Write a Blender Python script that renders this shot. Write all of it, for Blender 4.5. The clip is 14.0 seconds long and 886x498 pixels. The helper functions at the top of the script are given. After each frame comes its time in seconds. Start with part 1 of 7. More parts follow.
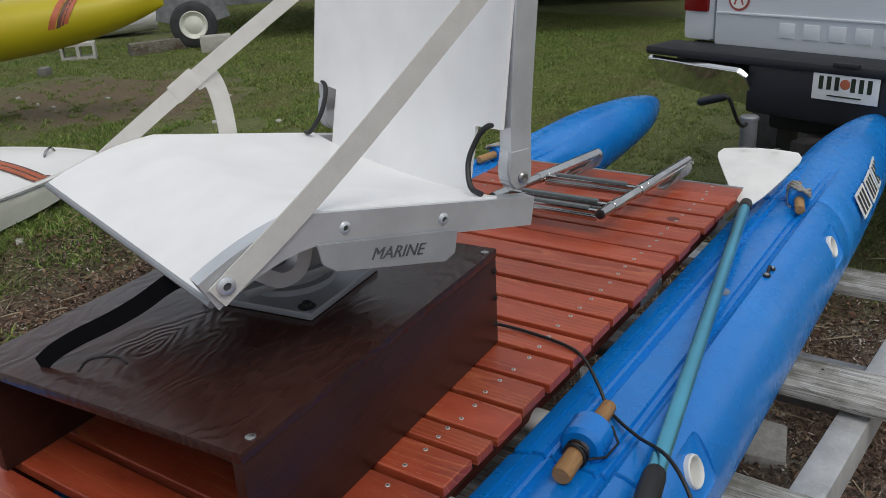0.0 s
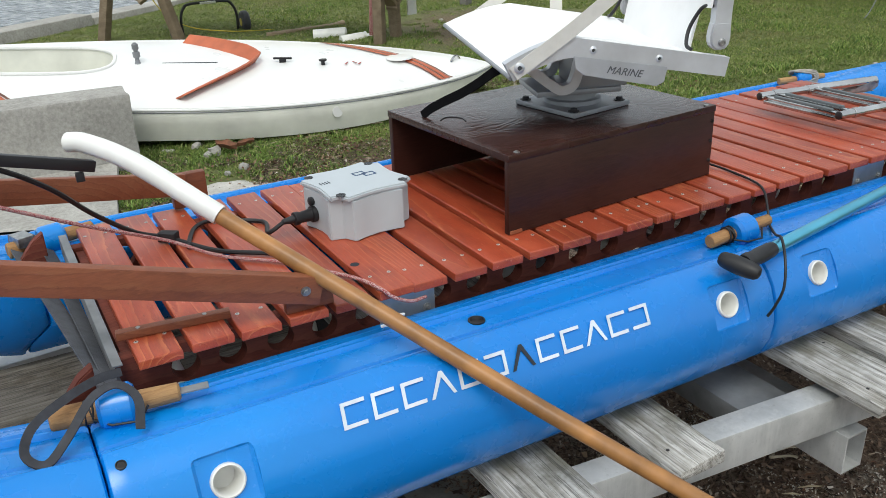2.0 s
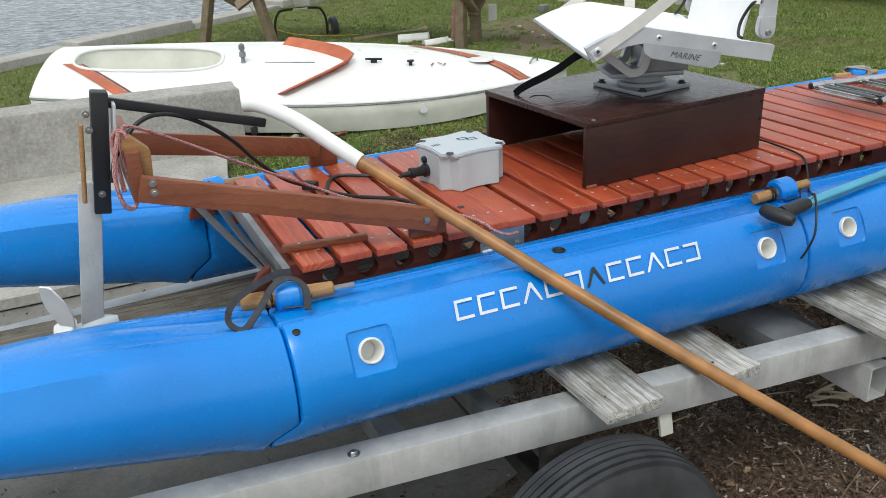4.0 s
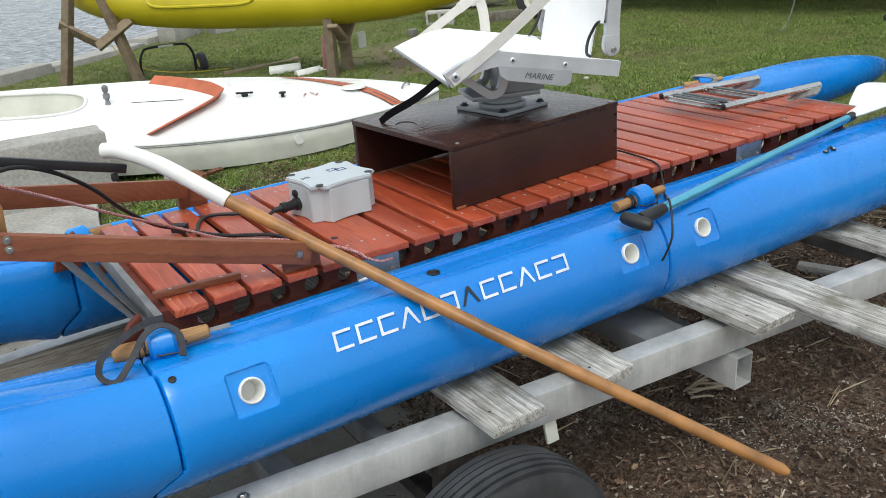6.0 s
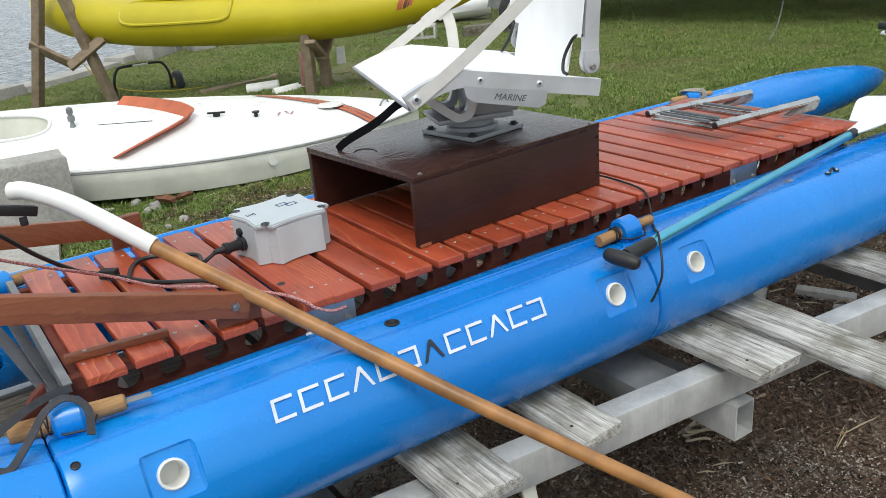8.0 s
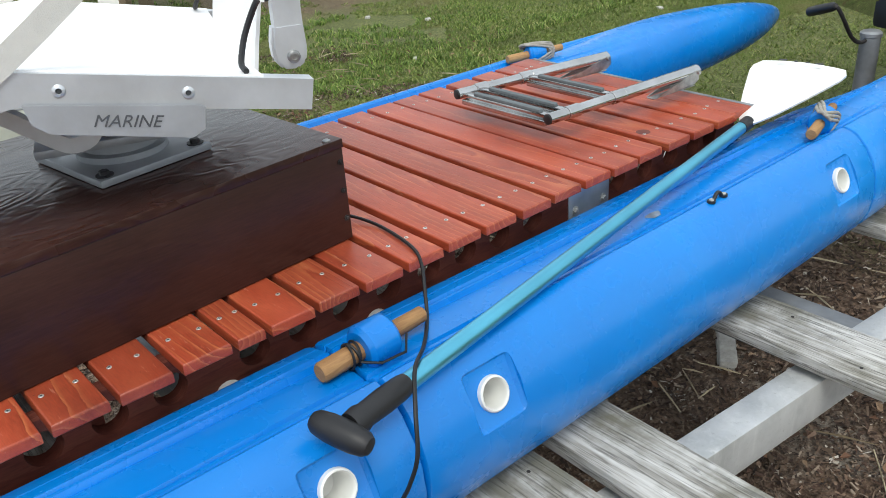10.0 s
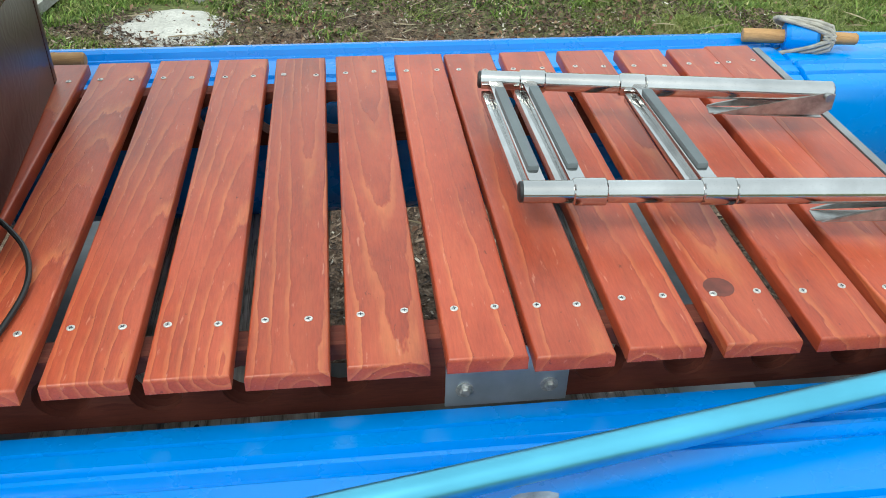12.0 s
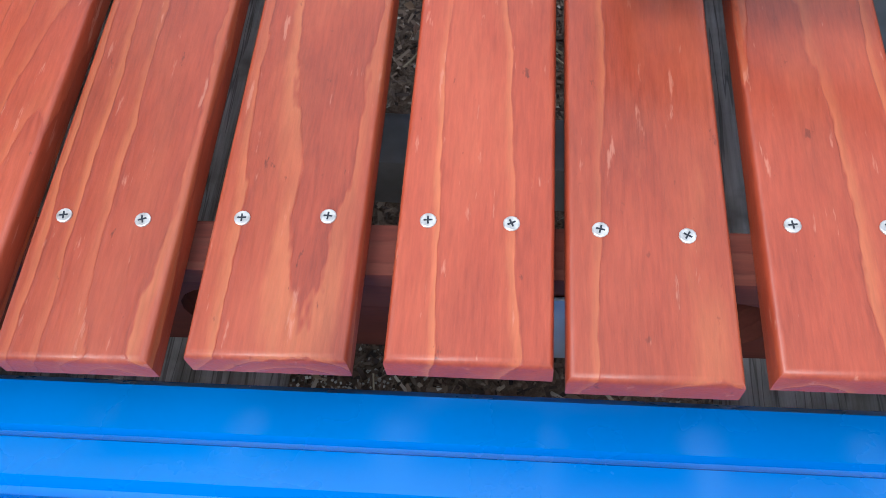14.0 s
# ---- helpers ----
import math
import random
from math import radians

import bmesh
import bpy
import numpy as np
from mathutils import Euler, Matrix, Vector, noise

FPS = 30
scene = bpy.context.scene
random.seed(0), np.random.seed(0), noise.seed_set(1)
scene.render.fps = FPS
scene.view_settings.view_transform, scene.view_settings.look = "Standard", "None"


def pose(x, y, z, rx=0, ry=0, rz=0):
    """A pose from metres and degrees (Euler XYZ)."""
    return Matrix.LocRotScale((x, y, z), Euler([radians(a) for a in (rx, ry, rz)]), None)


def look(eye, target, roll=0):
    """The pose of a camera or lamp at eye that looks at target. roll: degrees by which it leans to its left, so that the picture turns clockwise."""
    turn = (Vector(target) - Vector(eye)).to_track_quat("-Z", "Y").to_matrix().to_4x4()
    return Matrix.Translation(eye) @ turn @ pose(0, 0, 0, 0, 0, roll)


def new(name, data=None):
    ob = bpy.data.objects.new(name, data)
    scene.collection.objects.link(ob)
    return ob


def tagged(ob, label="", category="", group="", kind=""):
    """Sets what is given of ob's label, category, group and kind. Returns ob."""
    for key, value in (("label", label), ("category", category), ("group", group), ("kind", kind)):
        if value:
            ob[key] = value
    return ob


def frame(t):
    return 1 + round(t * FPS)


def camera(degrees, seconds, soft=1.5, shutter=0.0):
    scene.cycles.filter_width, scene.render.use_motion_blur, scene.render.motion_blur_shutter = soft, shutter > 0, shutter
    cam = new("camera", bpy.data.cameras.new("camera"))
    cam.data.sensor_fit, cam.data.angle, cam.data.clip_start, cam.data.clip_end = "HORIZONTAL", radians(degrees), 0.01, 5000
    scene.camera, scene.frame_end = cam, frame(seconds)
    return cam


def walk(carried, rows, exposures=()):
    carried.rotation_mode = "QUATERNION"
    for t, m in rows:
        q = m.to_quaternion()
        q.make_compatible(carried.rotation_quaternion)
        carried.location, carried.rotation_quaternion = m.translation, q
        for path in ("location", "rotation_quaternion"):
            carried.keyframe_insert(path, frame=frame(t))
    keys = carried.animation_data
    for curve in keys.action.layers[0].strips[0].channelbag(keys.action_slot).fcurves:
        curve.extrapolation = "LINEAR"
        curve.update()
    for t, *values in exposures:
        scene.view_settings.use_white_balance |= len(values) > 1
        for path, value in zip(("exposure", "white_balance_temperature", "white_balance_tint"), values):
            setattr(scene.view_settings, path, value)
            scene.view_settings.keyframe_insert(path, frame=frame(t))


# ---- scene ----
cam = camera(54.8, 14.0, soft=0.5)

PATH = [
    (0, (-1.675, -0.605, 1.772), (-0.155, 0.453, 1.016), -3.1),
    (0.5, (-1.775, -0.772, 1.752), (-0.33, 0.298, 0.877), -0.0),
    (1, (-2.008, -0.956, 1.757), (-0.675, 0.224, 0.846), -0.5),
    (1.5, (-2.127, -1.16, 1.777), (-0.963, 0.203, 0.888), -1.5),
    (2, (-2.118, -1.405, 1.76), (-1.236, 0.199, 0.954), -2.1),
    (2.2, (-2.138, -1.476, 1.761), (-1.402, 0.193, 0.942), -1.7),
    (4.3, (-2.404, -1.809, 1.79), (-1.65, -0.125, 1.019), -2.9),
    (4.5, (-2.389, -1.818, 1.79), (-1.576, -0.158, 1.026), -3.6),
    (5, (-2.372, -1.837, 1.809), (-1.435, -0.232, 1.071), -3.5),
    (5.5, (-2.364, -1.838, 1.812), (-1.376, -0.261, 1.078), -3.9),
    (6, (-2.366, -1.832, 1.805), (-1.389, -0.253, 1.061), -4.4),
    (6.5, (-2.369, -1.831, 1.802), (-1.397, -0.245, 1.067), -2.9),
    (7, (-2.38, -1.826, 1.805), (-1.403, -0.247, 1.063), -2.8),
    (7.5, (-2.346, -1.787, 1.8), (-1.368, -0.206, 1.063), -3.5),
    (8, (-2.161, -1.647, 1.773), (-1.159, -0.072, 1.055), -5.1),
    (8.5, (-1.98, -1.466, 1.764), (-0.93, 0.063, 1.016), -3.7),
    (9, (-1.799, -1.25, 1.733), (-0.653, 0.175, 0.925), -4.0),
    (9.2, (-1.702, -1.195, 1.716), (-0.498, 0.152, 0.858), -4.8),
    (11.3, (-0.362, -0.83, 1.612), (0.234, 0.786, 0.596), 1.7),
    (11.5, (-0.246, -0.784, 1.589), (0.206, 0.858, 0.542), 3.0),
    (12, (-0.095, -0.607, 1.546), (0.117, 1.015, 0.394), 1.4),
    (12.5, (-0.068, -0.479, 1.487), (0.102, 1.067, 0.23), 4.1),
    (13, (-0.036, -0.375, 1.428), (0.009, 1.023, -0.001), 2.1),
    (13.5, (0.007, -0.221, 1.399), (-0.155, 0.883, -0.261), -5.0),
    (14, (0.05, -0.166, 1.365), (-0.14, 0.795, -0.378), -8.3),
]
EXPOSURES = [(0.0, -0.43, 6500, 9), (0.5, 0.0, 6500, 7), (1.2, 0.22, 6500, 5), (4.6, 0.25, 6500, 5), (6.5, 0.32, 6500, 5), (9.2, 0.30, 6500, 5), (11.5, 0.68, 6250, 2), (12.5, 0.64, 6400, -8), (13.2, 0.66, 5950, 6), (14.0, 0.68, 5900, 11)]
walk(cam, [(t, look(eye, target, roll)) for t, eye, target, roll in PATH], EXPOSURES)

# ---- daylight: bright overcast sky with a soft high sun ----
SUN_ELEVATION, SUN_TURN = 58.0, 215.0
world = bpy.data.worlds.new("sky")
scene.world = world
world.use_nodes = True
wn, wl = world.node_tree.nodes, world.node_tree.links
sky = wn.new("ShaderNodeTexSky")
sky.sky_type, sky.sun_disc = "NISHITA", False
sky.sun_elevation, sky.sun_rotation = radians(SUN_ELEVATION), radians(SUN_TURN)
sky.air_density, sky.dust_density, sky.ozone_density = 1.0, 4.0, 1.0
cloud = wn.new("ShaderNodeMix")
cloud.data_type = "RGBA"
cloud.inputs[0].default_value = 0.72
cloud.inputs[7].default_value = (8.6, 9.0, 9.6, 1.0)
wl.new(sky.outputs[0], cloud.inputs[6])
wl.new(cloud.outputs[2], wn["Background"].inputs[0])
wn["Background"].inputs[1].default_value = 0.11
sun = new("sun", bpy.data.lights.new("sun", "SUN"))
sun.data.energy, sun.data.angle, sun.data.color = 1.3, radians(25), (1.0, 0.97, 0.92)
az = radians(SUN_TURN)
sun.matrix_world = look((0, 0, 0), (-math.sin(az) * math.cos(radians(SUN_ELEVATION)), -math.cos(az) * math.cos(radians(SUN_ELEVATION)), -math.sin(radians(SUN_ELEVATION))))

# ---- plan ----
# The plan is drawn in deck units: the boat's deck top lies 0.8 over the datum; UNIT turns them into metres.
UNIT, DATUM = 0.87, 0.36
BARE = (3.76, 7.64, 1.5, 1.8)  # middle and half widths of the worn patch of lawn
PLAN = Matrix.Diagonal((UNIT, UNIT, UNIT, 1)) @ Matrix.Translation((0, 0, DATUM))


def ground_z(x, y):
    s = min(max((x - 0.3) / 1.9, 0), 1)
    return -0.36 + 0.014 * min(max(y - 0.5, 0), 10) + 0.09 * s * s * (3 - 2 * s)


# ---- materials ----
def material(name, colour, rough=0.5, metal=0.0, spec=0.5):
    m = bpy.data.materials.new(name)
    m.use_nodes = True
    b = m.node_tree.nodes["Principled BSDF"]
    b.inputs["Base Color"].default_value = (*colour, 1)
    b.inputs["Roughness"].default_value = rough
    b.inputs["Metallic"].default_value = metal
    b.inputs["Specular IOR Level"].default_value = spec
    return m


def node(m, kind, **values):
    n = m.node_tree.nodes.new(kind)
    for k, v in values.items():
        n.inputs[k.replace("_", " ")].default_value = v
    return n


def coords(m, scale=(1, 1, 1), source="Object", turn=(0, 0, 0)):
    t = m.node_tree.nodes.new("ShaderNodeTexCoord")
    p = m.node_tree.nodes.new("ShaderNodeMapping")
    p.inputs["Scale"].default_value = scale
    p.inputs["Rotation"].default_value = turn
    m.node_tree.links.new(t.outputs[source], p.inputs[0])
    return p.outputs[0]


def noise_tex(m, vec, scale, detail=4.0, rough=0.55):
    n = node(m, "ShaderNodeTexNoise", Scale=scale, Detail=detail, Roughness=rough)
    m.node_tree.links.new(vec, n.inputs["Vector"])
    return n.outputs[0]


def ramp(m, fac, stops):
    r = m.node_tree.nodes.new("ShaderNodeValToRGB")
    while len(r.color_ramp.elements) < len(stops):
        r.color_ramp.elements.new(0.5)
    for e, (p, c) in zip(r.color_ramp.elements, stops):
        e.position, e.color = p, (*c, 1)
    m.node_tree.links.new(fac, r.inputs[0])
    return r.outputs[0]


def blend(m, fac, a, b, mode="MIX"):
    n = m.node_tree.nodes.new("ShaderNodeMix")
    n.data_type, n.blend_type = "RGBA", mode
    for sock, v in ((0, fac), (6, a), (7, b)):
        if isinstance(v, (int, float)):
            n.inputs[sock].default_value = v
        elif isinstance(v, tuple):
            n.inputs[sock].default_value = (*v, 1)
        else:
            m.node_tree.links.new(v, n.inputs[sock])
    return n.outputs[2]


def maths(m, op, a, b=0.0):
    n = m.node_tree.nodes.new("ShaderNodeMath")
    n.operation = op
    for i, v in enumerate((a, b)):
        if isinstance(v, (int, float)):
            n.inputs[i].default_value = v
        else:
            m.node_tree.links.new(v, n.inputs[i])
    return n.outputs[0]


def finish(m, colour=None, rough=None, bump=None, strength=0.3, distance=0.002):
    b, l = m.node_tree.nodes["Principled BSDF"], m.node_tree.links
    if colour is not None:
        l.new(colour, b.inputs["Base Color"])
    if rough is not None:
        l.new(rough, b.inputs["Roughness"])
    if bump is not None:
        n = node(m, "ShaderNodeBump", Strength=strength, Distance=distance)
        l.new(bump, n.inputs["Height"])
        l.new(n.outputs[0], b.inputs["Normal"])
    return m


def span(m, value, lo, hi):
    n = m.node_tree.nodes.new("ShaderNodeMapRange")
    n.inputs[3].default_value, n.inputs[4].default_value = lo, hi
    m.node_tree.links.new(value, n.inputs[0])
    return n.outputs[0]


def plain(name, colour, rough=0.5, metal=0.0, vary=0.12, scale=9.0, bump=0.15, fine=120.0):
    """A surface of one colour with faint blotches, uneven gloss and a fine tooth."""
    m = material(name, colour, rough, metal)
    v = coords(m)
    a = noise_tex(m, v, scale)
    f = noise_tex(m, v, fine, 3)
    dark = tuple(c * (1 - 2 * vary) for c in colour)
    light = tuple(min(1, c * (1 + vary)) for c in colour)
    return finish(m, ramp(m, a, [(0.3, dark), (0.7, light)]), span(m, a, max(0.02, rough - 0.1), min(1, rough + 0.12)), f, bump, 0.0015)


def blue_plastic():
    m = material("moulded_blue_plastic", (0.008, 0.15, 0.66), 0.3, spec=0.6)
    v = coords(m)
    broad, mid = noise_tex(m, v, 1.6, 3), noise_tex(m, v, 14, 5)
    col = ramp(m, broad, [(0.3, (0.003, 0.163, 0.56)), (0.7, (0.004, 0.232, 0.70))])
    scuffs = noise_tex(m, coords(m, (3, 60, 60)), 5, 6, 0.7)
    col = blend(m, ramp(m, scuffs, [(0.70, (0, 0, 0)), (0.76, (0.35, 0.35, 0.35))]), col, (0.16, 0.36, 0.75))
    stain = noise_tex(m, v, 5, 5, 0.65)
    col = blend(m, ramp(m, stain, [(0.66, (0, 0, 0)), (0.80, (0.28, 0.28, 0.28))]), col, (0.10, 0.16, 0.28))
    return finish(m, col, span(m, mid, 0.16, 0.38), noise_tex(m, v, 60, 4), 0.08, 0.002)


def random_bits(m, k):
    """Further random numbers of an object, out of its one."""
    info = m.node_tree.nodes.new("ShaderNodeObjectInfo")
    return maths(m, "FRACT", maths(m, "MULTIPLY", info.outputs["Random"], k))


def stained_wood(name, dark, base, light, axis="x", rough=0.42, gloss=0.5, ring=95.0, line=0.6, bright_line=(1.5, 2.6, 2.6), late_line=0.3):
    """Sawn boards: growth rings round a pith that runs nearly along the board, so that faces show lines and arches and ends show bands."""
    m = material(name, base, rough, spec=gloss)
    l = m.node_tree.links
    t = m.node_tree.nodes.new("ShaderNodeTexCoord")
    xyz = m.node_tree.nodes.new("ShaderNodeSeparateXYZ")
    l.new(t.outputs["Object"], xyz.inputs[0])
    along, across, up = (xyz.outputs[0], xyz.outputs[1], xyz.outputs[2]) if axis == "x" else (xyz.outputs[1], xyz.outputs[0], xyz.outputs[2])
    seed = maths(m, "MULTIPLY", random_bits(m, 1.0), 91.0)

    def at(a, c, u):
        p = m.node_tree.nodes.new("ShaderNodeCombineXYZ")
        l.new(maths(m, "ADD", maths(m, "MULTIPLY", along, a), seed), p.inputs[0])
        l.new(maths(m, "ADD", maths(m, "MULTIPLY", across, c), seed), p.inputs[1])
        l.new(maths(m, "MULTIPLY", up, u), p.inputs[2])
        return p.outputs[0]

    warp = maths(m, "MULTIPLY", maths(m, "SUBTRACT", noise_tex(m, at(2.6, 9, 9), 1.0, 3, 0.5), 0.5), 0.020 if axis == "y" else 0.034)
    fine_warp = maths(m, "MULTIPLY", maths(m, "SUBTRACT", noise_tex(m, at(16, 60, 60), 1.0, 3, 0.6), 0.5), 0.008)
    cx = maths(m, "ADD", across, maths(m, "MULTIPLY", maths(m, "SUBTRACT", random_bits(m, 7.3), 0.5), 0.09))
    slope = maths(m, "MULTIPLY", along, maths(m, "MULTIPLY", maths(m, "SUBTRACT", random_bits(m, 13.7), 0.5), 0.20 if axis == "y" else 0.12))
    cz = maths(m, "ADD", maths(m, "ADD", up, maths(m, "MULTIPLY", random_bits(m, 29.1), 0.05)), slope)
    radius = maths(m, "SQRT", maths(m, "ADD", maths(m, "MULTIPLY", cx, cx), maths(m, "MULTIPLY", cz, cz)))
    radius = maths(m, "ADD", maths(m, "ADD", radius, warp), fine_warp)
    if axis == "y":  # some boards are flat-sawn with few wide rings, others fine
        count = maths(m, "MULTIPLY", span(m, maths(m, "POWER", random_bits(m, 17.9), 1.6), 0.22, 1.15), ring)
    else:
        count = ring
    rings = maths(m, "FRACT", maths(m, "MULTIPLY", radius, count))
    width = maths(m, "DIVIDE", ring, count)  # bands keep their breadth where rings lie far apart
    after = maths(m, "MULTIPLY", rings, width)
    before = maths(m, "MULTIPLY", maths(m, "SUBTRACT", 1.0, rings), width)
    pale = ramp(m, after, [(0.0, (0, 0, 0)), (0.05, (1, 1, 1)), (0.16, (0.8, 0.8, 0.8)), (0.40, (0.15, 0.15, 0.15)), (1.0, (0, 0, 0))])
    late = ramp(m, before, [(0.0, (0.2, 0.2, 0.2)), (0.03, (1, 1, 1)), (0.20, (0, 0, 0))])
    patch = noise_tex(m, at(5, 14, 14), 1.0, 3, 0.5)
    amount = ramp(m, patch, [(0.36, (0.12, 0.12, 0.12)), (0.62, (1, 1, 1))])
    broad = noise_tex(m, at(4, 10, 10), 1.3, 4, 0.6)
    pores = noise_tex(m, at(45, 420, 420), 1.0, 4, 0.7)
    col = ramp(m, broad, [(0.28, dark), (0.50, base), (0.74, light)])
    col = blend(m, maths(m, "MULTIPLY", maths(m, "MULTIPLY", pale, amount), line), col, tuple(min(1, c * g) for c, g in zip(light, bright_line)))
    col = blend(m, maths(m, "MULTIPLY", late, late_line), col, tuple(c * 0.5 for c in dark))
    if axis == "y":
        nicks = noise_tex(m, at(22, 130, 130), 1.0, 4, 0.65)
        col = blend(m, ramp(m, nicks, [(0.635, (0, 0, 0)), (0.69, (0.6, 0.6, 0.6))]), col, (0.60, 0.26, 0.17))
        rubbed = noise_tex(m, at(7, 26, 26), 1.0, 5, 0.7)
        col = blend(m, ramp(m, rubbed, [(0.49, (0, 0, 0)), (0.72, (0.55, 0.55, 0.55))]), col, (0.46, 0.102, 0.040))
        pits = noise_tex(m, at(40, 90, 90), 1.0, 4, 0.7)
        col = blend(m, ramp(m, pits, [(0.28, (0.75, 0.75, 0.75)), (0.335, (0, 0, 0))]), col, tuple(c * 0.22 for c in dark))
    specks = noise_tex(m, at(70, 110, 110), 1.0, 3, 0.6)
    col = blend(m, ramp(m, specks, [(0.70, (0, 0, 0)), (0.76, (0.5, 0.5, 0.5))]), col, tuple(c * 0.35 for c in dark))
    scuff = noise_tex(m, at(11, 34, 34), 1.0, 5, 0.7)
    col = blend(m, ramp(m, scuff, [(0.66, (0, 0, 0)), (0.78, (0.35, 0.35, 0.35))]), col, tuple(min(1, c * g) for c, g in zip(light, bright_line)))
    col = blend(m, 0.24, col, ramp(m, pores, [(0.32, tuple(c * 0.25 for c in dark)), (0.66, light)]))
    tone = span(m, random_bits(m, 3.9), 0.80, 1.15)
    bright = m.node_tree.nodes.new("ShaderNodeHueSaturation")
    l.new(tone, bright.inputs["Value"])
    l.new(col, bright.inputs["Color"])
    height = blend(m, 0.45, blend(m, 0.5, pores, late), rings)
    if axis == "y":
        height = blend(m, 0.5, height, noise_tex(m, at(26, 55, 55), 1.0, 5, 0.65))
    return finish(m, bright.outputs[0], span(m, pores, rough - 0.10, rough + 0.16), height, 0.5 if axis == "y" else 0.38, 0.0020 if axis == "y" else 0.0012)


def weathered_wood(name, along=(30, 2.2, 30), tint=(1, 1, 1), shade=1.0):
    m = material(name, (0.32, 0.30, 0.27), 0.85)
    v = coords(m, along)
    grain = noise_tex(m, coords(m, tuple(a * (1.15 if a > 5 else 0.8) for a in along)), 2.2, 6, 0.66)
    broad = noise_tex(m, coords(m), 6, 5, 0.65)
    crack = ramp(m, noise_tex(m, coords(m, tuple(a * (1.5 if a > 5 else 0.8) for a in along)), 1.6, 3, 0.5), [(0.475, (0, 0, 0)), (0.492, (0.55, 0.55, 0.55)), (0.508, (0.55, 0.55, 0.55)), (0.525, (0, 0, 0))])
    col = ramp(m, grain, [(0.28, (0.15, 0.138, 0.12)), (0.40, (0.31, 0.295, 0.265)), (0.54, (0.50, 0.485, 0.455)), (0.70, (0.68, 0.67, 0.64))])
    col = blend(m, ramp(m, broad, [(0.47, (0, 0, 0)), (0.64, (0.8, 0.8, 0.8))]), col, (0.15 * tint[0], 0.14 * tint[1], 0.10 * tint[2]))
    col = blend(m, crack, col, (0.030, 0.027, 0.023))
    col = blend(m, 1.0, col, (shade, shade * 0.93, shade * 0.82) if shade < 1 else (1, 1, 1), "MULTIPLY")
    return finish(m, col, None, grain, 0.7, 0.005)


def concrete(name, light=0.36, scale=1.0):
    m = material(name, (light, light * 0.97, light * 0.9), 0.9)
    v = coords(m)
    a, b = noise_tex(m, v, 3 * scale, 8, 0.65), noise_tex(m, v, 40 * scale, 6, 0.7)
    col = ramp(m, a, [(0.3, (light * 0.55, light * 0.53, light * 0.48)), (0.7, (light * 1.15, light * 1.12, light * 1.03))])
    col = blend(m, 0.35, col, ramp(m, b, [(0.3, (0.10, 0.09, 0.08)), (0.65, (light * 1.25, light * 1.2, light * 1.1))]))
    return finish(m, col, None, b, 0.6, 0.006)


def brushed(name, colour, rough, streak=(2, 60, 60), depth=0.12):
    m = material(name, colour, rough, 1.0)
    v = coords(m, streak)
    a, b = noise_tex(m, v, 4, 5), noise_tex(m, coords(m), 12, 5)
    col = ramp(m, b, [(0.3, tuple(c * 0.72 for c in colour)), (0.7, colour)])
    return finish(m, col, span(m, blend(m, 0.5, a, b), max(0.03, rough - 0.12), rough + 0.15), a, depth, 0.0006)


def plywood_stain(name, figure, relief, along=(1.6, 7.0, 7.0), knot=None, rough=0.36, spec=0.5):
    """Dark stained veneer; figure: strength of the wavy rotary-cut grain and of its sheen, both put into the colour."""
    m = material(name, (0.050, 0.019, 0.013), rough, spec=spec)
    v = coords(m, along)
    field = noise_tex(m, v, 1.5, 3, 0.5)
    phase = maths(m, "MULTIPLY", field, 13)
    if knot:
        gap = m.node_tree.nodes.new("ShaderNodeVectorMath")
        gap.operation = "DISTANCE"
        gap.inputs[1].default_value = knot
        m.node_tree.links.new(coords(m, (1, 2.2, 1)), gap.inputs[0])
        phase = maths(m, "ADD", phase, maths(m, "MULTIPLY", maths(m, "EXPONENT", maths(m, "MULTIPLY", gap.outputs["Value"], -7.0)), 7.0))
    rings = maths(m, "FRACT", phase)
    line = ramp(m, rings, [(0, (0, 0, 0)), (0.22, (1, 1, 1)), (0.55, (0.35, 0.35, 0.35)), (1, (0.0, 0.0, 0.0))])
    broad = noise_tex(m, coords(m), 4, 4)
    pores = noise_tex(m, coords(m, (30, 300, 300)), 1.0, 4, 0.7)
    col = ramp(m, broad, [(0.3, (0.022, 0.0075, 0.0058)), (0.7, (0.046, 0.016, 0.0115))])
    col = blend(m, maths(m, "MULTIPLY", line, figure), col, (0.11, 0.062, 0.050))
    col = blend(m, 0.22, col, ramp(m, pores, [(0.35, (0.012, 0.005, 0.004)), (0.7, (0.085, 0.036, 0.026))]))
    worn = noise_tex(m, coords(m), 26, 5, 0.7)
    col = blend(m, ramp(m, worn, [(0.74, (0, 0, 0)), (0.80, (0.7, 0.7, 0.7))]), col, (0.28, 0.17, 0.11))
    swell = maths(m, "SINE", maths(m, "MULTIPLY", phase, 2 * math.pi))
    return finish(m, col, span(m, broad, rough - 0.12, rough + 0.10), blend(m, 0.15, maths(m, "MULTIPLY", swell, 0.5), pores), relief, 0.003)


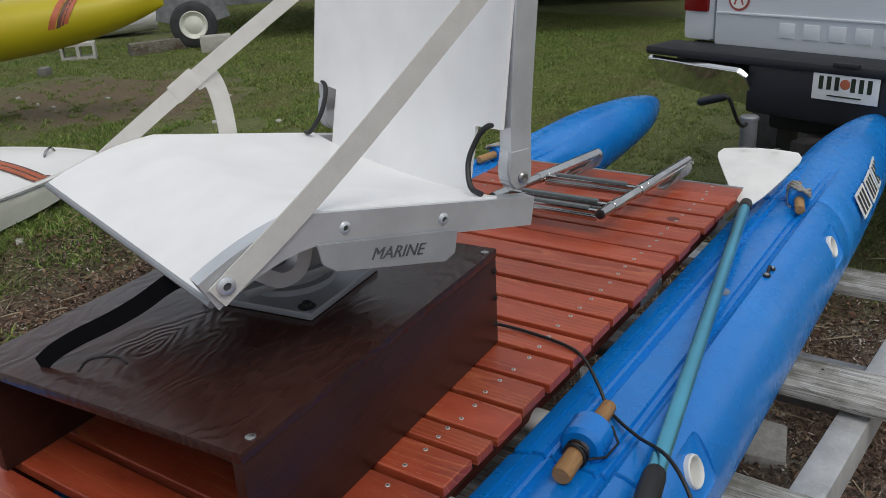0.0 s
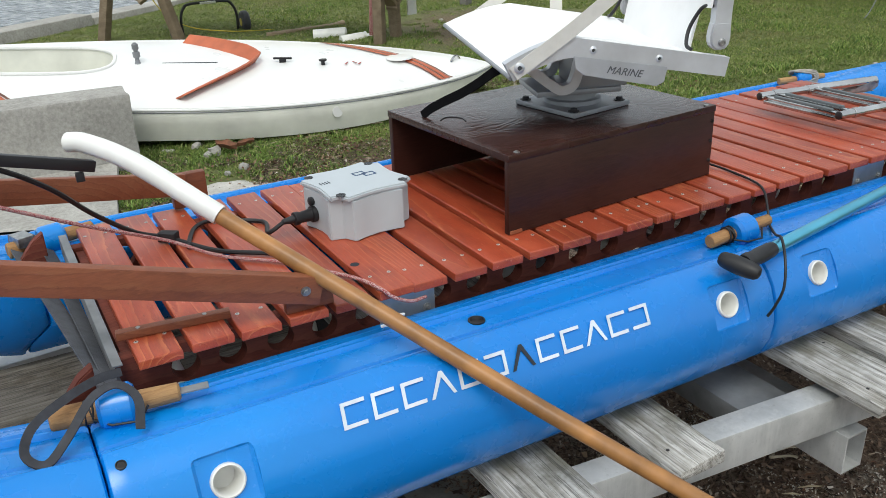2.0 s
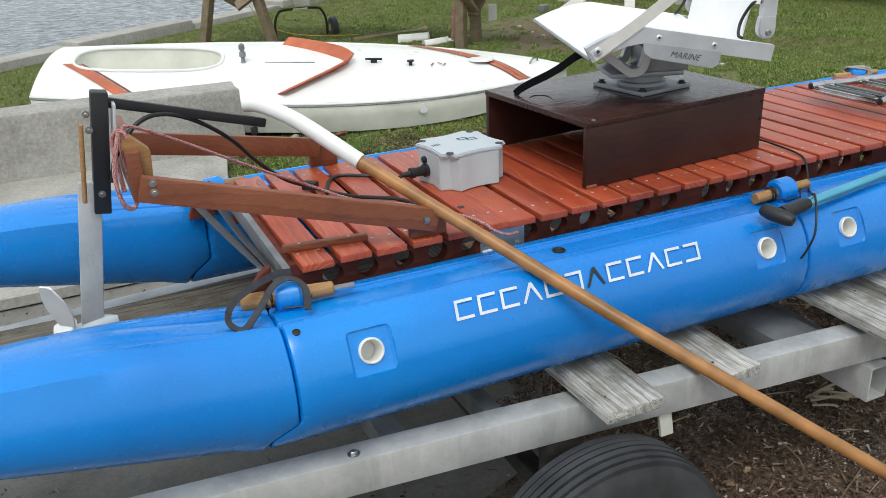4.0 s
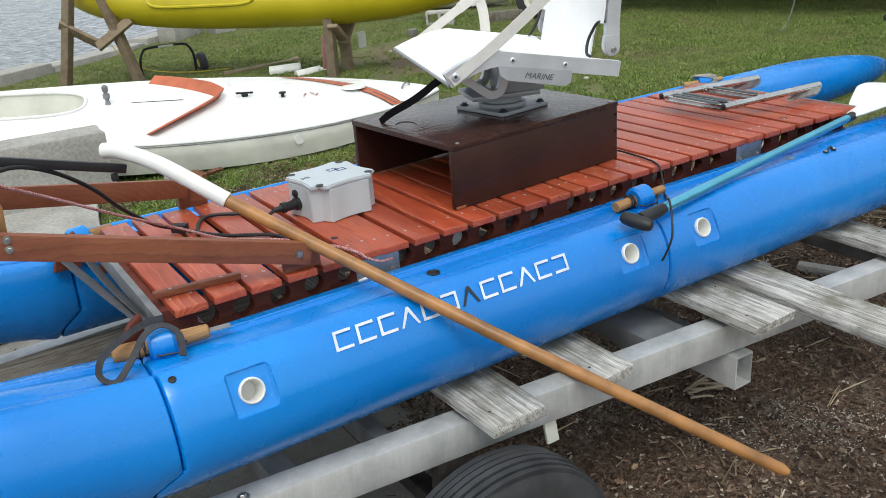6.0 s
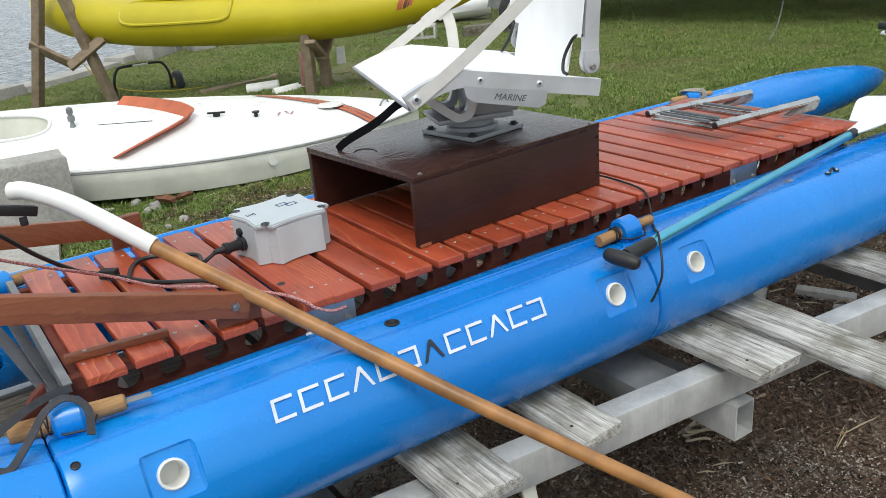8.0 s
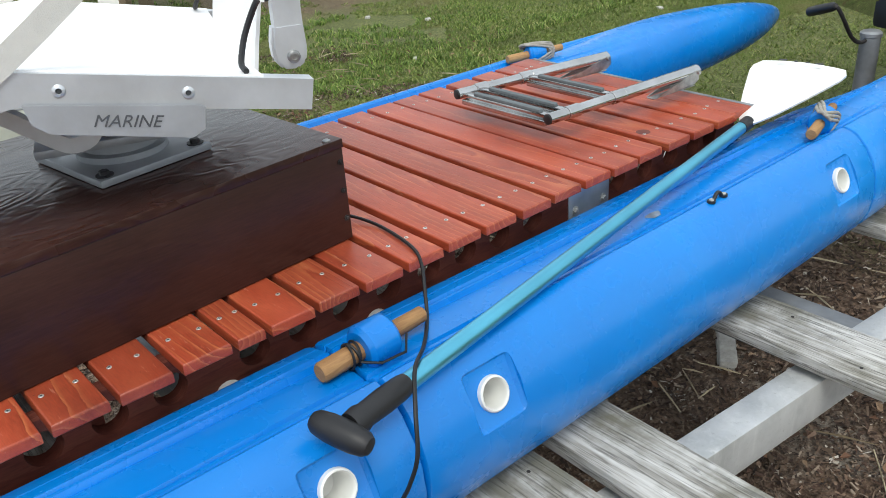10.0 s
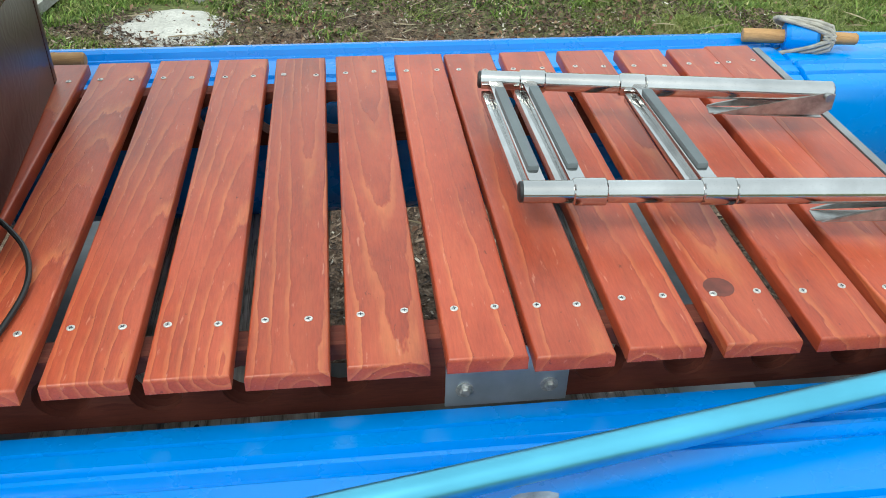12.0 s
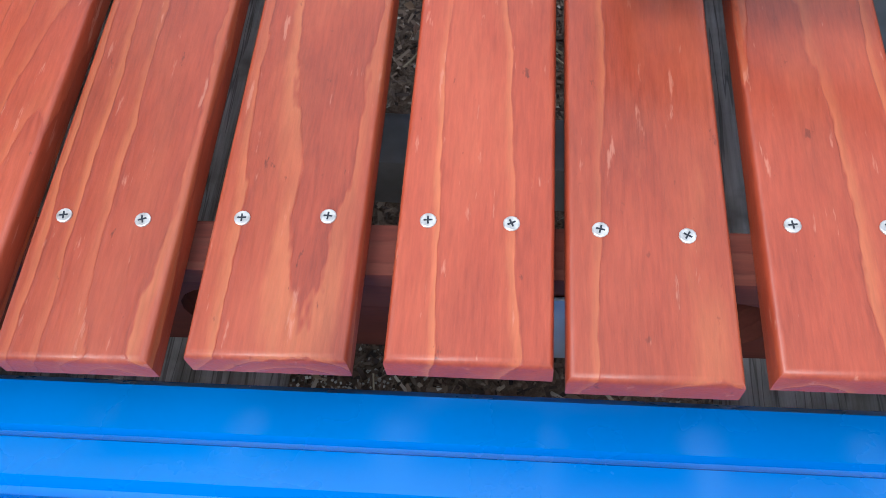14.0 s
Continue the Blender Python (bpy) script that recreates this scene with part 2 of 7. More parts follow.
def webbing(name, colour):
    m = material(name, colour, 0.85)
    w = m.node_tree.nodes.new("ShaderNodeTexWave")
    w.inputs["Scale"].default_value = 330
    w.inputs["Distortion"].default_value = 0.4
    w.bands_direction = "DIAGONAL"
    m.node_tree.links.new(coords(m), w.inputs["Vector"])
    a = noise_tex(m, coords(m), 12, 5)
    col = blend(m, w.outputs[1], tuple(c * 0.84 for c in colour), colour)
    col = blend(m, ramp(m, a, [(0.45, (0, 0, 0)), (0.8, (0.45, 0.45, 0.45))]), col, tuple(c * 0.6 for c in colour))
    return finish(m, col, None, w.outputs[1], 0.5, 0.001)


def flecked(name, a, b):
    """Braided cord of two colours."""
    m = material(name, a, 0.85)
    v = noise_tex(m, coords(m), 420, 2, 0.4)
    return finish(m, ramp(m, v, [(0.44, a), (0.54, b)]), None, v, 0.5, 0.001)


def soil():
    """Lawn, bare earth and mulch by place, with fine leaf litter."""
    m = material("lawn_and_mulch", (0.08, 0.09, 0.03), 0.95)
    v = coords(m)
    broad, mid, fine = noise_tex(m, v, 0.55, 5, 0.6), noise_tex(m, v, 4.5, 6, 0.65), noise_tex(m, v, 55, 6, 0.75)
    lawn = ramp(m, mid, [(0.32, (0.035, 0.038, 0.013)), (0.52, (0.080, 0.092, 0.028)), (0.70, (0.15, 0.135, 0.060))])
    mulch = ramp(m, fine, [(0.30, (0.030, 0.019, 0.013)), (0.48, (0.13, 0.083, 0.056)), (0.66, (0.28, 0.20, 0.14)), (0.85, (0.40, 0.33, 0.26))])
    lawn = blend(m, 0.55, lawn, ramp(m, fine, [(0.35, (0.018, 0.024, 0.007)), (0.65, (0.25, 0.28, 0.085))]))
    xyz = m.node_tree.nodes.new("ShaderNodeSeparateXYZ")
    m.node_tree.links.new(v, xyz.inputs[0])
    # mulch lies round the trailer and gives way to lawn about three metres beyond it
    reach = maths(m, "SUBTRACT", 3.7, maths(m, "MAXIMUM", 0.0, maths(m, "SUBTRACT", xyz.outputs[0], 0.8)))
    edge = maths(m, "ADD", maths(m, "SUBTRACT", reach, xyz.outputs[1]), maths(m, "MULTIPLY", maths(m, "SUBTRACT", broad, 0.5), 3.2))
    side = maths(m, "SUBTRACT", 2.2, xyz.outputs[0])
    inside = ramp(m, span(m, maths(m, "MINIMUM", edge, side), 0.0, 1.0), [(0.0, (0, 0, 0)), (0.6, (1, 1, 1))])
    sand = ramp(m, noise_tex(m, v, 1.7, 6, 0.7), [(0.54, (0, 0, 0)), (0.68, (0.75, 0.75, 0.75))])
    mulch = blend(m, sand, mulch, ramp(m, fine, [(0.3, (0.14, 0.125, 0.10)), (0.7, (0.42, 0.40, 0.35))]))
    # a worn brown patch of lawn beyond the dinghy's bow
    off = [maths(m, "DIVIDE", maths(m, "SUBTRACT", xyz.outputs[i], BARE[i] * UNIT), BARE[i + 2] * UNIT) for i in range(2)]
    worn = maths(m, "SQRT", maths(m, "ADD", maths(m, "MULTIPLY", off[0], off[0]), maths(m, "MULTIPLY", off[1], off[1])))
    worn = maths(m, "SUBTRACT", 1.35, maths(m, "ADD", worn, maths(m, "MULTIPLY", mid, 0.7)))
    bare = maths(m, "MAXIMUM", ramp(m, broad, [(0.56, (0, 0, 0)), (0.70, (0.8, 0.8, 0.8))]), ramp(m, worn, [(0.0, (0, 0, 0)), (0.35, (0.9, 0.9, 0.9))]))
    col = blend(m, bare, lawn, ramp(m, fine, [(0.3, (0.055, 0.038, 0.022)), (0.55, (0.15, 0.105, 0.062)), (0.75, (0.30, 0.24, 0.16))]))
    col = blend(m, inside, col, mulch)
    return finish(m, col, None, blend(m, 0.5, mid, fine), 0.9, 0.02)


def water_surface():
    m = material("rippled_water", (0.10, 0.13, 0.14), 0.2, spec=0.35)
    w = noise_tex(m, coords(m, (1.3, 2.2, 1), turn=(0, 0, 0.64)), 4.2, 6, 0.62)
    # sky reflections and dark wave faces are put into the ripple colours
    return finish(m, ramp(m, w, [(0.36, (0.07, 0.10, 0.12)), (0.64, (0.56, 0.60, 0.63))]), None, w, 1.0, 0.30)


def trailer_metal():
    """Dull mill-finish aluminium with pale runs, stains and scratches."""
    m = material("dull_trailer_aluminium", (0.5, 0.51, 0.51), 0.5, 0.3)
    v = coords(m)
    runs, blot, fine = noise_tex(m, coords(m, (26, 26, 2.5)), 1.0, 5, 0.65), noise_tex(m, v, 7, 6, 0.65), noise_tex(m, v, 90, 4, 0.7)
    col = ramp(m, blot, [(0.30, (0.36, 0.37, 0.365)), (0.62, (0.56, 0.565, 0.56))])
    col = blend(m, ramp(m, runs, [(0.52, (0, 0, 0)), (0.75, (0.55, 0.55, 0.55))]), col, (0.72, 0.72, 0.70))
    col = blend(m, ramp(m, fine, [(0.60, (0, 0, 0)), (0.75, (0.4, 0.4, 0.4))]), col, (0.20, 0.19, 0.17))
    return finish(m, col, span(m, blot, 0.40, 0.65), fine, 0.25, 0.001)


BLUE = blue_plastic()
SLAT = stained_wood("red_stained_redwood", (0.205, 0.028, 0.012), (0.355, 0.053, 0.020), (0.45, 0.082, 0.036), "y", 0.37, gloss=0.6, ring=105.0, line=0.56, bright_line=(1.5, 2.9, 2.4), late_line=0.24)
BEAM = stained_wood("red_brown_stained_beam", (0.085, 0.022, 0.015), (0.145, 0.038, 0.026), (0.22, 0.060, 0.040), "x", 0.68, gloss=0.22, line=0.2)
ARM = stained_wood("brown_stained_arm", (0.15, 0.040, 0.016), (0.24, 0.070, 0.030), (0.28, 0.095, 0.042), "x", 0.5, line=0.14)
RAWWOOD = plain("varnished_pole_wood", (0.36, 0.170, 0.054), 0.40, vary=0.24, scale=11, bump=0.2, fine=160)
PEG = stained_wood("bare_peg_wood", (0.22, 0.095, 0.032), (0.38, 0.20, 0.075), (0.50, 0.30, 0.13), "x", 0.7, line=0.3, bright_line=(1.2, 1.2, 1.2))
PLY = plywood_stain("dark_stained_plywood_top", 0.16, 0.20, (2.4, 5.0, 5.0), (-0.19, 0.10, 0.187), 0.27, spec=0.36)
PLYSIDE = plywood_stain("dark_stained_plywood_side", 0.03, 0.06, spec=0.35)
KNOT = plain("red_brown_knot", (0.14, 0.035, 0.024), 0.5, vary=0.2, scale=60)
SCREWHEAD = plain("bright_screw_steel", (0.66, 0.65, 0.62), 0.35, 0.6, 0.22, 160)
PRESSED = plain("pressed_plate_aluminium", (0.45, 0.465, 0.49), 0.42, 0.45, 0.07, 14, 0.15)
STAMP = plain("grey_stamped_print", (0.10, 0.105, 0.115), 0.5, 0.2)
VINYL = plain("white_seat_vinyl", (0.86, 0.86, 0.86), 0.45, vary=0.03, bump=0.08)
STRAP = plain("off_white_webbing", (0.64, 0.625, 0.585), 0.85, vary=0.03, scale=40, bump=0.5, fine=700)
GREYSTRAP = plain("grey_webbing", (0.095, 0.10, 0.115), 0.85, vary=0.12, scale=40, bump=0.5, fine=700)
BLACKSTRAP = plain("black_webbing", (0.004, 0.004, 0.005), 0.95, vary=0.2, scale=40, bump=0.3, fine=700)
DARKSTRAP = plain("dark_grey_webbing", (0.045, 0.047, 0.055), 0.9, vary=0.2, scale=40, bump=0.4, fine=700)
ALU = plain("cast_aluminium", (0.60, 0.62, 0.65), 0.32, 0.45, 0.06, 14, 0.15)
GALV = trailer_metal()
GALVDARK = plain("dull_galvanised_steel", (0.27, 0.28, 0.29), 0.55, 0.5, 0.2, 9)
STEEL = brushed("polished_stainless", (0.60, 0.595, 0.585), 0.09, depth=0.03)
ZINC = plain("zinc_plate", (0.44, 0.49, 0.55), 0.38, 0.35, 0.08, 30, 0.1)
BOLT = plain("worn_bolt_steel", (0.42, 0.42, 0.41), 0.35, 0.9, 0.2, 60)
BLACKSTRAP.node_tree.nodes["Principled BSDF"].inputs["Specular IOR Level"].default_value = 0.08
BLACK = plain("black_plastic", (0.014, 0.014, 0.016), 0.5, vary=0.2)
RUBBER = plain("tyre_rubber", (0.040, 0.041, 0.044), 0.62, vary=0.25, scale=14, bump=0.35)
GREYTREAD = plain("ribbed_grey_tread", (0.13, 0.15, 0.16), 0.75)
GREYPAD = plain("grey_rubber_tread", (0.06, 0.065, 0.07), 0.8)
GREYBOX = plain("light_grey_abs", (0.475, 0.52, 0.55), 0.42, vary=0.04, scale=5, bump=0.12)
MOUNTGREY = plain("grey_mount_enamel", (0.31, 0.325, 0.345), 0.40, 0.35, 0.08)
INK = plain("dark_print", (0.015, 0.02, 0.03), 0.6)
INKBLUE = plain("blue_print", (0.03, 0.07, 0.16), 0.6)
WHITE = plain("white_plastic", (0.78, 0.78, 0.75), 0.45, vary=0.05, scale=12)
SCUFF = plain("grey_scuff", (0.25, 0.30, 0.36), 0.7, vary=0.25, scale=60)
LETTER = plain("white_lettering", (0.64, 0.70, 0.78), 0.5, vary=0.08, scale=20)
GELWHITE = plain("aged_white_gelcoat", (0.78, 0.78, 0.76), 0.3, vary=0.035, scale=3)
GELSIDE = plain("ivory_gelcoat_side", (0.72, 0.72, 0.64), 0.38, vary=0.08, scale=4)
ORANGE = plain("faded_orange_paint", (0.48, 0.125, 0.055), 0.5, vary=0.12, scale=8)
DARKSTRIPE = plain("faded_brown_stripe", (0.16, 0.07, 0.05), 0.6)
YELLOW = plain("yellow_polyethylene", (0.52, 0.43, 0.012), 0.42, vary=0.06, scale=2)
SHAFTBLUE = plain("anodised_blue_tube", (0.14, 0.50, 0.68), 0.33, 0.88, 0.08, 6, 0.03)
OLDWOOD = weathered_wood("weathered_plank", (30, 2.2, 30))
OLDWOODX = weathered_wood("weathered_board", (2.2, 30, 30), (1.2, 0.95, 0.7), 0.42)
POST = stained_wood("brown_treated_post", (0.15, 0.108, 0.066), (0.24, 0.178, 0.115), (0.33, 0.255, 0.175), "x", 0.75, ring=60.0, line=0.3, bright_line=(1.3, 1.3, 1.3))
CONCRETE = concrete("old_concrete", 0.42)
PALECONC = concrete("pale_concrete", 0.55, 2)
PADCONC = concrete("stained_pad_concrete", 0.21, 1.5)
SOIL = soil()
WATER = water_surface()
CARWHITE = plain("white_car_paint", (0.66, 0.69, 0.72), 0.22, vary=0.02, scale=2, bump=0.02)
CHROME = material("chrome", (0.72, 0.73, 0.74), 0.07, 1.0)
BUMPER = plain("dark_bumper_plastic", (0.011, 0.012, 0.015), 0.5)
TAIL = plain("red_tail_lens", (0.22, 0.006, 0.008), 0.18)
DARKMETAL = plain("rusty_dark_steel", (0.045, 0.040, 0.038), 0.7, 0.3, 0.35, 20)
# near-black: shade under and inside the truck is put into the colour
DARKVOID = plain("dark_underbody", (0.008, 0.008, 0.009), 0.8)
ROPE = webbing("tan_cord", (0.40, 0.34, 0.25))
GREYCORD = plain("pale_grey_cord", (0.36, 0.34, 0.30), 0.85, vary=0.15, scale=60, bump=0.5, fine=400)
REDROPE = flecked("red_flecked_rope", (0.27, 0.045, 0.05), (0.50, 0.33, 0.31))
ROUNDEL = plain("faded_red_print", (0.40, 0.07, 0.06), 0.6)
BROWNLEAF = plain("dry_brown_leaf", (0.20, 0.085, 0.045), 0.8, vary=0.25, scale=30)
BLACKCORD = plain("black_cable", (0.010, 0.010, 0.011), 0.5)
YELLOWROPE = plain("yellow_rope", (0.50, 0.40, 0.04), 0.7)
# leaf green darkened: the foliage's shade is put into the colour
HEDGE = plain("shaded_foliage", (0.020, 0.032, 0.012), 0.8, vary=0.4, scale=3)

# ---- mesh helpers ----
PLACE = {}


def thing(name, at, label="", category="", group="", kind=""):
    """An empty at a thing's base, in plan units."""
    ob = new(name)
    ob.empty_display_size = 0.05
    ob.location = PLAN @ Vector(at)
    PLACE[ob] = Matrix.Translation(ob.location)
    return tagged(ob, label, category, group, kind)


def part(name, bm, mat, parent=None, label="", sharp=35, mats=()):
    """Links a bmesh, drawn in plan units, as one mesh object under its thing or part."""
    bmesh.ops.recalc_face_normals(bm, faces=bm.faces)
    bm.transform(PLACE[parent].inverted() @ PLAN if parent else PLAN)
    me = bpy.data.meshes.new(name)
    for f in bm.faces:
        f.smooth = True
    bm.to_mesh(me)
    bm.free()
    me.set_sharp_from_angle(angle=radians(sharp))
    for m in (mat, *mats):
        me.materials.append(m)
    ob = new(name, me)
    if parent:
        ob.parent = parent
        PLACE[ob] = PLACE[parent]
    if label:
        ob["label"] = label
    return ob


def whole(name, bm, mat, label, category, group="", kind="", sharp=35):
    """A thing that is one mesh, with its origin at the middle of its base."""
    xs, ys, zs = zip(*(v.co for v in bm.verts))
    base = PLAN @ Vector(((min(xs) + max(xs)) / 2, (min(ys) + max(ys)) / 2, min(zs)))
    bmesh.ops.recalc_face_normals(bm, faces=bm.faces)
    bm.transform(Matrix.Translation(-base) @ PLAN)
    me = bpy.data.meshes.new(name)
    for f in bm.faces:
        f.smooth = True
    bm.to_mesh(me)
    bm.free()
    me.set_sharp_from_angle(angle=radians(sharp))
    me.materials.append(mat)
    ob = new(name, me)
    ob.location = base
    PLACE[ob] = Matrix.Translation(base)
    return tagged(ob, label, category, group, kind)


def block(c, size, turn=None, bevel=0.003, bm=None, seg=2):
    """A box round c with rounded edges; turn: a 3 x 3 or 4 x 4 rotation."""
    tmp = bmesh.new()
    bmesh.ops.create_cube(tmp, size=1, matrix=Matrix.Diagonal((*size, 1)))
    if bevel:
        bmesh.ops.bevel(tmp, geom=tmp.edges[:], offset=min(bevel, min(size) * 0.45), segments=seg, affect="EDGES", profile=0.6)
    if turn is not None:
        tmp.transform(turn.to_4x4())
    tmp.transform(Matrix.Translation(c))
    return join(bm, tmp)


def join(bm, other):
    if bm is None:
        return other
    me = bpy.data.meshes.new("join")
    other.to_mesh(me)
    other.free()
    bm.from_mesh(me)
    bpy.data.meshes.remove(me)
    return bm


def axes(along, up=(0, 0, 1)):
    """A rotation whose x runs along a way, with z near up."""
    x = Vector(along).normalized()
    y = Vector(up).cross(x)
    y = y.normalized() if y.length > 1e-4 else Vector((0, 1, 0))
    return Matrix((x, y, x.cross(y))).transposed()


def beam(a, b, wide, high, bevel=0.003, bm=None, up=(0, 0, 1)):
    a, b = Vector(a), Vector(b)
    return block((a + b) / 2, ((b - a).length, wide, high), axes(b - a, up), bevel, bm)


def smooth_path(pts, steps=6):
    """A rounded line through the points."""
    p = [Vector(q) for q in pts]
    if len(p) < 3:
        return p
    out = []
    q = [2 * p[0] - p[1], *p, 2 * p[-1] - p[-2]]
    for i in range(1, len(q) - 2):
        for k in range(steps):
            t = k / steps
            a, b, c, d = q[i - 1], q[i], q[i + 1], q[i + 2]
            out.append(0.5 * (2 * b + (c - a) * t + (2 * a - 5 * b + 4 * c - d) * t * t + (3 * b - a - 3 * c + d) * t ** 3))
    return [*out, p[-1]]


def tube(pts, r, n=10, bm=None, flat=None, up=(0, 0, 1), cap=True):
    """A rod, hose or strap along points; r: a radius or one for each point; flat: width and thickness of a strap."""
    bm = bm or bmesh.new()
    pts = [Vector(p) for p in pts]
    rs = r if isinstance(r, (list, tuple)) else [r] * len(pts)
    rings, ref = [], Vector(up)
    for i, p in enumerate(pts):
        w = (pts[min(i + 1, len(pts) - 1)] - pts[max(i - 1, 0)]).normalized()
        s = w.cross(ref)
        if s.length < 1e-4:
            s = w.cross(Vector((1, 0.3, 0)))
        s.normalize()
        u = s.cross(w)
        ref = u
        if flat:
            ring = [p + s * (a * flat[0] / 2) + u * (b * flat[1] / 2) for a, b in ((1, 1), (-1, 1), (-1, -1), (1, -1))]
        else:
            ring = [p + rs[i] * (s * math.cos(2 * math.pi * k / n) + u * math.sin(2 * math.pi * k / n)) for k in range(n)]
        rings.append([bm.verts.new(q) for q in ring])
    return skin(bm, rings, cap)


def skin(bm, rings, cap=True):
    for a, b in zip(rings, rings[1:]):
        for k in range(len(a)):
            bm.faces.new((a[k], a[(k + 1) % len(a)], b[(k + 1) % len(a)], b[k]))
    if cap:
        bm.faces.new(rings[0])
        bm.faces.new(rings[-1])
    return bm


def loft(sections, cap=True, bm=None):
    bm = bm or bmesh.new()
    return skin(bm, [[bm.verts.new(p) for p in s] for s in sections], cap)


def sheet(grid, thick=0.0, bm=None, skip=None):
    """A surface through rows of points, with a thickness; skip(row, column) leaves a hole."""
    bm = bm or bmesh.new()
    rows = [[bm.verts.new(p) for p in row] for row in grid]
    faces = [bm.faces.new((a[k], a[k + 1], b[k + 1], b[k])) for r, (a, b) in enumerate(zip(rows, rows[1:])) for k in range(len(a) - 1) if not (skip and skip(r, k))]
    if thick:
        bmesh.ops.recalc_face_normals(bm, faces=faces)
        bmesh.ops.solidify(bm, geom=faces, thickness=thick)
    return bm


def rod(a, b, r, n=12, bm=None, r2=None):
    return tube([a, b], [r, r if r2 is None else r2], n, bm)


def lathe(c, way, profile, n=20, bm=None, cap=True):
    """A turned shape: profile of (distance along way, radius)."""
    m = axes(way)
    rings = []
    bm = bm or bmesh.new()
    for d, r in profile:
        rings.append([bm.verts.new(Vector(c) + m @ Vector((d, r * math.cos(2 * math.pi * k / n), r * math.sin(2 * math.pi * k / n)))) for k in range(n)])
    return skin(bm, rings, cap)


def plate(outline, thick, m=None, bm=None, bevel=0.0):
    """A flat plate: a 2D outline given a thickness along its own z, laid by the matrix m."""
    tmp = bmesh.new()
    f = tmp.faces.new([tmp.verts.new((x, y, 0)) for x, y in outline])
    r = bmesh.ops.extrude_face_region(tmp, geom=[f])
    bmesh.ops.translate(tmp, verts=[v for v in r["geom"] if isinstance(v, bmesh.types.BMVert)], vec=(0, 0, thick))
    if bevel:
        bmesh.ops.bevel(tmp, geom=tmp.edges[:], offset=bevel, segments=2, affect="EDGES")
    if m is not None:
        tmp.transform(m)
    return join(bm, tmp)


def frame_at(o, x, y):
    """A matrix with its origin at o, its x and y along the two ways."""
    x = Vector(x).normalized()
    z = x.cross(Vector(y)).normalized()
    y = z.cross(x)
    return Matrix.Translation(o) @ Matrix((x, y, z)).transposed().to_4x4()


def hexbolt(c, way, r=0.008, bm=None):
    bm = lathe(c, way, [(0, r * 1.7), (0.002, r * 1.7), (0.002, r * 1.05)], 14, bm)
    return lathe(Vector(c) + Vector(way).normalized() * 0.002, way, [(0, r), (r * 0.7, r), (r * 0.85, r * 0.8)], 6, bm)


def carve(ob, cutters):
    """Cuts the cutters' shapes out of a mesh for good."""
    for i, bm in enumerate(cutters):
        bmesh.ops.recalc_face_normals(bm, faces=bm.faces)
        bm.transform(PLACE[ob].inverted() @ PLAN)
    me = bpy.data.meshes.new("cutter")
    bm = cutters[0]
    for other in cutters[1:]:
        bm = join(bm, other)
    bm.to_mesh(me)
    bm.free()
    tool = bpy.data.objects.new("cutter", me)
    scene.collection.objects.link(tool)
    tool.parent = ob.parent
    tool.location = ob.location
    mod = ob.modifiers.new("cut", "BOOLEAN")
    mod.object, mod.operation, mod.solver = tool, "DIFFERENCE", "EXACT"
    mod.use_self = True
    bpy.context.view_layer.update()
    done = bpy.data.meshes.new_from_object(ob.evaluated_get(bpy.context.evaluated_depsgraph_get()))
    ob.modifiers.clear()
    old = ob.data
    ob.data = done
    bpy.data.meshes.remove(old)
    bpy.data.objects.remove(tool)
    bpy.data.meshes.remove(me)
    done.set_sharp_from_angle(angle=radians(35))


def lettering(text, size, depth, m):
    """Words as a thin mesh, laid by the matrix m."""
    cu = bpy.data.curves.new("words", "FONT")
    cu.body, cu.size, cu.extrude, cu.shear, cu.align_x, cu.align_y = text, size, depth, 0.3, "CENTER", "CENTER"
    ob = bpy.data.objects.new("words", cu)
    scene.collection.objects.link(ob)
    bpy.context.view_layer.update()
    me = bpy.data.meshes.new_from_object(ob.evaluated_get(bpy.context.evaluated_depsgraph_get()))
    bm = bmesh.new()
    bm.from_mesh(me)
    bm.transform(m)
    bpy.data.objects.remove(ob)
    bpy.data.curves.remove(cu)
    bpy.data.meshes.remove(me)
    return bm

# ---- ground, water, sea wall ----
SHORE, WATERWARD = Vector((-1.6, 11.5)), Vector((-0.6, 0.8))


def seaward(x, y):
    return (Vector((x, y)) - SHORE).dot(WATERWARD)


def spaced(fine_lo, fine_hi, step, reach):
    near = list(np.arange(fine_lo, fine_hi, step))
    far = [step * 1.5 * 1.45 ** k for k in range(1, 40) if step * 1.5 * 1.45 ** k < reach]
    return [fine_lo - f for f in reversed(far)] + near + [fine_hi + f for f in far]


def land(x, y):
    z = ground_z(x, y)
    near = max(0.0, 1 - math.hypot(x, y - 2) / 16)
    z += near * 0.035 * noise.noise((x * 0.9, y * 0.9, 3)) + near * 0.014 * noise.noise((x * 4, y * 4, 8))
    s = seaward(x, y)
    return z - 1.6 * min(max((s - 0.35) / 0.3, 0), 1)


gx, gy = spaced(-5, 7, 0.12, 700), spaced(-4, 13, 0.12, 700)
grid_verts = [PLAN @ Vector((x, y, land(x, y))) for y in gy for x in gx]
w = len(gx)
grid_faces = [(j * w + i, j * w + i + 1, (j + 1) * w + i + 1, (j + 1) * w + i) for j in range(len(gy) - 1) for i in range(w - 1)]
me = bpy.data.meshes.new("ground")
me.from_pydata(grid_verts, [], grid_faces)
me.shade_smooth()
me.materials.append(SOIL)
tagged(new("ground", me), "lawn with bare patches and brown mulch round the trailer", "ground", kind="structure")

